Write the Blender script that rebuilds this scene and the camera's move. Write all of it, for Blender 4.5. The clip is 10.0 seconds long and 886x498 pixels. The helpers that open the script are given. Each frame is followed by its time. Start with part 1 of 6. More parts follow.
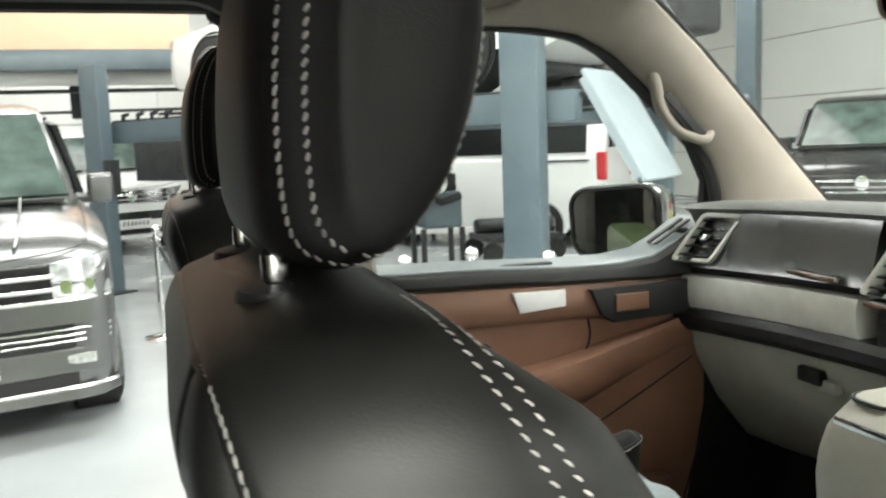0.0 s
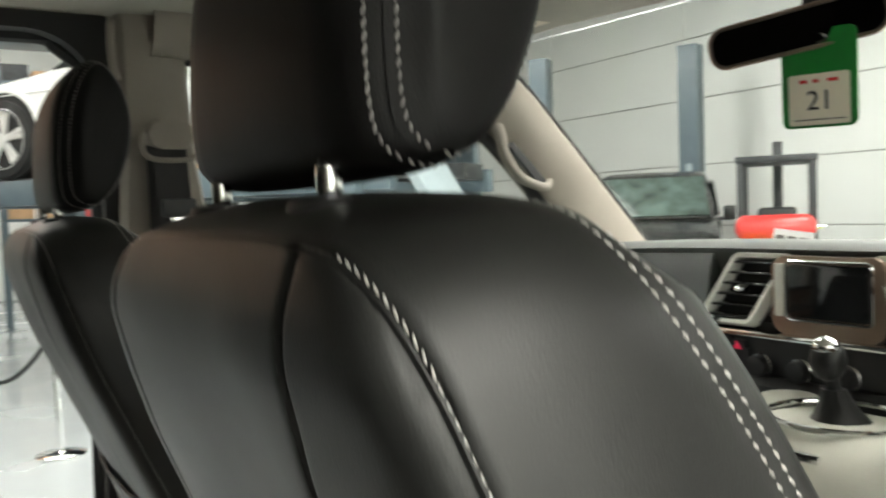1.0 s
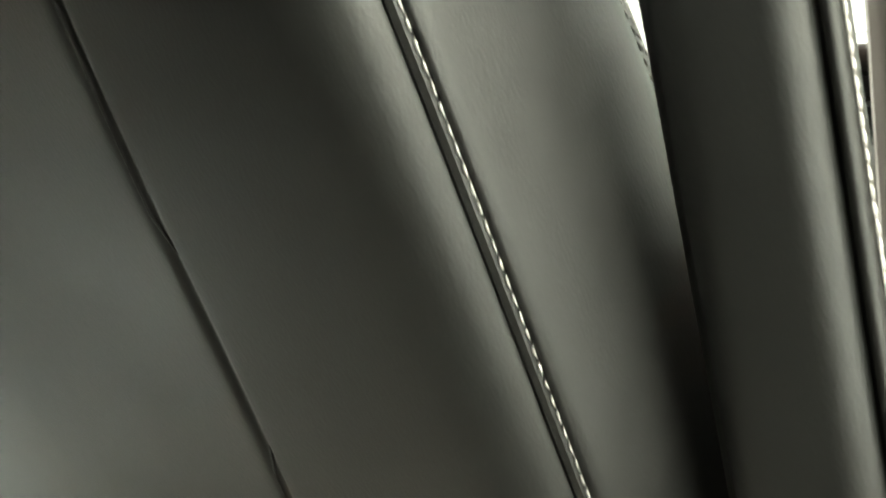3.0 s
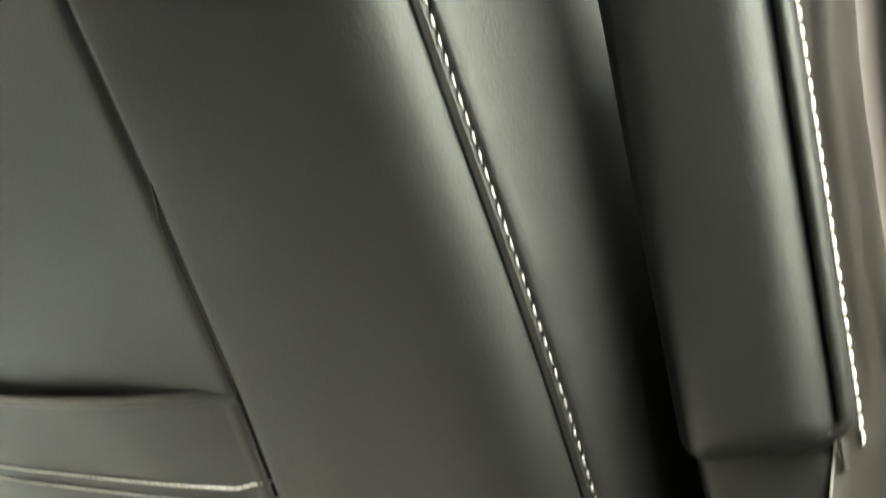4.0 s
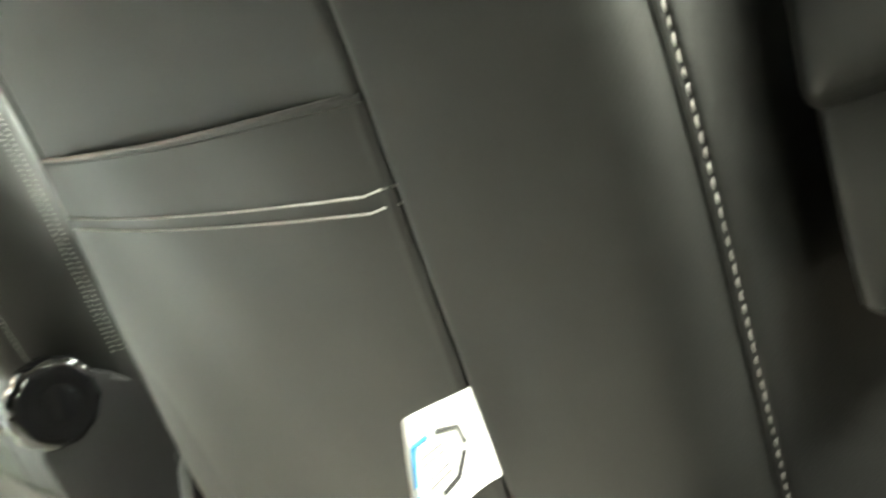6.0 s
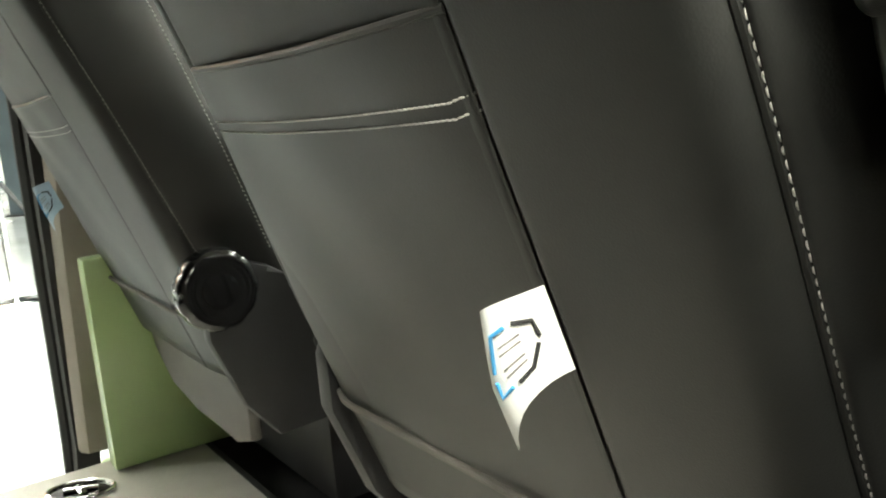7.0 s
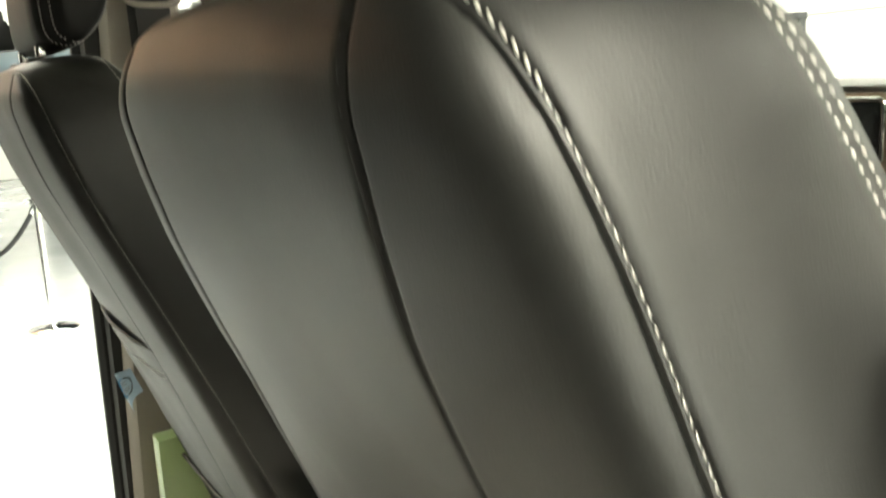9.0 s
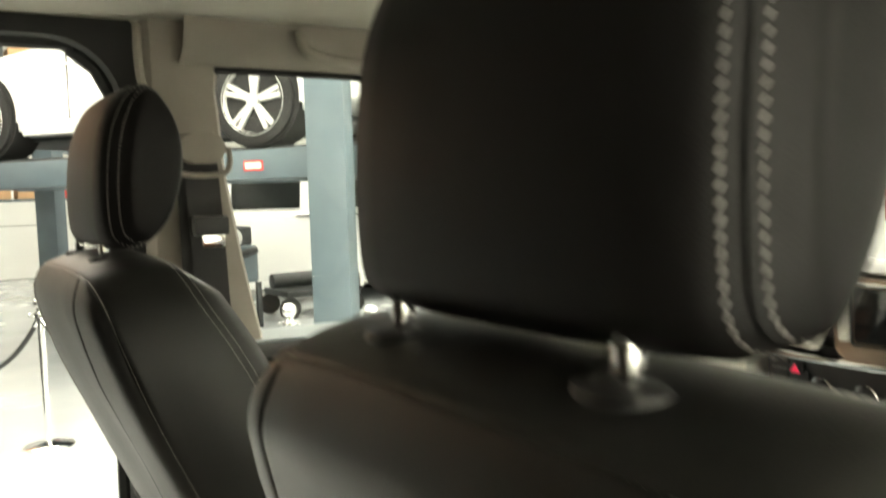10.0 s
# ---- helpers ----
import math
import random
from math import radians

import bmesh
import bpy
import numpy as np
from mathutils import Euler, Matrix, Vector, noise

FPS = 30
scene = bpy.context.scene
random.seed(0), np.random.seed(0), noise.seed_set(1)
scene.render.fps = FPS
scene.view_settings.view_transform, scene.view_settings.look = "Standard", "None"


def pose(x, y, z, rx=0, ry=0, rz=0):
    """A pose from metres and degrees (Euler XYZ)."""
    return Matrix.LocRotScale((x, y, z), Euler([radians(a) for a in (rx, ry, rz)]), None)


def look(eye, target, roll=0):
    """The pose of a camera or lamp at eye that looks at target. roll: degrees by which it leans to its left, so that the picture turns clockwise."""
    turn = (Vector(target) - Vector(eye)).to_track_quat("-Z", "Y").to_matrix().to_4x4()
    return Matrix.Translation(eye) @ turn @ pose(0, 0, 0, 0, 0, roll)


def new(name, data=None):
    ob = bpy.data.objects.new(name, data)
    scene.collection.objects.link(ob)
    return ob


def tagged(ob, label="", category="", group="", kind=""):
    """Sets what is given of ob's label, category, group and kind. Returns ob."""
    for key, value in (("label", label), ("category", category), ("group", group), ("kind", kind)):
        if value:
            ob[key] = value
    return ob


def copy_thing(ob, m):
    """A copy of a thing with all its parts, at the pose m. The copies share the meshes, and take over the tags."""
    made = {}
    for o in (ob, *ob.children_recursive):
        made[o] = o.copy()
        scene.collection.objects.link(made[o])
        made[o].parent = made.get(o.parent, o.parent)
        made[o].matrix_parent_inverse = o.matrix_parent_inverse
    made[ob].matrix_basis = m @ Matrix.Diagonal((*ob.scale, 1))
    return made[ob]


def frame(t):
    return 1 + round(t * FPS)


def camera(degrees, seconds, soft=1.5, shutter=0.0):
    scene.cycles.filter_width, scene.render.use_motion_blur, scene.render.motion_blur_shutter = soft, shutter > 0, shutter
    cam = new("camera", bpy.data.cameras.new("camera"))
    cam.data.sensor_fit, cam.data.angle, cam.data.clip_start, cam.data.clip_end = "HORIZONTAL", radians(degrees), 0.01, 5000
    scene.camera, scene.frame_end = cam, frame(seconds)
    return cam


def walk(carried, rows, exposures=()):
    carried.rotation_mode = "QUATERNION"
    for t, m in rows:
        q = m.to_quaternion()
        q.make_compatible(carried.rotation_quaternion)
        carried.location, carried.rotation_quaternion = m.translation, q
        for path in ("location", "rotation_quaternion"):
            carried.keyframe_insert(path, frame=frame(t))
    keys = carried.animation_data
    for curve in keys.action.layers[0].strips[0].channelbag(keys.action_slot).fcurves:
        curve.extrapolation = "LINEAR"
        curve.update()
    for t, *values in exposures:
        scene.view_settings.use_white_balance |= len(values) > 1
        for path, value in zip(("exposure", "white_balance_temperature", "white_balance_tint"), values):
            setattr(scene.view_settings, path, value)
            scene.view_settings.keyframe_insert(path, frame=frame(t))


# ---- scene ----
SOFT, SHUTTER = 1.9, 0.5
# -- path begin
cam = camera(55.30, 10.0, soft=SOFT, shutter=SHUTTER)
ROWS = [
    (0, look((0.8618, -0.0432, 1.6126), (-1.0235, 0.5748, 1.3598), -2.26)),
    (0.5, look((0.8404, -0.1064, 1.6031), (-0.9875, 0.6899, 1.4464), -2.50)),
    (0.7, look((0.8320, -0.1285, 1.5894), (-0.9534, 0.7638, 1.4629), -2.28)),
    (1, look((0.8235, -0.1472, 1.5468), (-0.8783, 0.8997, 1.4565), -2.00)),
    (1.5, look((0.7976, -0.1603, 1.4881), (-0.7403, 1.1160, 1.4124), -1.37)),
    (2, look((0.7942, -0.1659, 1.4533), (-0.6268, 1.2402, 1.3935), -2.26)),
    (2.5, look((0.7796, -0.1570, 1.4035), (-0.5483, 1.3329, 1.2725), -3.51)),
    (2.7, look((0.7788, -0.1518, 1.3756), (-0.5315, 1.3553, 1.2673), -3.71)),
    (3.8, look((0.7744, -0.1310, 1.2529), (-0.3653, 1.5124, 1.2657), -5.04)),
    (4, look((0.7736, -0.1312, 1.2370), (-0.3663, 1.5119, 1.2058), -4.72)),
    (4.5, look((0.7731, -0.1123, 1.1767), (-0.3739, 1.5257, 1.2169), -4.47)),
    (5, look((0.7688, -0.1071, 1.1648), (-0.3337, 1.5616, 1.1599), -5.23)),
    (5.5, look((0.7653, -0.1240, 1.1605), (-0.3691, 1.5213, 1.0810), -4.90)),
    (6, look((0.7815, -0.1414, 1.1556), (-0.6066, 1.2850, 0.9596), -5.12)),
    (6.2, look((0.7917, -0.1439, 1.1470), (-0.6933, 1.1785, 0.9316), -4.88)),
    (7.3, look((0.8288, -0.1271, 1.1595), (-0.8155, 0.9369, 0.7543), -4.81)),
    (7.5, look((0.8279, -0.1327, 1.1943), (-0.8206, 0.9198, 0.7762), -4.58)),
    (8, look((0.8093, -0.1442, 1.3185), (-0.8387, 0.9032, 0.8859), -4.40)),
    (8.5, look((0.7990, -0.1574, 1.4217), (-0.8486, 0.8899, 0.9873), -4.00)),
    (9, look((0.7846, -0.1627, 1.5010), (-0.8711, 0.8905, 1.1143), -3.07)),
    (9.5, look((0.7621, -0.1715, 1.5699), (-0.9001, 0.9002, 1.2722), -2.59)),
    (9.7, look((0.7443, -0.1850, 1.5892), (-0.9175, 0.8993, 1.3385), -2.67)),
    (10, look((0.6966, -0.2046, 1.6217), (-0.9745, 0.8842, 1.4736), -1.92)),
]
# -- path end
# seconds, stops, kelvin, tint
EXPOSURES = [(0.0, -0.36, 6400, 10), (0.5, -0.42, 6400, 10), (1.0, -0.5, 6500, 10), (1.5, -0.55, 6700, 9), (2.0, -0.3, 6800, 7), (2.7, 0.2, 6800, 4), (4.0, 1.45, 6700, 2), (6.2, 1.6, 6700, 2), (7.3, 0.4, 6800, 6), (8.0, 0.6, 6900, 6), (9.0, 0.52, 7100, 6), (9.5, 0.25, 7300, 7), (10.0, 0.25, 7400, 8)]
walk(cam, ROWS, EXPOSURES)

# ---- light: a closed, lamp-lit workshop hall ----
world = bpy.data.worlds.new("hall_air")
world.use_nodes = True
world.node_tree.nodes["Background"].inputs[0].default_value = (0.9, 0.95, 1.0, 1)
world.node_tree.nodes["Background"].inputs[1].default_value = 0.05
scene.world = world
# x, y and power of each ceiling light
# first, 1750 W and last are added: they brighten far van, seat side, dash
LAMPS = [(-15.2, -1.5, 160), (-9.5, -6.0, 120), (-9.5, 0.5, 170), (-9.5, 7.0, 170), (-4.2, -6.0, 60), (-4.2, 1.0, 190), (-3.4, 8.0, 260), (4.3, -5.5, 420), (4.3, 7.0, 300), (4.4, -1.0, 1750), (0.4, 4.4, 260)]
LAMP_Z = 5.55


# ---- materials ----
def mat(name, color, rough=0.5, metal=0.0, var=0.0, scale=8.0, bump=0.0, bscale=60.0, coat=0.0, spec=0.5, grain=0.0, gscale=900.0, rvar=0.0, sheen=0.0):
    m = bpy.data.materials.new(name)
    m.use_nodes = True
    nt = m.node_tree
    p = nt.nodes["Principled BSDF"]
    p.inputs["Base Color"].default_value = (*color, 1)
    p.inputs["Roughness"].default_value = rough
    p.inputs["Metallic"].default_value = metal
    p.inputs["Specular IOR Level"].default_value = spec
    p.inputs["Coat Weight"].default_value = coat
    p.inputs["Coat Roughness"].default_value = 0.08
    p.inputs["Sheen Weight"].default_value = sheen
    tc = nt.nodes.new("ShaderNodeTexCoord")
    if var > 0 or rvar > 0:
        n = nt.nodes.new("ShaderNodeTexNoise")
        n.inputs["Scale"].default_value, n.inputs["Detail"].default_value = scale, 6
        nt.links.new(tc.outputs["Object"], n.inputs["Vector"])
        if var > 0:
            ramp = nt.nodes.new("ShaderNodeMapRange")
            ramp.inputs["From Min"].default_value, ramp.inputs["From Max"].default_value = 0.3, 0.7
            ramp.inputs["To Min"].default_value, ramp.inputs["To Max"].default_value = 1 - var, 1 + var
            nt.links.new(n.outputs["Fac"], ramp.inputs["Value"])
            mul = nt.nodes.new("ShaderNodeMix")
            mul.data_type, mul.blend_type = "RGBA", "MULTIPLY"
            mul.inputs["Factor"].default_value = 1
            mul.inputs["A"].default_value = (*color, 1)
            nt.links.new(ramp.outputs["Result"], mul.inputs["B"])
            nt.links.new(mul.outputs["Result"], p.inputs["Base Color"])
        if rvar > 0:
            r2 = nt.nodes.new("ShaderNodeMapRange")
            r2.inputs["From Min"].default_value, r2.inputs["From Max"].default_value = 0.3, 0.7
            r2.inputs["To Min"].default_value, r2.inputs["To Max"].default_value = max(rough - rvar, 0.02), min(rough + rvar, 1)
            nt.links.new(n.outputs["Fac"], r2.inputs["Value"])
            nt.links.new(r2.outputs["Result"], p.inputs["Roughness"])
    last = None
    if bump > 0:
        n2 = nt.nodes.new("ShaderNodeTexNoise")
        n2.inputs["Scale"].default_value, n2.inputs["Detail"].default_value = bscale, 4
        nt.links.new(tc.outputs["Object"], n2.inputs["Vector"])
        b = nt.nodes.new("ShaderNodeBump")
        b.inputs["Strength"].default_value, b.inputs["Distance"].default_value = bump, 0.01
        nt.links.new(n2.outputs["Fac"], b.inputs["Height"])
        last = b
    if grain > 0:
        v = nt.nodes.new("ShaderNodeTexVoronoi")
        v.inputs["Scale"].default_value = gscale
        nt.links.new(tc.outputs["Object"], v.inputs["Vector"])
        b2 = nt.nodes.new("ShaderNodeBump")
        b2.inputs["Strength"].default_value, b2.inputs["Distance"].default_value = grain, 0.0006
        nt.links.new(v.outputs["Distance"], b2.inputs["Height"])
        if last:
            nt.links.new(last.outputs["Normal"], b2.inputs["Normal"])
        last = b2
    if last:
        nt.links.new(last.outputs["Normal"], p.inputs["Normal"])
    return m


def glass(name, tint=(1, 1, 1), rough=0.0, ior=1.45):
    m = mat(name, tint, rough)
    p = m.node_tree.nodes["Principled BSDF"]
    p.inputs["Transmission Weight"].default_value = 1.0
    p.inputs["IOR"].default_value = ior
    return m


def glow(name, color, strength):
    m = mat(name, color, 0.5)
    p = m.node_tree.nodes["Principled BSDF"]
    p.inputs["Emission Color"].default_value = (*color, 1)
    p.inputs["Emission Strength"].default_value = strength
    return m


LEATHER = mat("black_leather", (0.0085, 0.0087, 0.0082), 0.47, var=0.14, scale=5, bump=0.03, bscale=14, grain=0.12, gscale=800, rvar=0.05, spec=0.45)
# darker leather copy: shade on headrests and lowered armrests is in the colour
LEATHER_SHADE = mat("shaded_leather", (0.0052, 0.0047, 0.0046), 0.54, spec=0.20, var=0.12, scale=6, grain=0.12, gscale=800, bump=0.03, bscale=20)
THREAD = mat("white_thread", (0.38, 0.37, 0.35), 0.75, var=0.15, scale=300)
THREAD_GREY = mat("grey_thread", (0.17, 0.162, 0.155), 0.75, var=0.15, scale=300)
ELASTIC = mat("elastic_hem", (0.10, 0.095, 0.085), 0.7, bump=0.2, bscale=500)
CHROME = mat("chrome", (0.82, 0.82, 0.82), 0.08, 1.0)
SATIN = mat("satin_chrome", (0.85, 0.85, 0.84), 0.24, 1.0)
BLACK = mat("black_plastic", (0.015, 0.015, 0.016), 0.5, var=0.1, scale=20, grain=0.3, gscale=500)
RUBBER = mat("black_rubber", (0.012, 0.012, 0.012), 0.75, bump=0.1, bscale=200)
GLOSSBLACK = mat("gloss_black", (0.010, 0.010, 0.011), 0.12, coat=0.6)
BROWN = mat("tan_brown_leather", (0.185, 0.092, 0.057), 0.5, var=0.14, scale=7, grain=0.4, gscale=500, bump=0.06, bscale=18)
BEIGE = mat("beige_trim", (0.25, 0.224, 0.192), 0.75, var=0.06, scale=12, bump=0.15, bscale=400)
LINING = mat("roof_lining", (0.42, 0.40, 0.34), 0.9, var=0.07, scale=10, bump=0.25, bscale=500)
DASHGREY = mat("dash_grey", (0.034, 0.038, 0.037), 0.14, var=0.1, scale=6, coat=0.9, grain=0.15, gscale=500)
DASHTOP = mat("dash_top", (0.10, 0.105, 0.10), 0.6, var=0.08, scale=20, grain=0.4, gscale=350)
ALU = mat("brushed_trim", (0.80, 0.80, 0.74), 0.34, 0.05, var=0.06, scale=30)
LOWERDASH = mat("lower_dash_plastic", (0.44, 0.435, 0.375), 0.55, var=0.06, scale=16, grain=0.3, gscale=400)
DARKTRIM = mat("dark_wall_trim", (0.045, 0.043, 0.040), 0.85, var=0.1, scale=12, bump=0.1, bscale=200)
# grey for unseen rear surfaces, set by the bounce light wanted on the seats
REARBOUNCE = mat("rear_bounce_grey", (0.15, 0.145, 0.13), 0.8, var=0.1, scale=12, bump=0.1, bscale=200)
CARPET = mat("cab_carpet", (0.010, 0.009, 0.010), 0.95, var=0.25, scale=90, bump=0.5, bscale=350)
COVER = mat("pale_plastic_cover", (0.36, 0.42, 0.44), 0.32, var=0.1, scale=9, bump=0.5, bscale=22)
DARKGLASS = mat("dark_tinted_glass", (0.012, 0.014, 0.014), 0.08, spec=0.2)
# strong mottling of the colour stands in for pale reflections in the glass
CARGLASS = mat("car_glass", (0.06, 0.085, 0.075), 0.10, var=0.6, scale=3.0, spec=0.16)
PANE = glass("clear_pane", (0.97, 0.99, 0.98), ior=1.16)
HEADLAMP = mat("headlamp_chrome", (0.50, 0.52, 0.53), 0.14, 0.6, var=0.5, scale=16, coat=0.8)
SILLTOP = mat("sill_top_plastic", (0.17, 0.20, 0.21), 0.32, var=0.08, scale=14, grain=0.2, gscale=400)
MIRROR = mat("mirror_glass", (0.20, 0.205, 0.20), 0.02, 1.0)
EPOXY = mat("grey_epoxy_floor", (0.43, 0.455, 0.465), 0.22, var=0.07, scale=0.9, bump=0.02, bscale=3, rvar=0.1, coat=0.25)
WALLPAINT = mat("white_cladding", (0.78, 0.79, 0.76), 0.55, var=0.03, scale=1.2)
DARKWALL = mat("grey_cladding", (0.42, 0.42, 0.40), 0.6, var=0.06, scale=1.5)
CEIL = mat("ceiling_sheet", (0.70, 0.70, 0.68), 0.7, var=0.05, scale=1.0)
STEEL = mat("blue_grey_steel", (0.085, 0.118, 0.138), 0.42, var=0.08, scale=5, coat=0.2)
STEEL_LIGHT = mat("pale_blue_steel", (0.30, 0.355, 0.38), 0.35, var=0.07, scale=6)
STEEL_DARK = mat("dark_machine_steel", (0.03, 0.033, 0.035), 0.5, 0.3, var=0.3, scale=12)
WHITEPAINT = mat("white_car_paint", (0.80, 0.81, 0.80), 0.22, coat=0.8, var=0.02, scale=3)
SILVER = mat("silver_car_paint", (0.135, 0.139, 0.140), 0.26, 0.6, coat=0.4, var=0.03, scale=30)
DARKPAINT = mat("dark_grey_car_paint", (0.016, 0.017, 0.018), 0.24, 0.1, coat=0.35)
BLACKBAND = mat("dark_grey_bumper", (0.055, 0.058, 0.06), 0.3, coat=0.3)
RED = mat("red_lamp", (0.55, 0.015, 0.02), 0.2, coat=0.6)
LAMPGLASS = mat("headlamp_glass", (0.55, 0.56, 0.56), 0.06, 0.6, var=0.4, scale=35, coat=0.8)
RIM = mat("alloy_rim", (0.66, 0.66, 0.65), 0.32, 0.45)
ORANGEBOARD = mat("plywood_board", (0.78, 0.50, 0.34), 0.6, var=0.06, scale=2.5)
CARDBOARD = mat("cardboard", (0.45, 0.28, 0.15), 0.8, var=0.1, scale=6)
REDPAINT = mat("red_paint", (0.62, 0.03, 0.025), 0.35, coat=0.3)
YELLOW = mat("yellow_green_paint", (0.62, 0.66, 0.03), 0.4, coat=0.2)
ORANGE = mat("orange_paint", (0.75, 0.16, 0.04), 0.45)
GREEN = mat("green_card", (0.012, 0.19, 0.03), 0.35, var=0.05, scale=30)
GREENBIN = mat("green_bin", (0.10, 0.50, 0.08), 0.4)
LIME = mat("pale_green_panel", (0.33, 0.44, 0.20), 0.28, var=0.05, scale=8, coat=0.3)
CREAM = mat("cream_card", (0.80, 0.74, 0.60), 0.55, var=0.03, scale=40)
INK = mat("black_ink", (0.02, 0.02, 0.02), 0.7)
BLUEINK = mat("blue_ink", (0.05, 0.28, 0.55), 0.6)
PAPER = mat("white_label", (0.80, 0.81, 0.80), 0.55, var=0.03, scale=60)
LABELBLUE = mat("pale_blue_label", (0.30, 0.42, 0.55), 0.55, var=0.05, scale=60)
PINKLED = glow("hazard_button", (0.80, 0.03, 0.10), 0.35)
SCREEN = mat("screen_glass", (0.012, 0.013, 0.014), 0.10, coat=0.5)
BRONZE = mat("bronze_trim", (0.30, 0.22, 0.17), 0.32, 0.6)
FLOORVINYL = mat("pale_floor_vinyl", (0.52, 0.50, 0.45), 0.5, var=0.08, scale=14, bump=0.1, bscale=120)
LAMPPANEL = glow("lamp_diffuser", (0.97, 1.0, 0.97), 9.0)
WEBBING = mat("belt_webbing", (0.030, 0.029, 0.029), 0.8, bump=0.3, bscale=600)
WEBBING_PALE = mat("belt_webbing_grey", (0.046, 0.040, 0.036), 0.5, var=0.12, scale=30)


def ribbed(m, scale, strength):
    """Fine woven ribs across a strap."""
    nt = m.node_tree
    w = nt.nodes.new("ShaderNodeTexWave")
    w.bands_direction = "Z"
    w.inputs["Scale"].default_value, w.inputs["Distortion"].default_value = scale, 0.6
    nt.links.new([n for n in nt.nodes if n.bl_idname == "ShaderNodeTexCoord"][0].outputs["Object"], w.inputs["Vector"])
    b = nt.nodes.new("ShaderNodeBump")
    b.inputs["Strength"].default_value, b.inputs["Distance"].default_value = strength, 0.0008
    nt.links.new(w.outputs["Fac"], b.inputs["Height"])
    nt.links.new(b.outputs["Normal"], nt.nodes["Principled BSDF"].inputs["Normal"])


ribbed(WEBBING_PALE, 420, 0.22)
BLUEBOX = mat("blue_crate", (0.06, 0.20, 0.50), 0.5)
# black plastic; the door light that pales it is put into this grey
SHELLGREY = mat("seat_shell_plastic", (0.11, 0.105, 0.097), 0.55, var=0.08, scale=14, grain=0.3, gscale=500)
WOODRIM = mat("wheel_rim_leather", (0.016, 0.011, 0.010), 0.5, spec=0.25, grain=0.3, gscale=600)


# ---- building helpers ----
def thing(name, loc, label, category, group="", kind=""):
    ob = new(name)
    ob.location = loc
    ob.empty_display_size = 0.1
    return tagged(ob, label, category, group, kind)


def root_of(ob):
    while ob.parent:
        ob = ob.parent
    return ob


def part(name, bm, material, parent=None, label="", smooth=True, kind="", soft=False):
    """Links a bmesh, made in world coordinates, as one mesh under its thing."""
    if parent is not None:
        bmesh.ops.translate(bm, vec=-Vector(root_of(parent).location), verts=bm.verts)
    bmesh.ops.recalc_face_normals(bm, faces=bm.faces)
    me = bpy.data.meshes.new(name)
    bm.to_mesh(me)
    bm.free()
    for m in (material if isinstance(material, (list, tuple)) else [material]):
        me.materials.append(m)
    if smooth:
        me.shade_smooth()
        me.set_sharp_from_angle(angle=radians(85 if soft else 38))
    ob = new(name, me)
    ob.parent = parent
    return tagged(ob, label, kind=kind)


def box(bm, lo, hi, bevel=0.0, seg=2, m=None):
    c = [(a + b) / 2 for a, b in zip(lo, hi)]
    s = [abs(b - a) for a, b in zip(lo, hi)]
    r = bmesh.ops.create_cube(bm, size=1, matrix=Matrix.Translation(c) @ Matrix.Diagonal((*s, 1)))
    vs = r["verts"]
    if bevel > 0:
        es = list({e for v in vs for e in v.link_edges})
        r2 = bmesh.ops.bevel(bm, geom=es, offset=min(bevel, min(s) * 0.49), segments=seg, affect="EDGES", profile=0.6)
        vs = list({v for f in r2["faces"] for v in f.verts} | {v for v in vs if v.is_valid})
    if m is not None:
        bmesh.ops.transform(bm, matrix=m, verts=vs)
    return vs


def boxed(lo, hi, bevel=0.0, seg=2, m=None):
    bm = bmesh.new()
    box(bm, lo, hi, bevel, seg, m)
    return bm


def loft(bm, rings, closed=True, caps=True):
    vv = [[bm.verts.new(p) for p in r] for r in rings]
    n = len(vv[0])
    for a, b in zip(vv, vv[1:]):
        for i in range(n if closed else n - 1):
            j = (i + 1) % n
            bm.faces.new((a[i], a[j], b[j], b[i]))
    if caps and closed:
        for r in (vv[0], vv[-1]):
            bm.faces.new(r)
    return vv


def tube(bm, pts, r, n=8, caps=True, flat=1.0):
    pts = [Vector(p) for p in pts]
    rings, up = [], None
    for i, p in enumerate(pts):
        d = (pts[min(i + 1, len(pts) - 1)] - pts[max(i - 1, 0)]).normalized()
        if up is None:
            up = d.orthogonal().normalized()
        up = (up - d * up.dot(d)).normalized()
        side = d.cross(up)
        rr = r[i] if isinstance(r, (list, tuple)) else r
        rings.append([p + up * math.cos(a) * rr + side * math.sin(a) * rr * flat for a in [2 * math.pi * k / n for k in range(n)]])
    loft(bm, rings, True, caps)


def tubed(pts, r, n=8, caps=True):
    bm = bmesh.new()
    tube(bm, pts, r, n, caps)
    return bm


def cyl(bm, a, b, r, n=24, r2=None, bevel=0.0):
    a, b = Vector(a), Vector(b)
    d = b - a
    m = Matrix.Translation((a + b) / 2) @ d.to_track_quat("Z", "Y").to_matrix().to_4x4()
    res = bmesh.ops.create_cone(bm, cap_ends=True, segments=n, radius1=r, radius2=r if r2 is None else r2, depth=d.length, matrix=m)
    if bevel > 0:
        es = [e for e in {e for v in res["verts"] for e in v.link_edges} if len(e.link_faces) == 2 and any(len(f.verts) > 4 for f in e.link_faces)]
        bmesh.ops.bevel(bm, geom=es, offset=bevel, segments=2, affect="EDGES", profile=0.6)


def cylinder(a, b, r, n=24, r2=None, bevel=0.0):
    bm = bmesh.new()
    cyl(bm, a, b, r, n, r2, bevel)
    return bm


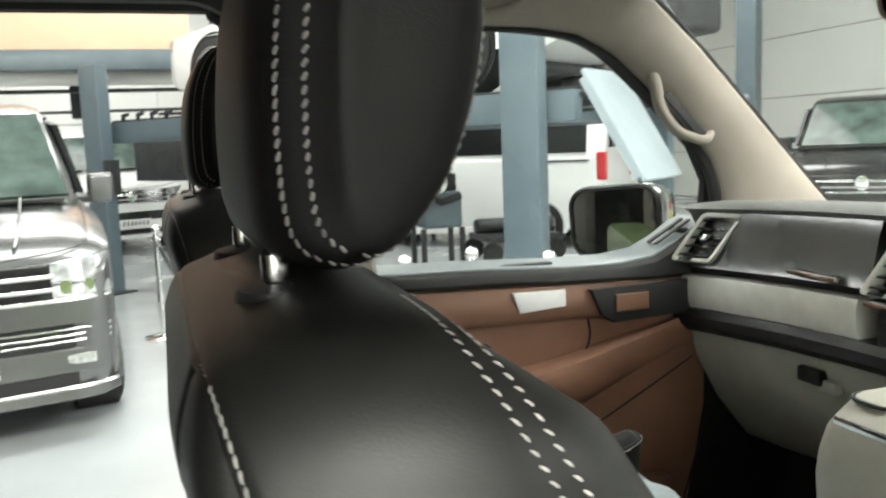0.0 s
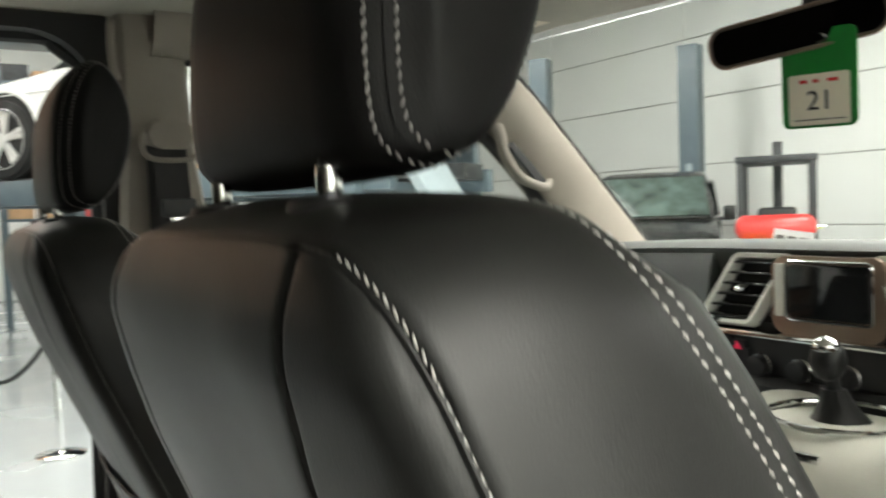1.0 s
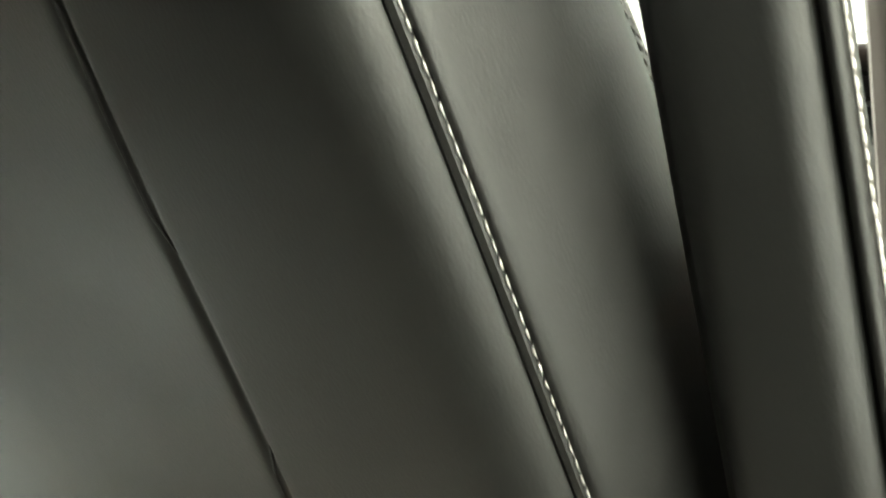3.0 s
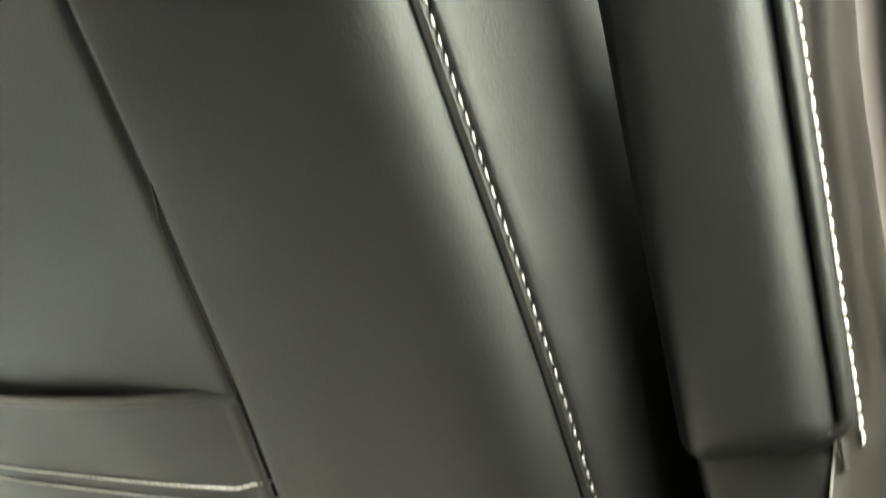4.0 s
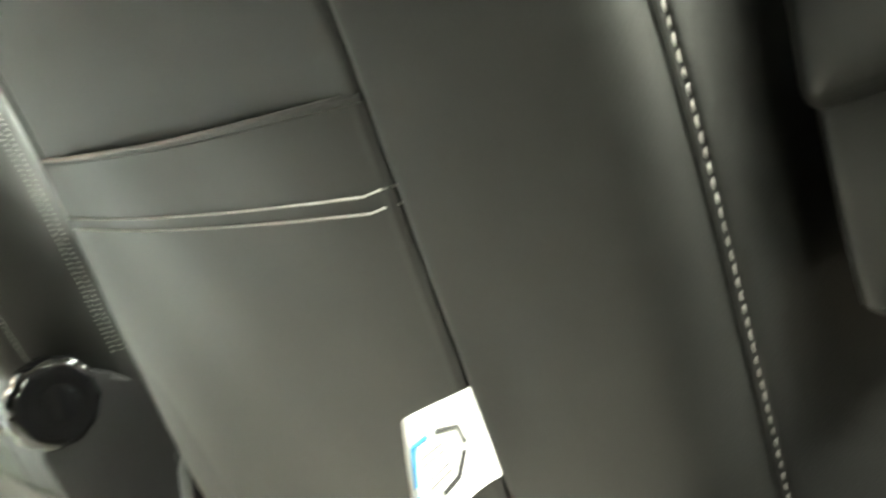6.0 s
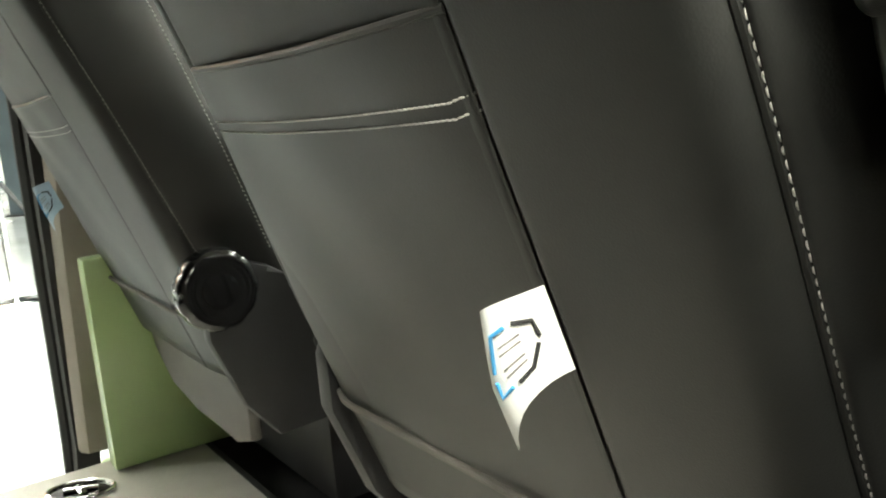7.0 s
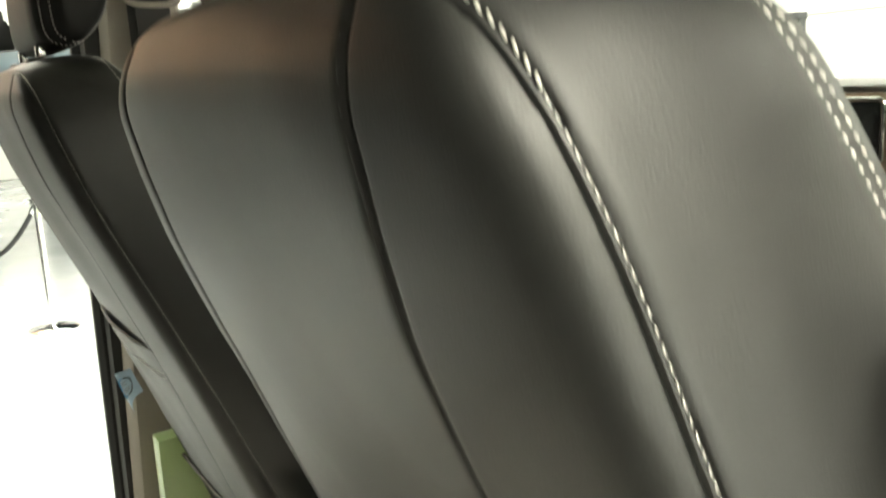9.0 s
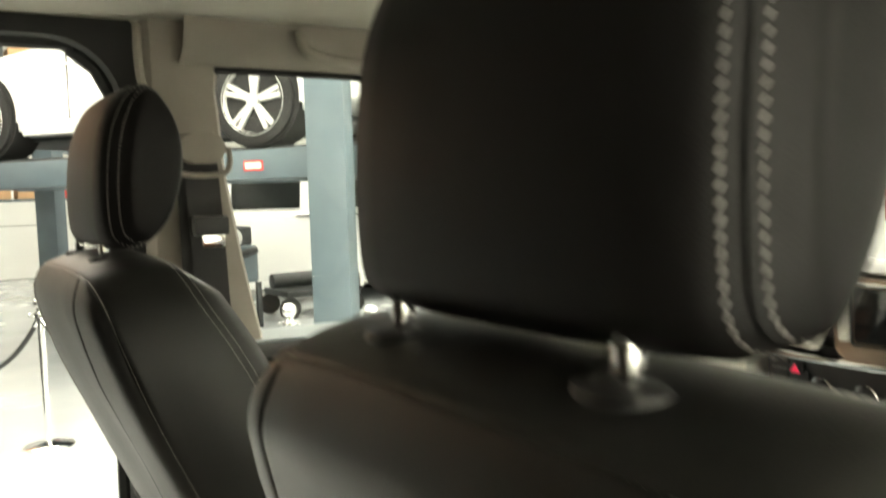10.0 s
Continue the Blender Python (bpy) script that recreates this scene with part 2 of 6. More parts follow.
def plate(poly, axis, d0, d1, bevel=0.0):
    """A slab: the polygon in the plane across the axis, from d0 to d1 along it."""
    bm = bmesh.new()

    def at(p, d):
        return {"x": (d, p[0], p[1]), "y": (p[0], d, p[1]), "z": (p[0], p[1], d)}[axis]
    loft(bm, [[at(p, d0) for p in poly], [at(p, d1) for p in poly]])
    if bevel > 0:
        es = [e for e in bm.edges if any(len(f.verts) > 4 for f in e.link_faces) or len(poly) == 4]
        bmesh.ops.bevel(bm, geom=es, offset=bevel, segments=2, affect="EDGES", profile=0.6)
    return bm


def rounded(x0, x1, y0, y1, r, n=6):
    out = []
    for cx, cy, a0 in ((x1 - r, y1 - r, 0), (x0 + r, y1 - r, 90), (x0 + r, y0 + r, 180), (x1 - r, y0 + r, 270)):
        for k in range(n + 1):
            a = radians(a0 + 90 * k / n)
            out.append((cx + r * math.cos(a), cy + r * math.sin(a)))
    return out


def curve_pts(pts, n):
    """Points at even steps along a smooth line through pts."""
    P = [Vector(p) for p in pts]
    P = [P[0] * 2 - P[1]] + P + [P[-1] * 2 - P[-2]]
    fine = []
    for i in range(1, len(P) - 2):
        for k in range(16):
            t = k / 16
            a, b, c, d = P[i - 1], P[i], P[i + 1], P[i + 2]
            fine.append(0.5 * ((2 * b) + (c - a) * t + (2 * a - 5 * b + 4 * c - d) * t * t + (3 * b - a - 3 * c + d) * t * t * t))
    fine.append(P[-2].copy())
    L = [0.0]
    for a, b in zip(fine, fine[1:]):
        L.append(L[-1] + (b - a).length)
    out, j = [], 0
    for k in range(n):
        s = L[-1] * k / (n - 1)
        while j < len(L) - 2 and L[j + 1] < s:
            j += 1
        f = (s - L[j]) / max(L[j + 1] - L[j], 1e-9)
        out.append(fine[j].lerp(fine[j + 1], min(max(f, 0), 1)))
    return out


def stitch_row(bm, pts, normals, pitch=0.0085, length=0.0062, r=0.0011, slant=0.25):
    """Short rounded stitches along a line; normals point off the leather."""
    L = sum((b - a).length for a, b in zip(pts, pts[1:]))
    n = max(int(L / pitch), 1)
    s, j, acc = 0.0, 0, 0.0
    for k in range(n):
        s = (k + 0.5) * pitch
        while j < len(pts) - 2 and acc + (pts[j + 1] - pts[j]).length < s:
            acc += (pts[j + 1] - pts[j]).length
            j += 1
        d = pts[j + 1] - pts[j]
        f = (s - acc) / max(d.length, 1e-9)
        p = pts[j].lerp(pts[j + 1], f)
        d.normalize()
        nn = normals[j].lerp(normals[min(j + 1, len(normals) - 1)], f).normalized()
        side = d.cross(nn)
        d = (d + side * slant * (1 + 0.3 * random.uniform(-1, 1))).normalized()
        side = d.cross(nn).normalized()
        ln = length * random.uniform(0.93, 1.07)
        rings = []
        for q, w, h in ((-0.5, 0.25, -0.3), (-0.38, 0.85, 0.5), (0, 1.1, 0.9), (0.38, 0.85, 0.5), (0.5, 0.25, -0.3)):
            c = p + d * ln * q + nn * r * h * 0.7
            rings.append([c + side * r * w * math.cos(a) + nn * r * w * 0.8 * math.sin(a) for a in (0, 1.05, 2.09, 3.14, 4.19, 5.24)])
        loft(bm, rings)


# ---- the hall ----
HX0, HX1, HY0, HY1, HZ = -18.6, 7.0, -12.0, 12.5, 5.8


def structure(name, bm, material, label="", smooth=False):
    return tagged(part(name, bm, material, None, label, smooth), kind="structure")


structure("floor", boxed((HX0 - 0.3, HY0 - 0.3, -0.2), (HX1 + 0.3, HY1 + 0.3, 0)), EPOXY, "polished pale grey epoxy workshop floor")
structure("ceiling", boxed((HX0 - 0.3, HY0 - 0.3, HZ), (HX1 + 0.3, HY1 + 0.3, HZ + 0.2)), CEIL, "pale sheet metal hall ceiling")


def clad_wall(name, along, lo, hi, face, sign, material):
    """A hall wall with proud sheets and recessed joints between them."""
    bm = bmesh.new()
    t0, t1 = face, face - sign * 0.25
    if along == "x":
        box(bm, (lo, min(t0, t1), 0), (hi, max(t0, t1), HZ))
    else:
        box(bm, (min(t0, t1), lo, 0), (max(t0, t1), hi, HZ))
    wall = structure(name, bm, DARKWALL)
    z0 = 0.0
    sheets = bmesh.new()
    for h in (1.1, 1.15, 1.25, 1.15, 1.15):
        a = lo
        while a < hi - 0.05:
            b = min(a + 4.0, hi)
            s0, s1 = sorted((face, face + sign * 0.03))
            if along == "x":
                box(sheets, (a + 0.006, s0, z0 + 0.012), (b - 0.006, s1, z0 + h - 0.012), 0.006, 1)
            else:
                box(sheets, (s0, a + 0.006, z0 + 0.012), (s1, b - 0.006, z0 + h - 0.012), 0.006, 1)
            a = b
        z0 += h
    part("cladding_sheets", sheets, material, wall, "white wall sheets with dark horizontal joints", kind="stuff")


clad_wall("wall_north", "x", HX0, HX1, HY1, -1, WALLPAINT)
clad_wall("wall_south", "x", HX0, HX1, HY0, 1, WALLPAINT)
clad_wall("wall_west", "y", HY0, HY1, HX0, 1, WALLPAINT)
clad_wall("wall_east", "y", HY0, HY1, HX1, -1, WALLPAINT)

lamp_a = None
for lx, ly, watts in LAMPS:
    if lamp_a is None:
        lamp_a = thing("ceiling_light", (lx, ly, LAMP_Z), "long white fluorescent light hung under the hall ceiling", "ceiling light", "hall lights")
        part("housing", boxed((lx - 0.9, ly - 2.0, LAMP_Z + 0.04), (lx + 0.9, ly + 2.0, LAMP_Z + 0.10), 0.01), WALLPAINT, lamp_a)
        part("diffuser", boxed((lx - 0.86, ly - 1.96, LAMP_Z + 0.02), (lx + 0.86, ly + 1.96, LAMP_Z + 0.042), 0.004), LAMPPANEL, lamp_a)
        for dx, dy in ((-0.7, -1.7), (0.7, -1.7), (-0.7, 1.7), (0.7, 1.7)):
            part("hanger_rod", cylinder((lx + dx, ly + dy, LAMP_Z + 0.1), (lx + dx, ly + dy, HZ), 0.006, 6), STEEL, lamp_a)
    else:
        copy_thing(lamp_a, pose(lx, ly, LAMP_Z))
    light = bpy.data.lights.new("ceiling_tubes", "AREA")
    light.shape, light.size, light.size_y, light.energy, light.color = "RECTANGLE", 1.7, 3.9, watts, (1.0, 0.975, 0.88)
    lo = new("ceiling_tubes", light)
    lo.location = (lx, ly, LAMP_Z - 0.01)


# ---- the seats ----
def interp(table, z):
    return float(np.interp(z, [a for a, _ in table], [b for _, b in table]))


def smooth_step(f):
    f = min(1, max(0, f))
    return f * f * (3 - 2 * f)


# the corded seam round the rear panel and the front seam, in pairs from the foot to the top of one side
EDGES = [((0.226, 0.262, 0.80), (0.256, 0.320, 0.82)), ((0.228, 0.225, 0.90), (0.260, 0.292, 0.91)), ((0.2305, 0.180, 1.0), (0.262, 0.262, 1.0)), ((0.2342, 0.1118, 1.1586), (0.2575, 0.212, 1.15)),
       ((0.230, 0.0571, 1.2824), (0.2445, 0.166, 1.28)), ((0.2245, 0.0129, 1.3845), (0.2295, 0.1265, 1.39)), ((0.2125, -0.0134, 1.4606), (0.2165, 0.0976, 1.4527)),
       ((0.1888, -0.0258, 1.5087), (0.2050, 0.0695, 1.502)), ((0.1567, -0.0325, 1.5314), (0.1872, 0.0572, 1.5297)), ((0.1141, -0.0356, 1.5375), (0.1596, 0.0481, 1.5476)),
       ((0.0587, -0.0368, 1.5384), (0.085, 0.044, 1.5525)), ((0.0, -0.037, 1.5386), (0.0, 0.043, 1.5535))]
# rear face of the backrest, and the upright seams in it
REAR = [(0.80, 0.218), (0.95, 0.1636), (1.055, 0.1252), (1.133, 0.0959), (1.198, 0.0695), (1.255, 0.0445), (1.309, 0.0215), (1.36, -0.0011), (1.409, -0.0215), (1.454, -0.0365), (1.494, -0.0479), (1.511, -0.0504), (1.526, -0.0500), (1.54, -0.0495)]
SEAM_R = [(0.86, 0.108), (1.055, 0.110), (1.13, 0.1105), (1.20, 0.115), (1.26, 0.1168), (1.34, 0.1152), (1.41, 0.1184), (1.475, 0.1262), (1.53, 0.129)]
SEAM_L = [(0.80, -0.252), (0.90, -0.250), (0.98, -0.240), (1.05, -0.228), (1.10, -0.217), (1.14, -0.208), (1.18, -0.201), (1.24, -0.193), (1.30, -0.183), (1.36, -0.174), (1.42, -0.165), (1.48, -0.154), (1.53, -0.135)]
# how far the rear face stands out at a distance from its edge, left and right
SWELL_R = [(0.0, 0.0), (0.004, 0.08), (0.0075, 0.34), (0.012, 0.53), (0.018, 0.65), (0.026, 0.73), (0.05, 0.83), (0.09, 0.95), (0.107, 1.0)]
SWELL = [(0.0, 0.0), (0.004, 0.08), (0.0075, 0.38), (0.012, 0.64), (0.018, 0.82), (0.026, 0.93), (0.04, 0.985), (0.06, 1.0)]


def rear_y(z):
    return interp(REAR, z)


def rim_lines(n=64):
    """The two edge lines of one side, n points each, foot to top centre, eased over the shoulder."""
    out = []
    for k in (0, 1):
        p = [r[k] for r in EDGES]
        q = p + [(-x, y, z) for x, y, z in reversed(p[-4:-1])]
        fine = curve_pts(q, 16 * (len(q) - 1) + 1)
        stops = [min(range(len(fine)), key=lambda i: (fine[i] - Vector(v)).length) for v in p]
        row = []
        for i in range(n):
            f = i / (n - 1) * (len(p) - 1)
            j = min(int(f), len(p) - 2)
            s = stops[j] + (stops[j + 1] - stops[j]) * (f - j)
            a = int(s)
            row.append(fine[a].lerp(fine[min(a + 1, len(fine) - 1)], s - a))
        row[-1].x = 0.0
        out.append(row)
    return out


CORD, FRONT = rim_lines()


def left_of(x, z):
    """The left half mirrors the right one and spreads a little towards the seat."""
    return -x * (1 + 0.17 * smooth_step((1.22 - z) / 0.28))


def rear_row(c):
    """One row across the rear panel, from the left edge to the right one, at a point of the corded seam."""
    X, z = c.x, c.z
    XL = -left_of(X, z)
    sr, sl = interp(SEAM_R, z), interp(SEAM_L, z)
    xs = [0.0, 0.0022, 0.0036, 0.0050, 0.0075, 0.0105, 0.015, 0.021, 0.03, 0.044, 0.064]
    # the columns beside the edge close up where the seam comes near it
    kr, kl = (min(1.0, max(w, 0.02) / 0.064) for w in (X - sr - 0.013, XL + sl - 0.013))
    right = [X - min(d * kr, X) for d in xs]
    left = [-XL + min(d * kl, XL) for d in xs]
    inner_r, inner_l = right[-1], left[-1]
    near = (-0.012, -0.008, -0.005, -0.003, -0.0015, 0, 0.0015, 0.003, 0.005, 0.009)
    inside = [sl + d for d in near] + [sl + 0.009 + (sr - sl - 0.021) * i / 14 for i in range(1, 14)] + [sr + d for d in near]
    mids = [inner_l] + [max(min(x, inner_r), inner_l) for x in inside]
    # the seams have a narrow valley of their own
    row = []
    for x in left + mids[1:] + list(reversed(right)):
        d = X - x if x > 0 else XL + x
        lift = max(c.y - rear_y(z), 0.0)
        if z > 1.488:
            lift *= max(0.0, 1 - ((z - 1.488) / 0.0508) ** 2) ** 0.5
        y = c.y - lift * interp(SWELL_R if x > 0 else SWELL, d)
        if 0.002 < d < 0.0045:
            y += 0.004
        for s in (sr, sl):
            y += 0.0020 * math.exp(-((x - s) / 0.0022) ** 2) - 0.0004 * math.exp(-((x - s + 0.008) / 0.006) ** 2)
        hollow = 0.006 * math.exp(-((z - 1.33) / 0.09) ** 2) * math.exp(-((x - 0.02) / 0.09) ** 2)
        row.append((x, y + hollow, z))
    return row


def side_row(c, f):
    """From the corded seam over the side panel to the front seam and the bolster, right side."""
    d = f - c
    out = Vector((c.x, 0, max(0.0, c.z - 1.40) * 1.3)).normalized() if c.x > 0 else Vector((0, 0, 1))
    pts = []
    for g in (0.012, 0.05, 0.12, 0.22, 0.34, 0.48, 0.62, 0.76, 0.88, 0.96, 1.0):
        bulge = 0.009 * (4 * g * (1 - g)) ** 0.8 + 0.0015 * math.exp(-((g - 0.03) / 0.03) ** 2)
        pts.append(c + d * g + out * bulge)
    return pts


def front_row(f):
    """From the front seam across the face that the sitter leans on, right half, ending at the middle."""
    k = min(1.0, max(0.0, (1.552 - f.z) / 0.04))
    return [(f.x * q, f.y + (h * k + 0.004 * (1 - k)) , f.z - dz * (1 - k)) for q, h, dz in ((0.995, 0.006, 0.0), (0.975, 0.020, 0.002), (0.92, 0.034, 0.004), (0.83, 0.036, 0.006), (0.72, 0.022, 0.008), (0.60, 0.008, 0.010), (0.35, 0.004, 0.012), (0.0, 0.003, 0.012))]


def backrest_mesh(cx):
    bm = bmesh.new()
    rings = []
    for c, f in zip(CORD, FRONT):
        rear = [Vector(p) for p in rear_row(c)]
        right = side_row(c, f)
        face = [Vector(p) for p in front_row(f)]
        half = right + face
        left = [Vector((left_of(p.x, p.z), p.y, p.z)) for p in reversed(half[:-1])]
        rings.append([(cx + p.x, p.y, p.z) for p in rear + half + left])
    loft(bm, rings, True, False)
    bm.verts.ensure_lookup_table()
    bmesh.ops.contextual_create(bm, geom=[v for v in bm.verts[:len(rings[0])]])
    bmesh.ops.remove_doubles(bm, verts=bm.verts, dist=0.00012)
    return bm


def pipe_line():
    """The corded seam round the rear panel, right side upwards and over to the left."""
    r = [(c.x - (0.0034 if c.z < 1.50 else 0.0034 * max(0, (1.5386 - c.z) / 0.0386)), c.y + 0.0006, c.z - 0.0030 * smooth_step((c.z - 1.48) / 0.05)) for c in CORD]
    return r + [(left_of(x, z), y, z) for x, y, z in reversed(r[:-1])]


def armrest(seat, cx, side, up):
    """A padded armrest on its pivot: a soft face in a sewn border, folded up beside the backrest or down."""
    lo, hi = -0.0262, 0.0262
    M = Matrix.Translation((cx + side * 0.287, 0.117, 1.159)) @ pose(0, 0, 0, 11, -2.0 * side)
    if not up:
        M = Matrix.Translation((cx + side * 0.289, 0.27, 1.15)) @ pose(0, 0, 0, -79) @ Matrix.Diagonal((1, 0.74, 1, 1))

    def outline(inset):
        """The rounded outline of the pad in its own x and z; the top slopes to the outer side."""
        x0, x1, z0, z1 = lo + inset, hi - inset, 0.0 + inset, 0.290 - inset
        pts = []
        for cxx, cz, rx, rz, a0 in ((x1, z1, 0.030, 0.052, 0), (x0, z1, 0.011, 0.013, 90), (x0, z0, 0.010, 0.010, 180), (x1, z0, 0.014, 0.012, 270)):
            rx, rz = max(rx - inset, 0.004), max(rz - inset, 0.004)
            ox = cxx - rx if a0 in (0, 270) else cxx + rx
            oz = cz - rz if a0 in (0, 90) else cz + rz
            for k in range(9):
                a = radians(a0 + 90 * k / 8)
                u, v = ox + rx * math.cos(a), oz + rz * math.sin(a)
                pts.append((side * u, v + 0.17 * (u - lo) * smooth_step(1 - v / 0.06)))
        return pts
    bm = bmesh.new()
    rows = []
    # inset, depth beside the sewn groove, depth where the edge is plainly rounded
    for q, d, e in ((0.0165, -0.0052, -0.0054), (0.0135, -0.0048, -0.0050), (0.0105, -0.0034, -0.0040), (0.0075, -0.0008, -0.0024), (0.0062, 0.0022, -0.0012), (0.0056, 0.0044, -0.0004), (0.0050, 0.0044, 0.0004), (0.0040, 0.0020, 0.0018), (0.0018, 0.0022, 0.0042), (0.0004, 0.0052, 0.0072), (0.0012, 0.012, 0.012), (0.005, 0.030, 0.030), (0.009, 0.055, 0.055), (0.012, 0.070, 0.070), (0.016, 0.079, 0.079), (0.021, 0.083, 0.083)):
        # the groove fades out at the top inner corner and at the outer end of the foot
        row = []
        for i, (x, z) in enumerate(outline(q)):
            w = smooth_step((i - 9) / 7) * smooth_step((35 - i) / 7)
            row.append((x, d + (e - d) * w, z))
        rows.append(row)
    loft(bm, rows)
    bmesh.ops.transform(bm, matrix=M, verts=bm.verts)
    arm = part("armrest", bm, LEATHER if up else LEATHER_SHADE, seat, "black leather armrest with white stitching, folded up" if up else "black leather armrest with white stitching, folded down", soft=True)
    edge = outline(0.0)
    way = edge[-2:] + edge[:12]
    for nm in ("stitching", "seam"):
        d = 0.0066 if nm == "stitching" else 0.0050
        if nm == "seam":
            way = outline(0.0053)[-2:] + outline(0.0053)[:12]
        mid = Vector((side * (lo + hi) / 2, 0, 0.14))
        pts = curve_pts([(x, d, z) for x, z in way], 90)
        nrm = []
        for i in range(90):
            t = pts[min(i + 1, 89)] - pts[max(i - 1, 0)]
            n = t.cross(Vector((0, 1, 0))).normalized()
            nrm.append((n if n.dot(pts[i] - mid) > 0 else -n) + Vector((0, -0.5, 0)))
        bm = bmesh.new()
        if nm == "seam":
            tube(bm, pts, 0.0008, 6)
        else:
            stitch_row(bm, pts, [n.normalized() for n in nrm], 0.0046, 0.0036, 0.0006, 0.1)
        bmesh.ops.transform(bm, matrix=M, verts=bm.verts)
        part(nm, bm, THREAD if nm == "stitching" else RUBBER, arm, "white thread" if nm == "stitching" else "", kind="stuff" if nm == "stitching" else "")
    if not up:
        return
    # tapered bracket under the pad, and its pivot
    bm = bmesh.new()
    rows = []
    for z, a, b, q in ((-0.067, -0.0135, 0.0085, 0.012), (-0.066, -0.0175, 0.0125, 0.007), (-0.062, -0.020, 0.0145, 0.003), (-0.04, -0.0215, 0.0165, 0.001), (-0.004, -0.0235, 0.0205, 0.0), (0.012, -0.024, 0.021, 0.0)):
        rows.append([(side * u, 0.005 + q + v, z) for u, v in rounded(a, b, 0.0, 0.055, 0.0085, 4)])
    loft(bm, rows)
    bmesh.ops.transform(bm, matrix=M, verts=bm.verts)
    part("armrest_bracket", bm, LEATHER, seat)
    part("armrest_pivot", tubed([(cx + side * 0.22, 0.19, 1.14), (cx + side * 0.285, 0.185, 1.14)], 0.012, 12), BLACK, seat)


def headrest(seat, cx):
    prof = curve_pts([(0.006, 1.5635, 0), (-0.0065, 1.573, 0), (-0.0105, 1.60, 0), (-0.0095, 1.645, 0), (-0.002, 1.695, 0), (0.016, 1.733, 0), (0.040, 1.751, 0), (0.060, 1.746, 0), (0.079, 1.716, 0), (0.087, 1.675, 0), (0.082, 1.632, 0), (0.066, 1.592, 0), (0.042, 1.569, 0), (0.022, 1.561, 0), (0.006, 1.5635, 0)], 57)[:-1]
    mid = Vector((0.037, 1.657, 0))

    def ring(x, k, off=0.0):
        out = []
        for p in prof:
            d = p - mid
            q = mid + d * k + d.normalized() * off
            q.x += (0.20 * (1 - k) if k > 0.88 else 0.024 * k / 0.88) * smooth_step((0.075 - p.x) / 0.085)
            # the pad is a little narrower towards its top
            xx = x * (1 - 0.10 * max(0, (q.y - 1.66) / 0.11) ** 2)
            out.append((cx + xx, q.x, q.y))
        return out
    xs = [(-0.1275, 0.04), (-0.128, 0.30), (-0.1285, 0.62), (-0.127, 0.80), (-0.124, 0.885), (-0.1185, 0.935), (-0.1165, 0.925), (-0.114, 0.952), (-0.105, 0.985), (-0.08, 1.0), (-0.04, 1.006)]
    rows = xs + [(0, 1.008)] + [(-x, k) for x, k in reversed(xs)]
    bm = bmesh.new()
    loft(bm, [ring(x, k) for x, k in rows])
    head = part("headrest", bm, LEATHER_SHADE, seat, "black leather headrest with double white stitching", soft=True)
    bm = bmesh.new()
    for s in (-1, 1):
        for x, k in ((0.1128, 0.958), (0.1203, 0.917)):
            pts = [Vector(p) for p in ring(s * x, k)]
            nrm = [Vector((s * (0.55 if x < 0.115 else 1.6), 0, 0)) + Vector((0, q.y - mid.x, q.z - mid.y)).normalized() for q in pts]
            nrm = [v.normalized() for v in nrm]
            pts = [p - v * 0.0001 for p, v in zip(pts, nrm)]
            stitch_row(bm, pts + [pts[0]], nrm + [nrm[0]], 0.0050, 0.0040, 0.0008, 0.55)
    part("stitching", bm, THREAD_GREY, head, "double row of pale thread", kind="stuff")
    for s in (-1, 1):
        post = part("headrest_post", cylinder((cx + s * 0.0745, 0.0, 1.515), (cx + s * 0.0745, 0.0, 1.575), 0.0045, 16), BLACK, seat, "dark steel post")
        part("collar", cylinder((cx + s * 0.0745, 0.0, 1.5555), (cx + s * 0.0745, 0.0, 1.5675), 0.0058, 24, None, 0.001), SATIN, post)
        bm = bmesh.new()
        rings = []
        for z, k in ((1.532, 1.0), (1.549, 1.0), (1.553, 0.92), (1.5545, 0.6)):
            rings.append([(cx + s * 0.0745 + 0.022 * k * math.cos(a), -0.002 + 0.016 * k * math.sin(a), z) for a in [2 * math.pi * i / 24 for i in range(24)]])
        loft(bm, rings)
        part("guide_sleeve", bm, BLACK, seat, "black plastic sleeve")


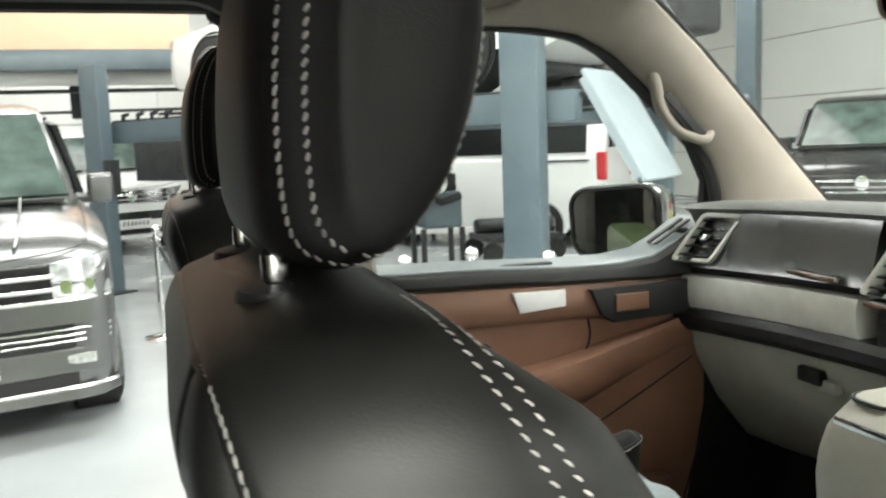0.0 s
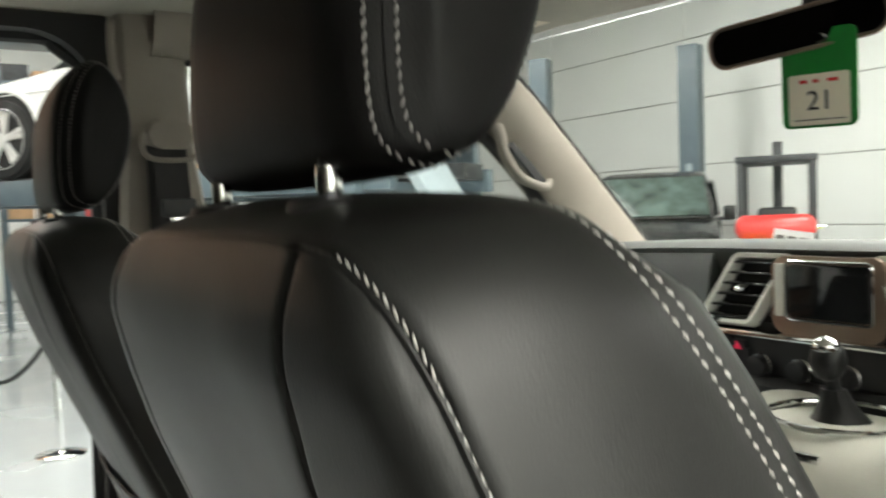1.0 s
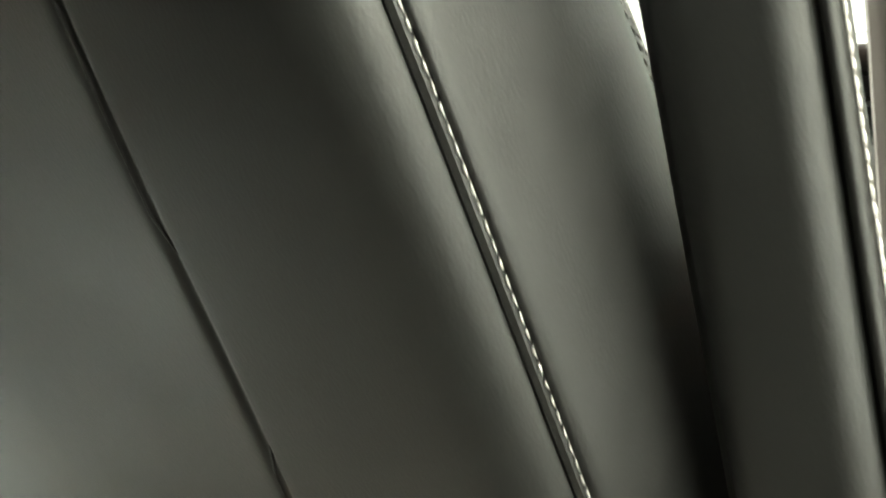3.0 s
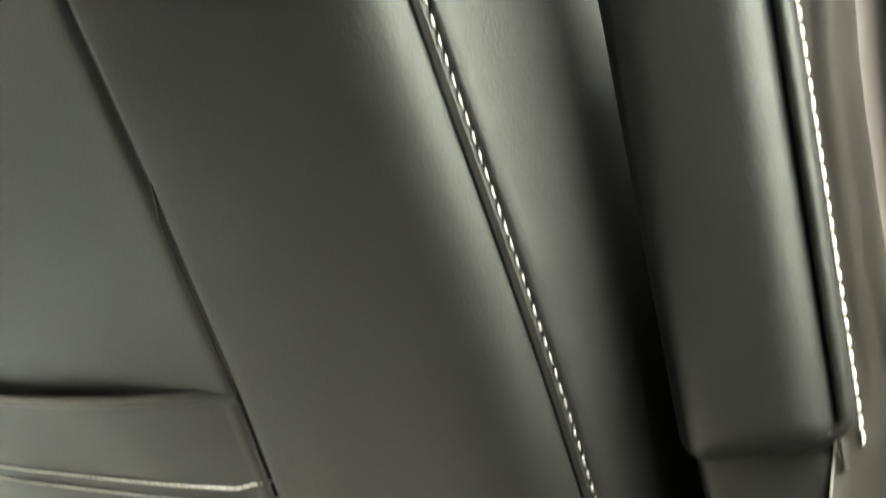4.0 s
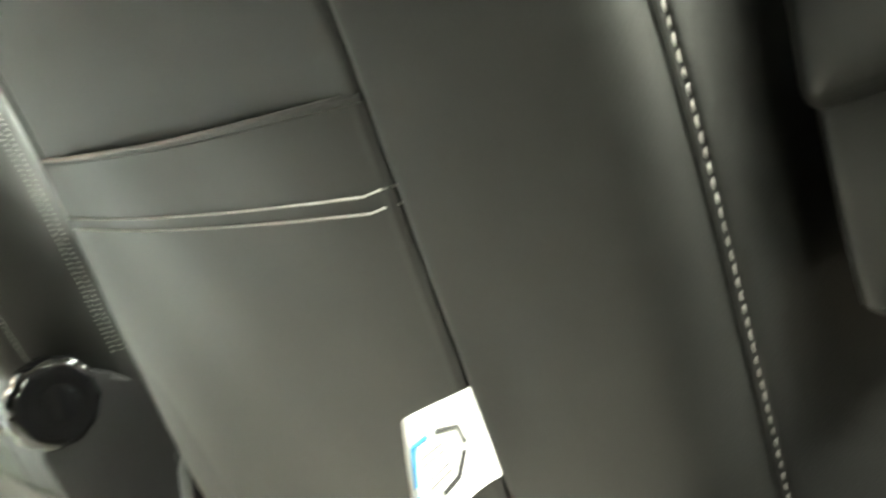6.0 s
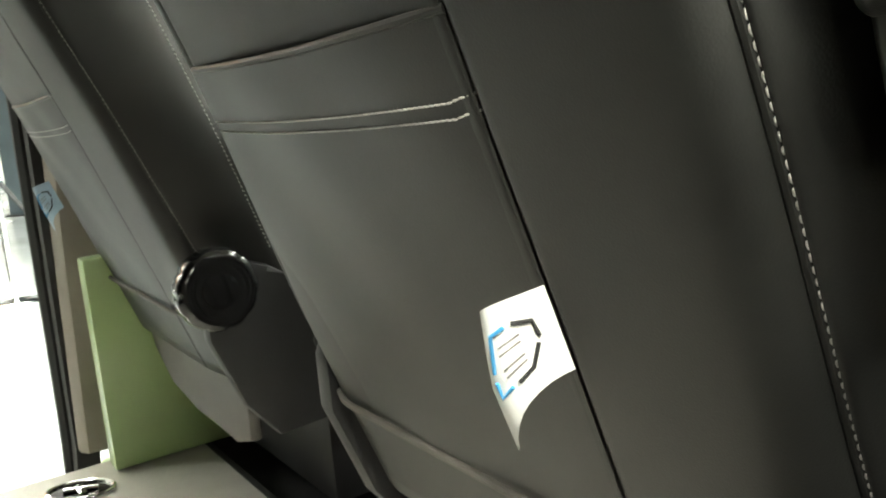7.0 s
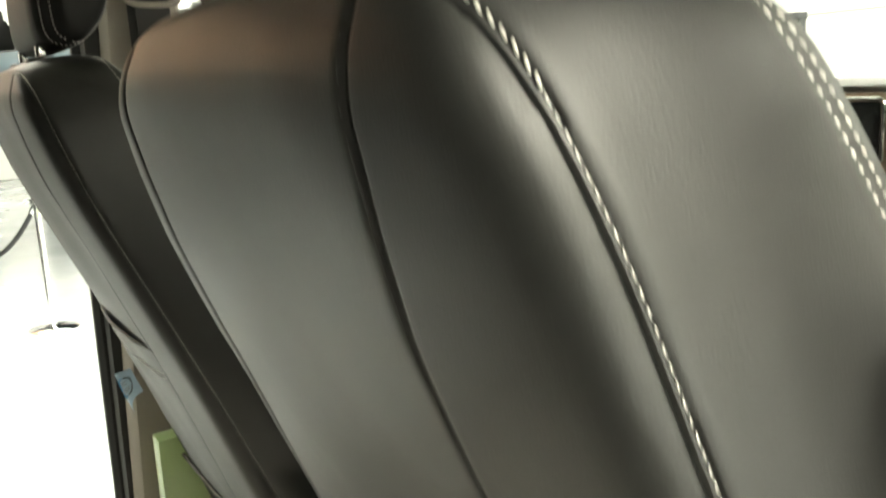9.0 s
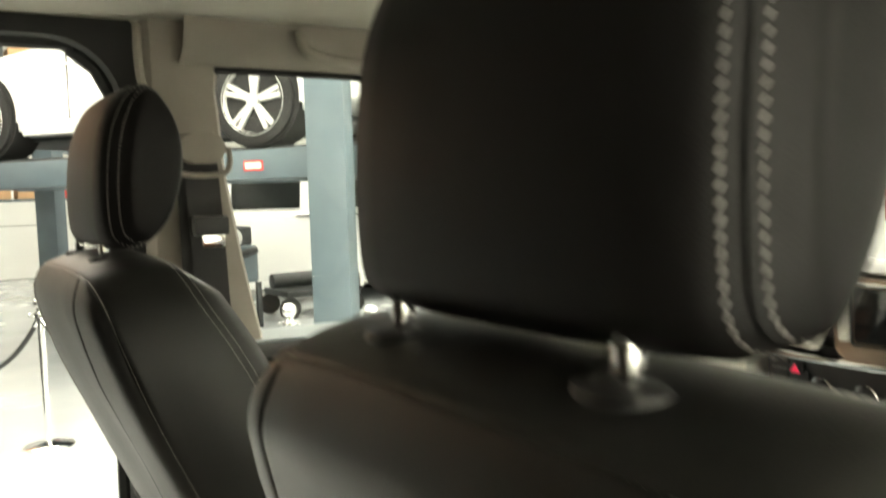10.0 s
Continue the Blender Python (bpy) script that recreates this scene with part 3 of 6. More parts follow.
def seat(cx, arm_right_up, label, knobs):
    ob = thing("captain_chair", (cx, 0.3, 0.56), label, "car seat", "front seats")
    # backrest body
    back = part("backrest", backrest_mesh(cx), LEATHER, ob, "black leather backrest", soft=True)
    base = Vector(ob.location)

    def laid(pts):
        """Points and normals of the leather nearest to a line."""
        hits = [back.closest_point_on_mesh(Vector(p) - base) for p in pts]
        return [h[1] + base for h in hits], [h[2] for h in hits]
    # corded seam and the thread beside it
    part("piping", tubed(curve_pts([(cx + x, y, z) for x, y, z in pipe_line()], 200), 0.0026, 8), LEATHER, back, "black leather piping")
    beside = [(c.x - 0.0002, c.y + 0.0006, c.z) for c in CORD]
    beside += [(left_of(x, z), y, z) for x, y, z in reversed(beside[:-1])]
    pts, nrm = laid(curve_pts([(cx + x, y, z) for x, y, z in beside], 320))
    bm = bmesh.new()
    stitch_row(bm, [p + n * 0.0003 for p, n in zip(pts, nrm)], nrm, 0.0055, 0.0047, 0.00056, 0.30)
    part("stitching", bm, THREAD, back, "white thread beside the piping", kind="stuff")
    # front seam, two rows of thread
    bm = bmesh.new()
    for s in (-1, 1):
        for off in (-0.001, 0.0095):
            pts, nrm = laid(curve_pts([(cx + (f.x if s > 0 else left_of(f.x, f.z)), f.y + off, f.z) for f in FRONT[10:56]], 170))
            stitch_row(bm, pts, nrm, 0.0058, 0.0039, 0.00062, -0.5 * s)
    part("stitching", bm, THREAD, back, "double white thread on the front seam", kind="stuff")
    # upright seams in the rear panel
    for table in (SEAM_R, SEAM_L):
        pts, nrm = laid([(cx + interp(table, z), rear_y(z) - 0.002, z) for z in [0.84 + 0.68 * i / 50 for i in range(51)]])
        part("panel_seam", tubed([p - n * 0.0004 for p, n in zip(pts, nrm)], 0.0006, 6), LEATHER, back)
    # map pocket: a soft sheet between the upright seams that stands a little off the panel
    bm = bmesh.new()
    cols = 25
    rows_z = [0.90, 0.92, 0.96, 1.0, 1.04, 1.08, 1.11, 1.132, 1.15, 1.168, 1.178, 1.1825]

    def sheet(u, z, out=0.0):
        """A point of the pocket sheet; u runs from its left edge (-1) to its right one."""
        sl, sr = interp(SEAM_L, z) + 0.0004, interp(SEAM_R, z) - 0.0004
        x = sl + (sr - sl) * (u + 1) / 2
        high = max(0, (z - 1.0) / 0.18)
        belly = (1 - u * u) * (0.0025 + 0.0045 * high ** 2)
        ripple = 0.0011 * math.sin(6 * u + 30 * z) * (1 - u * u) + 0.0009 * math.exp(-((z - 1.142) / 0.006) ** 2)
        y = rear_y(z) - 0.0008 - belly - ripple - out + 0.0010 * u ** 20 + (0.012 * max(0, 1.06 - z) / 0.16 if u < 0 else 0) * u ** 4
        return Vector((cx + x, y, z - 0.0045 * (1 - u * u) * high + 0.0022 * u * high))
    outer = [[sheet(-1 + 2 * i / (cols - 1), z) for i in range(cols)] for z in rows_z]
    inner = [[p + Vector((0, 0.003, 0)) for p in r] for r in outer]
    loft(bm, outer + inner[::-1], closed=False)
    pocket = part("map_pocket", bm, LEATHER, back, "flat black leather map pocket")
    part("pocket_rim", tubed([(p + q) / 2 for p, q in zip(outer[-1], inner[-1])], 0.0026, 8), LEATHER, pocket)
    bm = bmesh.new()
    for zz in (1.1448, 1.1375):
        pts = [sheet(-0.985 + 1.985 * i / 40 + (0.02 if i == 40 else 0), zz, 0.0003) for i in range(41)]
        for i in (39, 40):
            pts[i] = pts[i] + Vector((0, 0.0004, 0.0016 * (i - 38)))
        stitch_row(bm, pts, [Vector((0, -1, -0.3))] * len(pts), 0.0042, 0.0042, 0.00058, 0.08)
    part("stitching", bm, THREAD, pocket, "two rows of white thread", kind="stuff")
    # elastic hem across the foot of the panel
    hem = [(x, interp([(-0.27, 0.215), (-0.2, 0.186), (-0.1, 0.18), (0.2, 0.19)], x), z) for x, z in ((-0.262, 0.93), (-0.25, 0.91), (-0.215, 0.899), (-0.15, 0.8945), (-0.04, 0.893), (0.08, 0.893), (0.17, 0.895), (0.215, 0.90))]
    pts, nrm = laid(curve_pts([(cx + x, y, z) for x, y, z in hem], 50))
    part("hem_cord", tubed([p + n * 0.005 for p, n in zip(pts, nrm)], 0.0032, 8), ELASTIC, back, "grey elastic hem")
    hook = [(cx - 0.258, 0.205, 0.925), (cx - 0.276, 0.186, 0.930), (cx - 0.278, 0.184, 0.944), (cx - 0.262, 0.200, 0.952)]
    part("hem_hook", tubed(curve_pts(hook, 10), 0.0024, 8), STEEL_DARK, ob)
    # cushion, base and side shields
    bm = bmesh.new()
    rings = []
    for y, h, w, zb in ((0.235, 0.93, 0.22, 0.86), (0.25, 0.965, 0.245, 0.83), (0.3, 0.97, 0.252, 0.82), (0.5, 0.99, 0.255, 0.82), (0.68, 1.0, 0.25, 0.83), (0.73, 0.985, 0.235, 0.86), (0.75, 0.95, 0.21, 0.89)):
        rings.append([(cx + x, y, z) for x, z in ((-w, zb), (-w - 0.006, zb + 0.05), (-w, h - 0.01), (-w + 0.03, h + 0.012), (-w + 0.09, h - 0.008), (0, h - 0.015), (w - 0.09, h - 0.008), (w - 0.03, h + 0.012), (w, h - 0.01), (w + 0.006, zb + 0.05), (w, zb))])
    loft(bm, rings)
    part("cushion", bm, LEATHER, ob, "black leather seat cushion", soft=True)
    part("seat_base", boxed((cx - 0.17, 0.36, 0.56), (cx + 0.17, 0.62, 0.83), 0.02), BLACK, ob)
    part("rear_shell", plate([(-0.25 + cx, 0.93), (0.225 + cx, 0.93), (0.215 + cx, 0.72), (0.16 + cx, 0.702), (0.0 + cx, 0.708), (-0.12 + cx, 0.722), (-0.19 + cx, 0.765), (-0.235 + cx, 0.83)], "y", 0.228, 0.246, 0.006), SHELLGREY, ob, "black plastic shell under the backrest, greyed as if lit from the door")
    for s in (-1, 1):
        poly = [(0.175, 0.93), (0.19, 0.965), (0.22, 0.975), (0.26, 0.96), (0.3, 0.93), (0.6, 0.90), (0.64, 0.84), (0.6, 0.76), (0.25, 0.74), (0.21, 0.79), (0.175, 0.88)]
        xa, xb = cx + s * 0.246, cx + s * 0.272
        part("side_shield", plate(poly, "x", min(xa, xb), max(xa, xb), 0.008), BLACK, ob, "black plastic side shield")
        if s not in knobs:
            continue
        bm = bmesh.new()
        rings = []
        for dx, r, deep in ((0.0, 0.047, 0.0), (0.003, 0.0505, 0.0024), (0.018, 0.0495, 0.0024), (0.024, 0.046, 0.0016), (0.0265, 0.040, 0.0), (0.025, 0.034, 0.0), (0.0235, 0.026, 0.0), (0.0245, 0.012, 0.0)):
            rings.append([(xb + s * dx, 0.188 + (r - deep + deep * abs(math.cos(5.5 * a)) ** 0.5) * math.cos(a), 0.945 + (r - deep + deep * abs(math.cos(5.5 * a)) ** 0.5) * math.sin(a)) for a in [2 * math.pi * i / 88 for i in range(88)]])
        loft(bm, rings)
        knob = part("recliner_knob", bm, GLOSSBLACK, ob, "round black recliner knob with a scalloped rim", soft=True)
        part("knob_cap", cylinder((xb + s * 0.023, 0.188, 0.945), (xb + s * 0.0255, 0.188, 0.945), 0.022, 32, None, 0.001), GLOSSBLACK, knob)
    headrest(ob, cx)
    armrest(ob, cx, 1, arm_right_up)
    armrest(ob, cx, -1, False)
    return ob


DRIVER_X, PASS_X = 0.42, -0.41
driver = seat(DRIVER_X, True, "black leather driver seat with white stitching, one armrest folded up", (1,))
passenger = seat(PASS_X, False, "black leather passenger seat with white stitching beside the open sliding door", (1,))


def seat_cover(cx, label):
    """A loose plastic sheet over the cushion."""
    ob = thing("seat_cover", (cx, 0.42, 0.98), label, "seat cover", "seat covers")
    bm = bmesh.new()
    rings = []
    for k, (y, h, w) in enumerate(((0.36, 0.985, 0.256), (0.38, 0.99, 0.260), (0.42, 1.0, 0.263), (0.52, 1.008, 0.264), (0.64, 1.016, 0.262), (0.72, 1.01, 0.255), (0.76, 0.985, 0.24), (0.775, 0.93, 0.232), (0.78, 0.86, 0.23))):
        row = []
        for i in range(23):
            u = -1 + 2 * i / 22
            wr = 0.004 * math.sin(9 * u + 2.1 * k) + 0.003 * math.sin(23 * u - 1.3 * k)
            if abs(u) < 0.8:
                x, z = u / 0.8 * w, h + wr - 0.012 * (1 - (abs(u) / 0.8) ** 4) + 0.012
            else:
                x, z = math.copysign(w + 0.008 + abs(wr), u), h - (abs(u) - 0.8) / 0.2 * 0.12
            row.append((cx + x, y + wr, z))
        rings.append(row)
    loft(bm, rings, closed=False)
    part("sheet", bm, COVER, ob, soft=True)


seat_cover(DRIVER_X, "pale plastic protective sheet over the driver seat cushion")
seat_cover(PASS_X, "pale plastic protective sheet over the passenger seat cushion")


def side_label(cx, name_label, flap=PAPER):
    """A folded white label with a blue and black printed square, sewn into the pocket seam."""
    zt, zb = 1.062, 1.018
    x = cx + 0.1225
    ob = thing("sewn_label", (x, rear_y(1.04), 1.04), name_label, "label")

    def at(u, v, lift):
        # u: out of the seam to the left, v: down along it
        z = zt - v
        return (x - u, rear_y(z) - 0.0105 - lift, z - 0.55 * u)
    bm = bmesh.new()
    rows = []
    for v in (0, 0.011, 0.022, 0.033, 0.044):
        rows.append([at(0.034 * k / 8 * (0.62 + 0.38 * min(1, v / 0.02)), v + (0.030 * (k / 8) ** 2 * (v / 0.044)), 0.022 * math.sin(k / 8 * 1.9) ** 1.2) for k in range(9)])
    back = [[(p[0], p[1] + 0.0008, p[2]) for p in r] for r in rows]
    loft(bm, rows, closed=False)
    loft(bm, back, closed=False)
    part("label_flap", bm, flap, ob, "woven flap")

    def bar(name, pts, m):
        bm = bmesh.new()
        tube(bm, pts, 0.0011, 6, True)
        part(name, bm, m, ob)

    def on(u, v):
        k = u / 0.034
        return at(u * (0.62 + 0.38 * min(1, v / 0.02)), v + 0.030 * k ** 2 * v / 0.044, 0.022 * math.sin(k * 1.9) ** 1.2 + 0.0006)
    bar("print_mark", [on(0.017, 0.010), on(0.024, 0.010), on(0.026, 0.022)], BLUEINK)
    bar("print_mark", [on(0.014, 0.010), on(0.007, 0.013), on(0.006, 0.021)], INK)
    bar("print_mark", [on(0.027, 0.025), on(0.027, 0.031), on(0.020, 0.033)], BLUEINK)
    bar("print_mark", [on(0.007, 0.024), on(0.011, 0.033), on(0.017, 0.034)], INK)
    for v in (0.016, 0.019, 0.025, 0.028):
        bm = bmesh.new()
        tube(bm, [on(0.012, v), on(0.021, v)], 0.00045, 6)
        part("print_line", bm, THREAD_GREY, ob)
    return ob


side_label(DRIVER_X, "white folded label with blue and black print on the seat back")
side_label(PASS_X - 0.3475, "pale blue printed label on the passenger seat back", LABELBLUE)


# ---- the van that the camera stands in ----
van_in = thing("camper_van", (0, 0, 0.3), "pale green camper van cabin with the sliding door open", "van")
# floor of the living space, sill step and cab floor
part("rear_floor", plate([(-0.69, -2.6), (0.86, -2.6), (0.86, 0.30), (-0.69, 0.30)], "z", 0.50, 0.56, 0.004), FLOORVINYL, van_in, "pale vinyl floor")
part("door_step", boxed((-0.90, -1.15, 0.36), (-0.692, 0.14, 0.40), 0.006), FLOORVINYL, van_in, "pale step in the sliding door opening")
part("step_riser", boxed((-0.694, -1.15, 0.40), (-0.686, 0.13, 0.50)), BEIGE, van_in)
part("cab_floor", boxed((-0.84, 0.302, 0.48), (0.86, 1.75, 0.52), 0.004), CARPET, van_in, "black cab carpet")
part("front_bulkhead", boxed((-0.84, 1.55, 0.52), (0.84, 1.62, 1.40), 0.02), CARPET, van_in)
part("rear_heel_plate", boxed((-0.69, 0.296, 0.52), (0.86, 0.306, 0.562)), BLACK, van_in)
stud = bmesh.new()
for i in range(7):
    for j in range(4):
        cyl(stud, (-0.50 + 0.022 * i, 0.05 + 0.024 * j, 0.559), (-0.50 + 0.022 * i, 0.05 + 0.024 * j, 0.5625), 0.004, 8)
part("floor_studs", stud, BLACK, van_in, kind="stuff")
# oval floor fitting
ring = thing("floor_fitting", (-0.59, 0.075, 0.56), "oval chrome rail fitting set into the pale van floor", "floor fitting")
bm = bmesh.new()
tube(bm, [(-0.59 + 0.045 * math.cos(a) * 0.66 - 0.03 * math.sin(a), 0.075 + 0.045 * math.cos(a) + 0.018 * math.sin(a), 0.563) for a in [2 * math.pi * i / 36 for i in range(37)]], 0.004, 8)
part("bezel", bm, CHROME, ring)
bm = bmesh.new()
bm.faces.new([bm.verts.new((-0.59 + 0.043 * math.cos(a) * 0.66 - 0.028 * math.sin(a), 0.075 + 0.043 * math.cos(a) + 0.017 * math.sin(a), 0.5625)) for a in [2 * math.pi * i / 36 for i in range(36)]])
part("recess", bm, GLOSSBLACK, ring)
part("latch_bar", boxed((-0.606, 0.068, 0.561), (-0.572, 0.082, 0.568), 0.003), CHROME, ring)
part("latch_pin", cylinder((-0.60, 0.05, 0.566), (-0.578, 0.10, 0.566), 0.004, 10), CHROME, ring)

for s_ in (-1, 1):
    part("kick_panel", boxed((min(s_ * 0.735, s_ * 0.80), 1.04, 0.52), (max(s_ * 0.735, s_ * 0.80), 1.60, 1.40), 0.01), CARPET, van_in, "black carpeted kick panel")
    part("sill_panel", boxed((min(s_ * 0.74, s_ * 0.84), 0.30, 0.50), (max(s_ * 0.74, s_ * 0.84), 1.10, 0.70), 0.02), CARPET, van_in)
# unseen, added to keep light from behind off the seat backs
part("tailgate", boxed((-0.93, -2.68, 0.4), (0.95, -2.605, 1.96), 0.02), BLACK, van_in, "unseen closed tailgate, dark to block light from behind")
# unseen right wall behind the driver, slotted to pass lamp light, and the tail frame
wall_r = bmesh.new()
box(wall_r, (0.90, -2.6, 0.5), (0.95, -0.23, 1.96))
box(wall_r, (0.90, -0.23, 0.5), (0.95, 0.16, 1.15))
box(wall_r, (0.90, -0.23, 1.87), (0.95, 0.16, 1.96))
# beige here is for bounce light on the seat side
part("right_side_wall", wall_r, BEIGE, van_in, "unseen beige side wall with an added slot that passes lamp light")
part("right_lower_wall", boxed((0.87, -2.6, 0.5), (0.90, 0.02, 0.94), 0.01), BEIGE, van_in)
part("rear_frame_top", boxed((-0.9, -2.62, 1.80), (0.95, -2.5, 1.96), 0.02), BEIGE, van_in)
# unseen left wall, added to limit the light from the sliding door
part("left_rear_wall", boxed((-0.95, -2.6, 0.5), (-0.90, -0.85, 1.96), 0.01), REARBOUNCE, van_in)
# roof lining
part("roof_lining", plate([(-0.80, -0.25), (0.86, -0.25), (0.86, 0.80), (0.70, 0.97), (0.3, 1.03), (-0.3, 1.03), (-0.68, 0.97), (-0.80, 0.80)], "z", 1.915, 1.96, 0.012), LINING, van_in, "pale cloth roof lining")
# unseen darker roof part, added to hold back bounce light
part("rear_roof_trim", boxed((-0.90, -2.6, 1.915), (0.90, -0.252, 1.96), 0.01), REARBOUNCE, van_in, "unseen rear roof trim, dark to dim the rear cabin")
part("roof_skin", boxed((-0.94, -2.6, 1.962), (0.94, 1.0, 1.98), 0.006), LIME, van_in)
# header over the sliding door: black rail with a rounded corner into the pillar
bm = bmesh.new()
cor = [(-1.15, 1.885)] + [(0.02 + 0.115 * math.sin(a), 1.77 + 0.115 * math.cos(a)) for a in [math.pi / 2 * k / 8 for k in range(9)]] + [(0.137, 1.5), (0.118, 1.2), (0.108, 0.56), (0.095, 0.40)]
outer = [(-1.15, 1.965)] + [(0.05 + 0.13 * math.sin(a), 1.83 + 0.135 * math.cos(a)) for a in [math.pi / 2 * k / 8 for k in range(9)]] + [(0.185, 1.5), (0.16, 1.2), (0.148, 0.56), (0.135, 0.40)]
loft(bm, [[(-0.90, *p) for p in cor], [(-0.79, *p) for p in cor], [(-0.785, *q) for q in outer], [(-0.90, *q) for q in outer]][:3], closed=False)
part("sliding_door_rail", bm, RUBBER, van_in, "black rail and rubber seal round the sliding door opening")
part("door_seal", tubed(curve_pts([(-0.845, y, z) for y, z in cor], 60), 0.016, 8), RUBBER, van_in, "black rubber seal")
# passenger side pillar trim
bm = bmesh.new()
rows = []
for z, ya, yb, x in ((0.56, 0.11, 0.36, -0.745), (0.95, 0.125, 0.36, -0.745), (1.25, 0.14, 0.362, -0.745), (1.36, 0.145, 0.352, -0.748), (1.5, 0.155, 0.325, -0.752), (1.65, 0.162, 0.302, -0.756), (1.8, 0.165, 0.292, -0.758), (1.88, 0.165, 0.30, -0.757), (1.93, 0.16, 0.33, -0.75)):
    m = (ya + yb) / 2
    rows.append([(x - 0.09, ya, z), (x - 0.02, ya + 0.002, z), (x - 0.004, ya + 0.012, z), (x, ya + 0.035, z), (x + 0.004, m, z), (x, yb - 0.035, z), (x - 0.004, yb - 0.012, z), (x - 0.02, yb - 0.002, z), (x - 0.09, yb, z)])
loft(bm, rows, closed=True)
part("pillar_trim", bm, BEIGE, van_in, "beige pillar trim")
part("pillar_lower_panel", plate([(0.139, 0.562), (0.37, 0.562), (0.37, 0.93), (0.139, 0.93)], "x", -0.665, -0.622, 0.006), LIME, van_in, "pale green painted lower pillar")
# driver side pillar
bm = bmesh.new()
rows = []
for z, ya, yb, x in ((0.56, 0.15, 0.38, 0.765), (1.25, 0.17, 0.38, 0.765), (1.5, 0.18, 0.35, 0.77), (1.8, 0.18, 0.33, 0.775), (1.93, 0.17, 0.36, 0.765)):
    rows.append([(x + 0.13, ya, z), (x + 0.02, ya + 0.002, z), (x + 0.004, ya + 0.012, z), (x, ya + 0.035, z), (x, yb - 0.035, z), (x + 0.004, yb - 0.012, z), (x + 0.13, yb, z)])
loft(bm, rows, closed=True)
part("pillar_trim", bm, BEIGE, van_in, "beige pillar trim")


def belt(x, s, y, label, m):
    ob = thing("seat_belt", (x, y, 1.69), label, "seat belt", "front belts")
    xi, xo = x + s * 0.034, x - s * 0.01
    part("guide_cap", plate(rounded(y - 0.036, y + 0.042, 1.672, 1.724, 0.022), "x", min(xi, xo), max(xi, xo), 0.007), BEIGE, ob, "rounded beige guide cap")
    part("guide_loop", tubed(curve_pts([(x + s * 0.024, y - 0.044, 1.700), (x + s * 0.026, y - 0.046, 1.672), (x + s * 0.028, y - 0.028, 1.655), (x + s * 0.028, y + 0.034, 1.655), (x + s * 0.026, y + 0.050, 1.672), (x + s * 0.024, y + 0.048, 1.700)], 24), 0.005, 8), BEIGE, ob, "beige guide loop")
    if s < 0:
        # slack webbing that hangs into the cabin in shallow folds, broad side to the rear
        bm = bmesh.new()
        rows = []
        for i in range(80):
            f = i / 79
            z = 1.68 - 1.0 * f
            pull = 1 - min(1, f / 0.28) ** 0.7
            row = []
            for j in range(25):
                g = j / 24
                fold = smooth_step(g / 0.3) * (0.0045 * math.sin(15.5 * g + 0.9 * math.sin(4 * f)) + 0.0025 * math.sin(27 * g + 3 * f))
                left = interp([(0.9, 0.712), (1.107, 0.7175), (1.15, 0.7225), (1.19, 0.7285), (1.21, 0.726), (1.27, 0.722), (1.6, 0.7205)], z)
                row.append((left + 0.054 * g + 0.003 * math.sin(9.9 * f) * g, y - 0.128 + 0.11 * pull + fold, z))
            rows.append(row)
        loft(bm, [r + [(a, b + 0.0016, c) for a, b, c in reversed(r)] for r in rows])
        part("webbing", bm, m, ob, "woven belt webbing")
        part("webbing_edge", tubed([r[0] for r in rows], 0.0004, 6), THREAD_GREY, ob)
    for k in range(0 if s < 0 else 2):
        zt = 1.68
        rows = []
        for i in range(14):
            f = i / 13
            z = zt - (zt - 0.66) * f
            yy = y - (0.002 if k else 0.008) + (0.045 if k else -0.006) * f + 0.002 * math.sin(9 * f + k)
            xx = x + (0.008 + 0.014 * k) + 0.004 * math.sin(5 * f)
            rows.append([(xx, yy - 0.029, z), (xx + 0.0016, yy - 0.029, z), (xx + 0.0016, yy + 0.029, z), (xx, yy + 0.029, z)])
        bm = bmesh.new()
        loft(bm, rows)
        part("webbing", bm, m, ob, "woven belt webbing")
    tongue = part("belt_tongue", boxed((x + s * 0.012, y - 0.020, 1.552), (x + s * 0.04, y + 0.040, 1.585), 0.006), BLACK, ob)
    part("tongue_plate", boxed((x + s * 0.026, y - 0.006, 1.532), (x + s * 0.030, y + 0.034, 1.556), 0.001), CHROME, tongue)
    return ob


belt(-0.735, 1, 0.235, "black seat belt on the beige pillar beside the passenger seat", WEBBING)
belt(0.748, -1, 0.25, "grey seat belt hanging on the pillar beside the driver seat", WEBBING_PALE)


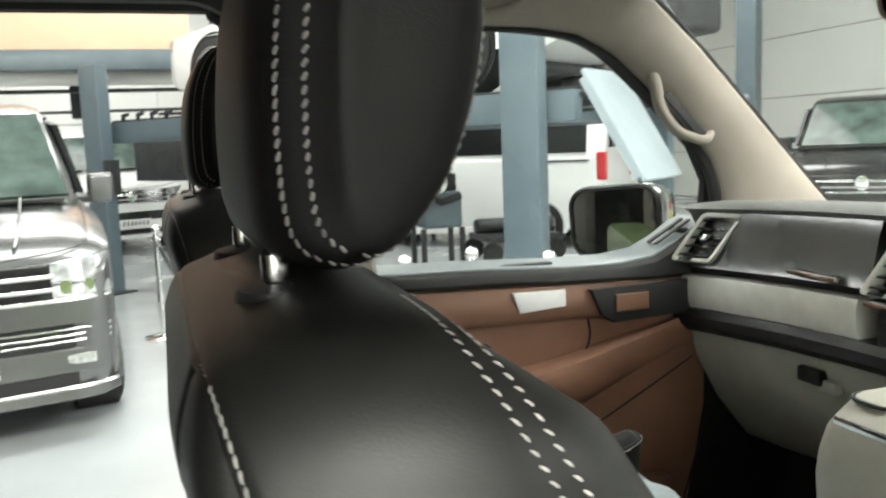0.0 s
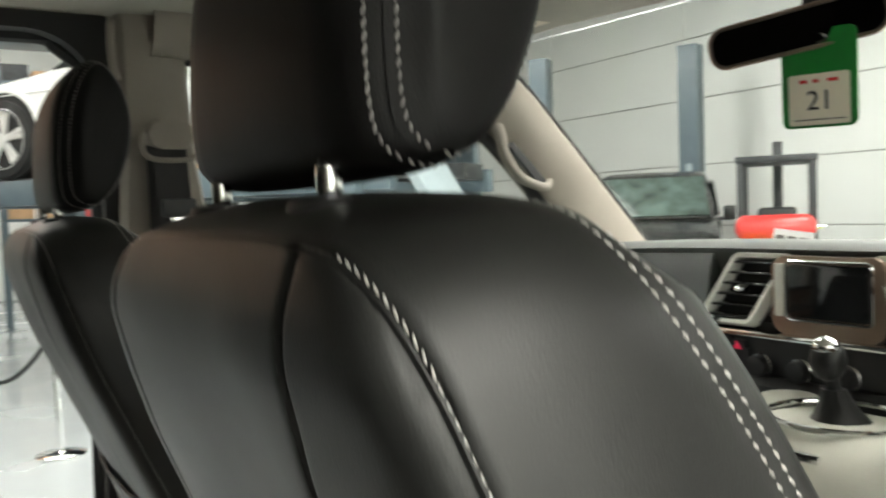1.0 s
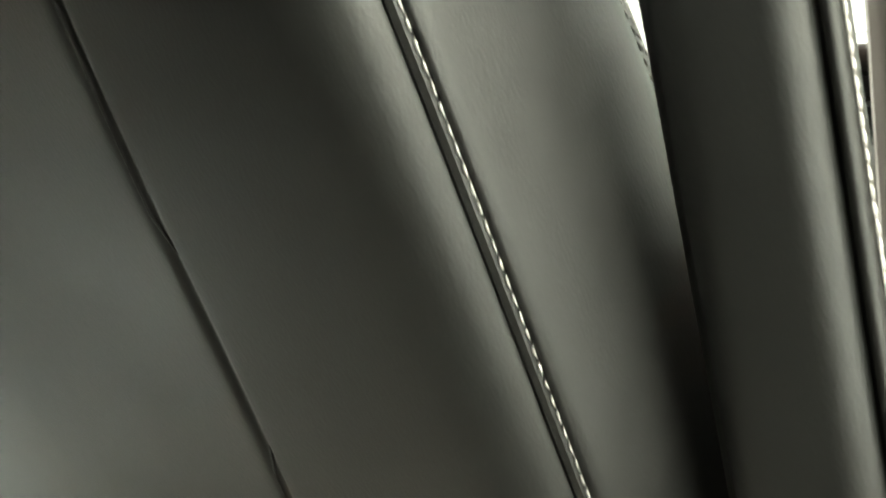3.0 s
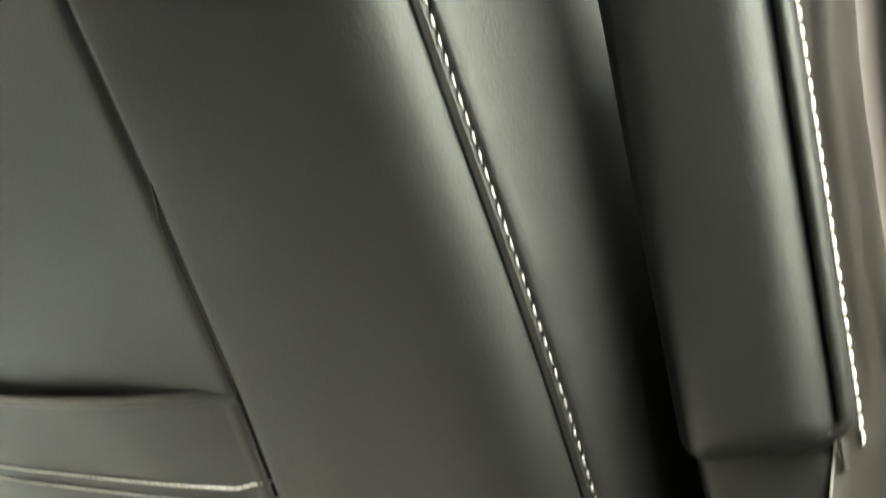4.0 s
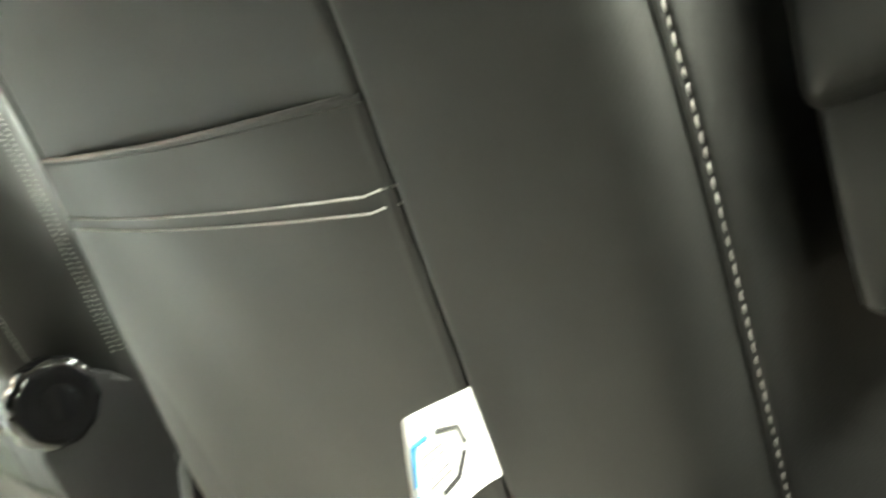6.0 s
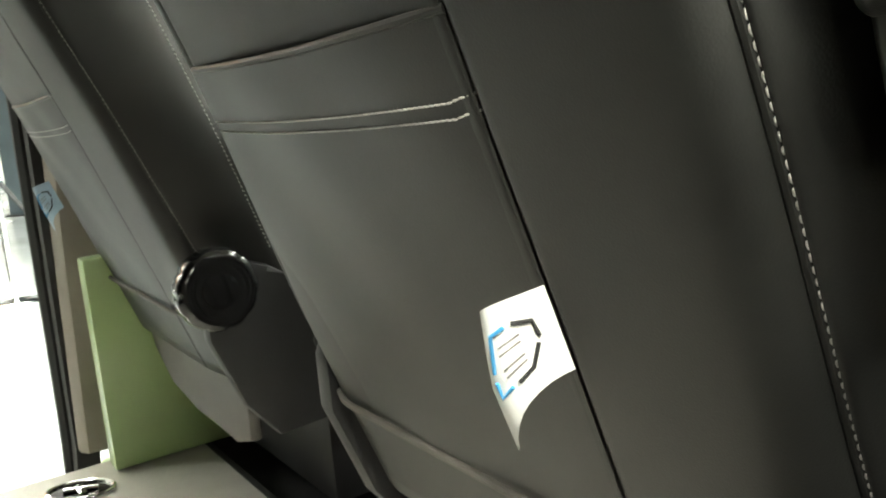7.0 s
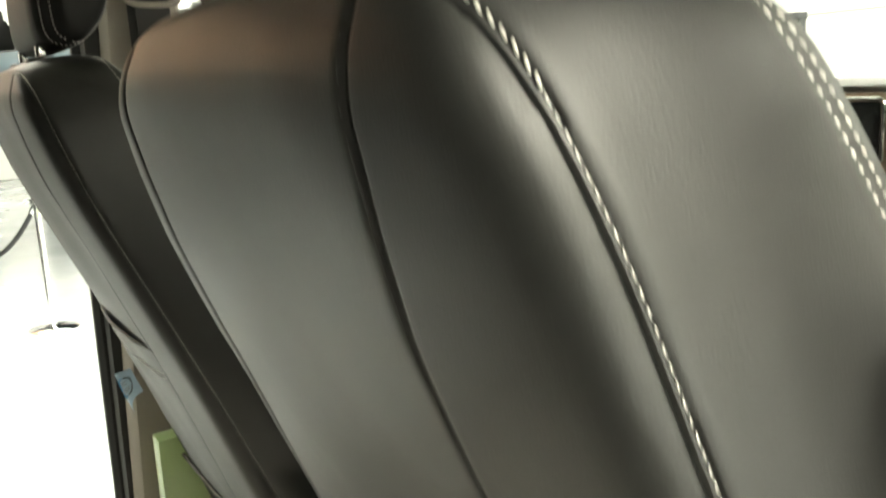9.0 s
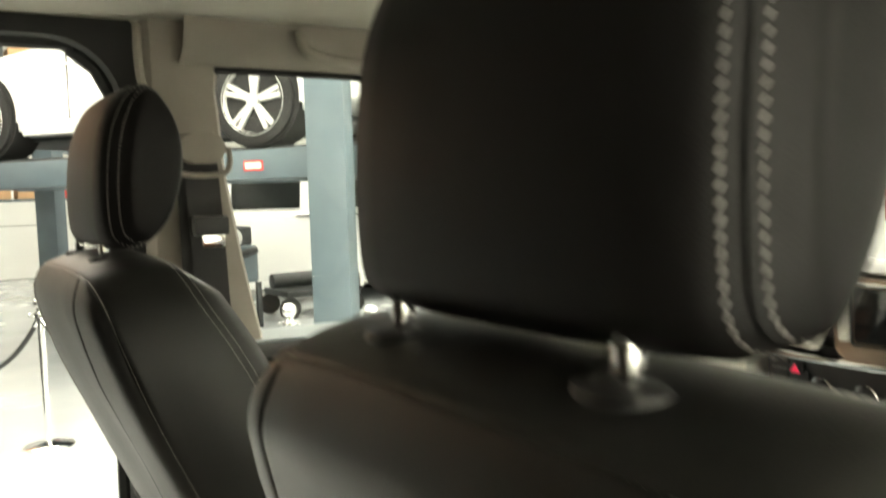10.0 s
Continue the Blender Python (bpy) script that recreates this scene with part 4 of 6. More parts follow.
# front doors, their window frames and the front pillars
def cab_side(s, name):
    """The trim over and before a front door window: header and front pillar in one band."""
    inn = [(0.22, 1.842), (0.45, 1.842), (0.57, 1.840), (0.70, 1.836), (0.80, 1.822), (0.88, 1.781), (0.979, 1.696), (1.042, 1.636), (1.122, 1.552), (1.148, 1.485), (1.155, 1.42), (1.155, 1.33)]
    out = [(0.22, 1.945), (0.45, 1.945), (0.60, 1.94), (0.74, 1.93), (0.86, 1.915), (0.96, 1.893), (1.075, 1.792), (1.185, 1.682), (1.283, 1.582), (1.36, 1.504), (1.43, 1.434), (1.50, 1.36)]
    x_in, x_out = 0.745, 0.715
    bm = bmesh.new()
    rows = []
    for (ya, za), (yb, zb) in zip(inn, out):
        row = [(s * (x_in + 0.07), ya, za), (s * (x_in + 0.012), ya, za), (s * x_in, ya + (yb - ya) * 0.04, za + (zb - za) * 0.04)]
        for f, bulge in ((0.2, 0.012), (0.45, 0.018), (0.7, 0.014), (0.92, 0.004)):
            row.append((s * (x_in + (x_out - x_in) * f - bulge), ya + (yb - ya) * f, za + (zb - za) * f))
        row.append((s * (x_out + 0.012), yb, zb))
        row.append((s * (x_out + 0.07), yb + 0.005, zb))
        rows.append(row)
    loft(bm, rows, closed=False)
    part("front_pillar_trim", bm, BEIGE, van_in, "beige front pillar trim")
    seal = curve_pts([(s * (x_in + 0.022), y - 0.004, z - 0.006) for y, z in inn], 60)
    part("window_seal", tubed(seal, [0.006 + 0.009 * min(1, max(0, (i - 20) / 15)) for i in range(60)], 8), RUBBER, van_in, "black rubber window seal")
    edge = curve_pts([(s * (x_out + 0.02), y + 0.008, z + 0.002) for y, z in out[4:]], 30)
    part("screen_seal", tubed(edge, 0.006, 6), RUBBER, van_in)
    # grab handle on the pillar
    hp = curve_pts([(s * 0.748, 0.972, 1.738), (s * 0.722, 0.964, 1.712), (s * 0.710, 0.968, 1.664), (s * 0.707, 1.002, 1.618), (s * 0.708, 1.050, 1.598), (s * 0.715, 1.085, 1.594), (s * 0.738, 1.115, 1.612)], 28)
    part("grab_handle", tubed(hp, [0.0145 - 0.005 * i / 27 for i in range(28)], 10), BEIGE, van_in, "beige grab handle on the front pillar")
    part("handle_slot", plate([(0.985, 1.690), (1.0, 1.697), (1.095, 1.606), (1.08, 1.592)], "x", min(s * 0.722, s * 0.735), max(s * 0.722, s * 0.735), 0.002), BLACK, van_in)


cab_side(-1, "left")
cab_side(1, "right")
bm = bmesh.new()
hp = curve_pts([(-0.70, 0.42, 1.90), (-0.69, 0.43, 1.865), (-0.688, 0.50, 1.85), (-0.688, 0.58, 1.852), (-0.69, 0.64, 1.87), (-0.70, 0.65, 1.90)], 24)
tube(bm, hp, 0.010, 10)
part("roof_grab_handle", bm, BEIGE, van_in, "beige folding grab handle")
hook = curve_pts([(-0.755, 0.155, 1.90), (-0.735, 0.15, 1.885), (-0.728, 0.148, 1.85), (-0.735, 0.152, 1.815), (-0.75, 0.16, 1.80)], 16)
part("coat_hook", tubed(hook, 0.007, 8), BEIGE, van_in)
# sun visor
part("sun_visor", boxed((-0.62, 0.70, 1.885), (-0.12, 0.90, 1.908), 0.010, 3), LINING, van_in, "folded sun visor")
part("visor_sticker", boxed((-0.5, 0.79, 1.8838), (-0.40, 0.85, 1.8848)), CREAM, van_in)

# passenger door
DX = -0.72
door = thing("front_door", (DX, 0.7, 0.62), "closed front door with tan leather trim and black sill", "car door")
P_TOP = [(0.34, 1.305), (0.60, 1.300), (0.80, 1.296), (1.0, 1.30), (1.09, 1.32)]
poly = [(0.33, 0.66), (1.02, 0.66), (1.05, 0.80), (1.09, 1.0), (1.10, 1.32), (0.98, 1.318), (0.33, 1.335)]
part("door_skin", plate(poly, "x", DX - 0.10, DX - 0.012, 0.01), BROWN, door, "tan brown leather door trim")
# upper trim bulge above the armrest recess
bm = bmesh.new()
rows = []
for y, z0, z1 in ((0.335, 1.236, 1.322), (0.5, 1.236, 1.315), (0.7, 1.232, 1.308), (0.85, 1.226, 1.304), (0.95, 1.218, 1.302), (1.03, 1.214, 1.302), (1.085, 1.22, 1.302)):
    rows.append([(DX - 0.013, y, z1), (DX + 0.002, y, z1 - 0.004), (DX + 0.012, y, (z0 + z1) / 2 + 0.01), (DX + 0.014, y, z0 + 0.014), (DX + 0.006, y, z0 + 0.002), (DX - 0.013, y, z0)])
loft(bm, rows)
part("upper_trim", bm, BROWN, door)
# elbow rest sweeping forward, with the recess over it
bm = bmesh.new()
rows = []
for y, z0, z1, d in ((0.335, 1.00, 1.125, 0.055), (0.5, 1.005, 1.128, 0.055), (0.66, 1.02, 1.135, 0.052), (0.78, 1.05, 1.155, 0.042), (0.90, 1.10, 1.18, 0.028), (1.0, 1.135, 1.20, 0.014), (1.07, 1.15, 1.21, 0.004)):
    rows.append([(DX - 0.013, y, z1 + 0.004), (DX + d * 0.5, y, z1 + 0.004), (DX + d * 0.9, y, z1 - 0.004), (DX + d, y, z1 - 0.022), (DX + d * 0.8, y, z0 + 0.03), (DX + d * 0.3, y, z0), (DX - 0.013, y, z0 - 0.01)])
loft(bm, rows)
part("elbow_rest", bm, BROWN, door, "padded tan elbow rest")
part("recess_panel", plate([(0.34, 1.13), (0.74, 1.135), (0.80, 1.185), (0.79, 1.236), (0.34, 1.24)], "x", DX - 0.012, DX - 0.006), BROWN, door)
part("recess_edge", tubed(curve_pts([(DX - 0.004, 0.745, 1.135), (DX - 0.003, 0.785, 1.155), (DX - 0.003, 0.80, 1.19), (DX - 0.003, 0.795, 1.225)], 12), 0.0022, 6), RUBBER, door)
# lower panel seams
for pts in ([(0.76, 0.93), (0.79, 0.975), (0.84, 1.0), (0.95, 1.055), (1.06, 1.112)], [(1.085, 0.93), (1.055, 0.84), (1.03, 0.76), (1.0, 0.70)], [(0.76, 0.93), (0.745, 0.88), (0.74, 0.78)]):
    part("trim_seam", tubed(curve_pts([(DX - 0.0115, y, z) for y, z in pts], 24), 0.0025, 6), RUBBER, door)
part("door_pocket", boxed((DX - 0.012, 0.36, 0.70), (DX + 0.03, 0.98, 0.86), 0.014), BROWN, door)
# black strip under the sill, handle bezel, switch plate
bm = bmesh.new()
rows = []
for y, z0, z1 in ((0.32, 1.322, 1.352), (0.55, 1.316, 1.346), (0.75, 1.306, 1.336), (0.88, 1.302, 1.334), (0.96, 1.298, 1.343), (1.02, 1.298, 1.37), (1.065, 1.298, 1.40), (1.10, 1.298, 1.41)):
    rows.append([(DX - 0.10, y, z1), (DX - 0.008, y, z1), (DX + 0.004, y, z1 - 0.008), (DX + 0.010, y, z0 + 0.008), (DX + 0.004, y, z0), (DX - 0.012, y, z0)])
loft(bm, rows)
part("sill_strip", bm, RUBBER, door, "black sill strip")
bm = bmesh.new()
rows = []
for y, z1 in ((0.32, 1.353), (0.55, 1.347), (0.75, 1.337), (0.88, 1.335), (0.96, 1.344), (1.02, 1.371), (1.065, 1.401), (1.10, 1.412)):
    rows.append([(DX - 0.012, y, z1 + 0.001), (DX - 0.014, y, z1 + 0.004), (DX - 0.115, y, z1 + 0.010), (DX - 0.12, y, z1 - 0.002)])
loft(bm, rows)
part("sill_top", bm, SILLTOP, door, "grey sill top")
part("sill_slot", boxed((DX - 0.06, 0.60, 1.342), (DX - 0.035, 0.73, 1.3495), 0.002), BLACK, door)
for k in range(2):
    part("demister_slot", boxed((DX - 0.075 + 0.028 * k, 0.985, 0), (DX - 0.062 + 0.028 * k, 1.085, 0.006), 0.002, 2, Matrix.Translation((0, 0, 1.366)) @ Matrix.Translation((0, 0.985, 0)) @ pose(0, 0, 0, 29) @ Matrix.Translation((0, -0.985, 0))), BLACK, door)
handle = part("handle_bezel", plate([(0.79, 1.292), (1.06, 1.296), (1.06, 1.222), (0.845, 1.216), (0.815, 1.235)], "x", DX + 0.004, DX + 0.024, 0.006), BLACK, door, "black door handle bezel")
part("pull_lever", boxed((DX + 0.022, 0.845, 1.240), (DX + 0.030, 0.925, 1.278), 0.006, 3), BROWN, handle)
part("switch_plate", plate([(0.615, 1.300), (0.735, 1.297), (0.735, 1.262), (0.63, 1.256)], "x", DX + 0.009, DX + 0.017, 0.003), PAPER, door, "bright sticker plate on the door trim")
pane = part("window_pane", plate([(0.28, 1.32), (0.88, 1.31), (1.18, 1.38), (1.19, 1.47), (1.14, 1.60), (0.96, 1.785), (0.82, 1.85), (0.6, 1.87), (0.28, 1.875)], "x", -0.842, -0.838), PANE, door, "clear side window")
pane.visible_shadow = False
part("quarter_bar", tubed([(-0.80, 1.135, 1.40), (-0.80, 1.145, 1.50), (-0.80, 1.105, 1.585)], 0.016, 8), RUBBER, door)
part("outer_skin", boxed((-0.98, 0.2, 0.45), (-0.84, 1.2, 1.30), 0.03), LIME, door)
# driver door, closed, mostly out of sight
door2 = thing("front_door", (0.74, 0.7, 0.62), "closed driver door with tan leather trim", "car door")
part("door_skin", plate(poly, "x", 0.745, 0.84, 0.01), BROWN, door2)
part("sill_strip", boxed((0.735, 0.36, 1.30), (0.85, 1.10, 1.35), 0.01), BLACK, door2)

# door mirror, outside the passenger window
mir = thing("door_mirror", (-1.06, 1.13, 1.30), "black door mirror with dark glass outside the window", "door mirror")
bm = bmesh.new()
rows = []
out = rounded(-0.13, 0.13, -0.094, 0.094, 0.055, 6)
for d, k in ((0.0, 1.0), (0.02, 1.03), (0.06, 0.97), (0.12, 0.9), (0.19, 0.62), (0.205, 0.35)):
    rows.append([(u * k, d, w * k) for u, w in out])
loft(bm, rows)
MM = Matrix.Translation((-1.07, 1.06, 1.388)) @ pose(0, 0, 0, 0, -4, 34)
bmesh.ops.transform(bm, matrix=MM, verts=bm.verts)
part("mirror_housing", bm, GLOSSBLACK, mir, "gloss black mirror housing")
bm = bmesh.new()
rin = rounded(-0.115, 0.115, -0.082, 0.082, 0.045, 6)
loft(bm, [[(u, -0.004, w) for u, w in rin], [(u, -0.001, w) for u, w in rin]])
bmesh.ops.transform(bm, matrix=MM, verts=bm.verts)
part("mirror_face", bm, MIRROR, mir)
bm = bmesh.new()
tube(bm, [(u, -0.003, w) for u, w in rounded(-0.124, 0.124, -0.09, 0.09, 0.052, 6)] + [(0.124, -0.003, 0.038)], 0.006, 6)
bmesh.ops.transform(bm, matrix=MM, verts=bm.verts)
part("mirror_rim", bm, BLACK, mir)
part("mirror_arm", tubed([(-0.97, 1.12, 1.32), (-0.92, 1.12, 1.32), (-0.84, 1.12, 1.34)], 0.03, 10), GLOSSBLACK, mir)

# ---- dashboard ----
dash = thing("dashboard", (0, 1.2, 0.9), "grey and silver dashboard with round-cornered air vents and screen", "dashboard")


def strip(name, sec, x0, x1, m, label="", curve=0.10, n=17, parent=None, ends=None):
    """A length of dash section (y, z) swept across the car; its ends bend towards the seats."""
    bm = bmesh.new()
    rows = []
    for i in range(n):
        x = x0 + (x1 - x0) * i / (n - 1)
        lift = curve * (max(0, abs(x) - 0.2) / 0.55) ** 2
        dz = -0.018 * (max(0, abs(x) - 0.2) / 0.55) ** 1.5
        rows.append([(x, y - lift * 0.45, z + dz) for y, z in sec])
    loft(bm, rows)
    return part(name, bm, m, parent or dash, label)


strip("top_pad", [(1.10, 1.452), (1.085, 1.462), (1.10, 1.472), (1.2, 1.474), (1.35, 1.452), (1.52, 1.405), (1.52, 1.36), (1.15, 1.36)], -0.735, 0.735, DASHTOP, "dark grey soft dash top")
strip("upper_fascia", [(1.098, 1.452), (1.088, 1.42), (1.078, 1.37), (1.066, 1.338), (1.16, 1.336), (1.16, 1.45)], -0.70, -0.245, DASHGREY, "smooth grey glove box lid")
strip("upper_fascia", [(1.098, 1.452), (1.088, 1.42), (1.078, 1.37), (1.066, 1.338), (1.16, 1.336), (1.16, 1.45)], 0.20, 0.70, DASHGREY)
strip("fascia_gap", [(1.076, 1.337), (1.09, 1.32), (1.15, 1.32), (1.15, 1.337)], -0.73, 0.73, RUBBER)
strip("silver_trim", [(1.064, 1.318), (1.060, 1.30), (1.062, 1.262), (1.068, 1.248), (1.14, 1.248), (1.14, 1.32)], -0.735, -0.262, ALU, "satin silver trim strip")
strip("silver_trim", [(1.064, 1.318), (1.060, 1.30), (1.062, 1.262), (1.068, 1.248), (1.14, 1.248), (1.14, 1.32)], 0.22, 0.735, ALU)
strip("knee_roll", [(1.062, 1.247), (1.052, 1.232), (1.054, 1.212), (1.072, 1.196), (1.16, 1.19), (1.16, 1.247)], -0.745, 0.745, BLACK, "black padded roll")
strip("lower_fascia", [(1.085, 1.196), (1.105, 1.13), (1.16, 1.03), (1.24, 0.93), (1.34, 0.88), (1.40, 0.9), (1.40, 1.2)], -0.72, -0.16, LOWERDASH, "pale grey lower dash")
strip("lower_fascia", [(1.085, 1.196), (1.105, 1.13), (1.16, 1.03), (1.24, 0.93), (1.34, 0.88), (1.40, 0.9), (1.40, 1.2)], 0.16, 0.72, LOWERDASH)
part("glove_latch", boxed((-0.42, 1.075, 1.135), (-0.36, 1.11, 1.165), 0.006), BLACK, dash, "black glove box latch")
part("latch_plate", boxed((-0.37, 1.083, 1.125), (-0.33, 1.11, 1.148), 0.003), LOWERDASH, dash)
part("lid_handle", boxed((-0.42, 1.050, 1.342), (-0.30, 1.074, 1.352), 0.003), CHROME, dash, "chrome lid handle")


def vent(xc, zc, yc, w, h, slant, turn, slats, m_frame, name="air_vent"):
    """A slanted air vent: frame, dark box and slats."""
    M = Matrix.Translation((xc, yc, zc)) @ pose(0, 0, 0, -14, 0, turn)

    def sheared(bm):
        for v in bm.verts:
            v.co.x += slant * v.co.z
        bmesh.ops.transform(bm, matrix=M, verts=bm.verts)
        return bm
    bm = bmesh.new()
    o, i_ = rounded(-w / 2, w / 2, -h / 2, h / 2, 0.010, 4), rounded(-w / 2 + 0.009, w / 2 - 0.009, -h / 2 + 0.009, h / 2 - 0.009, 0.006, 4)
    rows = [[(u, 0.02, v) for u, v in o], [(u, -0.004, v) for u, v in o], [(u * 0.97, -0.010, v * 0.97) for u, v in o], [(u, -0.008, v) for u, v in i_], [(u, 0.03, v) for u, v in i_]]
    loft(bm, rows, caps=False)
    fr = part(name, sheared(bm), m_frame, dash, "satin silver air vent")
    part("vent_box", sheared(boxed((-w / 2 + 0.008, 0.022, -h / 2 + 0.008), (w / 2 - 0.008, 0.03, h / 2 - 0.008))), RUBBER, fr)
    for k in range(slats):
        z = -h / 2 + 0.016 + (h - 0.032) * k / (slats - 1)
        bm = boxed((-w / 2 + 0.009, -0.004, -0.0022), (w / 2 - 0.009, 0.02, 0.0022), 0.001, 1, Matrix.Translation((0, 0, z)) @ pose(0, 0, 0, 18))
        part("slat", sheared(bm), BLACK if m_frame is not ALU else GLOSSBLACK, fr)
    part("thumb_tab", sheared(boxed((-0.008, -0.014, -0.006), (0.012, 0.0, 0.006), 0.002)), CHROME, fr)
    part("vent_wheel", sheared(boxed((-w / 2 + 0.02, -0.012, -h / 2 + 0.002), (-w / 2 + 0.05, -0.004, -h / 2 + 0.009), 0.002)), BLACK, fr)


vent(-0.652, 1.387, 1.045, 0.098, 0.108, 0.62, 22, 5, ALU)
vent(0.652, 1.387, 1.045, 0.098, 0.108, -0.62, -22, 5, ALU)
vent(-0.158, 1.392, 1.072, 0.112, 0.128, 0.50, 3, 6, ALU)
vent(0.158, 1.392, 1.072, 0.112, 0.128, -0.50, -3, 6, ALU)
# centre console with screen, buttons and knobs
part("centre_fascia", plate(rounded(-0.10, 0.10, 1.322, 1.452, 0.02), "y", 1.070, 1.12, 0.006), BRONZE, dash, "satin bronze centre fascia")
scr = part("screen", plate(rounded(-0.062, 0.078, 1.352, 1.440, 0.006), "y", 1.062, 1.072, 0.003), SCREEN, dash, "dark radio screen")
part("screen_frame", tubed([(x, 1.063, z) for x, z in rounded(-0.066, 0.082, 1.348, 1.444, 0.008)] + [(0.082, 1.063, 1.436)], 0.0026, 6), CHROME, scr)
part("side_keys", boxed((-0.088, 1.060, 1.352), (-0.072, 1.072, 1.44), 0.003), ALU, dash)
part("fascia_lip", boxed((-0.24, 1.052, 1.312), (0.24, 1.09, 1.322), 0.003), CHROME, dash)
part("button_panel", plate(rounded(-0.225, 0.225, 1.236, 1.312, 0.012), "y", 1.070, 1.12, 0.004), BLACK, dash, "black heater control panel")
for i in range(2):
    for j in range(2):
        if not (i == 1 and j == 1):
            part("button", boxed((-0.215 + 0.038 * i, 1.063, 1.270 + 0.022 * j), (-0.181 + 0.038 * i, 1.072, 1.290 + 0.022 * j), 0.002), BLACK, dash)
hz = part("hazard_button", boxed((-0.180, 1.062, 1.284), (-0.152, 1.071, 1.303), 0.002), BLACK, dash)
part("hazard_mark", plate([(-0.175, 1.287), (-0.157, 1.287), (-0.166, 1.301)], "y", 1.0605, 1.0622), PINKLED, hz, "red lit triangle")
for kx in (-0.122, -0.045, 0.040):
    kn = part("heater_knob", cylinder((kx, 1.072, 1.263), (kx, 1.048, 1.263), 0.019, 28, 0.017, 0.003), BLACK, dash, "round heater knob")
    part("knob_ring", tubed([(kx + 0.0195 * math.cos(a), 1.066, 1.263 + 0.0195 * math.sin(a)) for a in [2 * math.pi * k / 24 for k in range(25)]], 0.0022, 6), CHROME, kn)
strip("console_trim", [(1.060, 1.236), (1.056, 1.228), (1.060, 1.218), (1.10, 1.218), (1.10, 1.236)], -0.262, 0.225, ALU, "satin silver trim strip", 0.0)
# storage bin below and console with the gear lever
part("bin_front", plate(rounded(-0.20, -0.03, 1.06, 1.185, 0.015), "y", 1.02, 1.10, 0.008), DASHGREY, dash, "grey storage lid")
bm = bmesh.new()
rows = []
for y, x0, x1, z0, z1 in ((1.12, -0.115, 0.27, 0.80, 1.205), (1.02, -0.108, 0.27, 0.84, 1.225), (0.93, -0.097, 0.265, 0.90, 1.235), (0.87, -0.086, 0.26, 0.96, 1.236), (0.83, -0.075, 0.25, 1.02, 1.222), (0.805, -0.063, 0.24, 1.06, 1.195), (0.797, -0.045, 0.225, 1.09, 1.165)):
    rows.append([(x, y, z) for x, z in ((x0, z0), (x0 - 0.006, (z0 + z1) / 2), (x0, z1 - 0.03), (x0 + 0.02, z1 - 0.006), (x0 + 0.05, z1), (x1 - 0.05, z1), (x1 - 0.02, z1 - 0.006), (x1, z1 - 0.03), (x1, z0))])
loft(bm, rows)
part("gear_console", bm, LOWERDASH, dash, "pale grey gear lever console")
part("console_surround", tubed(curve_pts([(0.11 + 0.10 * math.cos(a), 0.94 + 0.095 * math.sin(a), 1.238) for a in [2 * math.pi * k / 20 for k in range(21)]], 50), 0.005, 8), CHROME, dash, "chrome surround")
lid = rounded(-0.058, 0.02, 0.845, 1.04, 0.03)
part("console_lid", plate(lid, "z", 1.215, 1.2385, 0.003), LOWERDASH, dash, "pale grey console lid")
part("lid_gap", tubed([(x * 1.03 - 0.002, 0.93 + (y - 0.93) * 1.02, 1.2345) for x, y in lid + lid[:1]], 0.0028, 6), RUBBER, dash)
part("console_strip", boxed((-0.045, 0.812, 1.204), (0.16, 0.822, 1.2150), 0.002), CHROME, dash, "chrome strip on the console front")


lever = thing("gear_lever", (0.11, 0.93, 1.2), "black gear lever with leather gaiter and silver-topped knob", "gear lever")
bm = bmesh.new()
rows = []
for z, r, dx, dy in ((1.18, 0.064, 0, 0), (1.205, 0.058, 0, -0.002), (1.225, 0.044, 0, -0.006), (1.245, 0.031, 0, -0.012), (1.265, 0.021, 0, -0.018), (1.28, 0.016, 0, -0.022)):
    rows.append([(0.11 + dx + r * (1 + 0.06 * (i % 2)) * math.cos(a), 0.945 + dy + r * (1 + 0.06 * (i % 2)) * math.sin(a), z) for i, a in enumerate([2 * math.pi * k / 24 for k in range(24)])])
loft(bm, rows)
part("gaiter", bm, LEATHER, lever, "black leather gaiter")
part("lever_shaft", cylinder((0.11, 0.925, 1.275), (0.11, 0.917, 1.31), 0.010, 16), BLACK, lever)
bm = bmesh.new()
bmesh.ops.create_uvsphere(bm, u_segments=24, v_segments=14, radius=1, matrix=Matrix.Translation((0.11, 0.912, 1.322)) @ Matrix.Diagonal((0.024, 0.026, 0.030, 1)))
part("knob", bm, LEATHER, lever)
bm = bmesh.new()
bmesh.ops.create_uvsphere(bm, u_segments=20, v_segments=10, radius=1, matrix=Matrix.Translation((0.11, 0.908, 1.34)) @ Matrix.Diagonal((0.019, 0.020, 0.016, 1)))
part("knob_cap", bm, CHROME, lever)

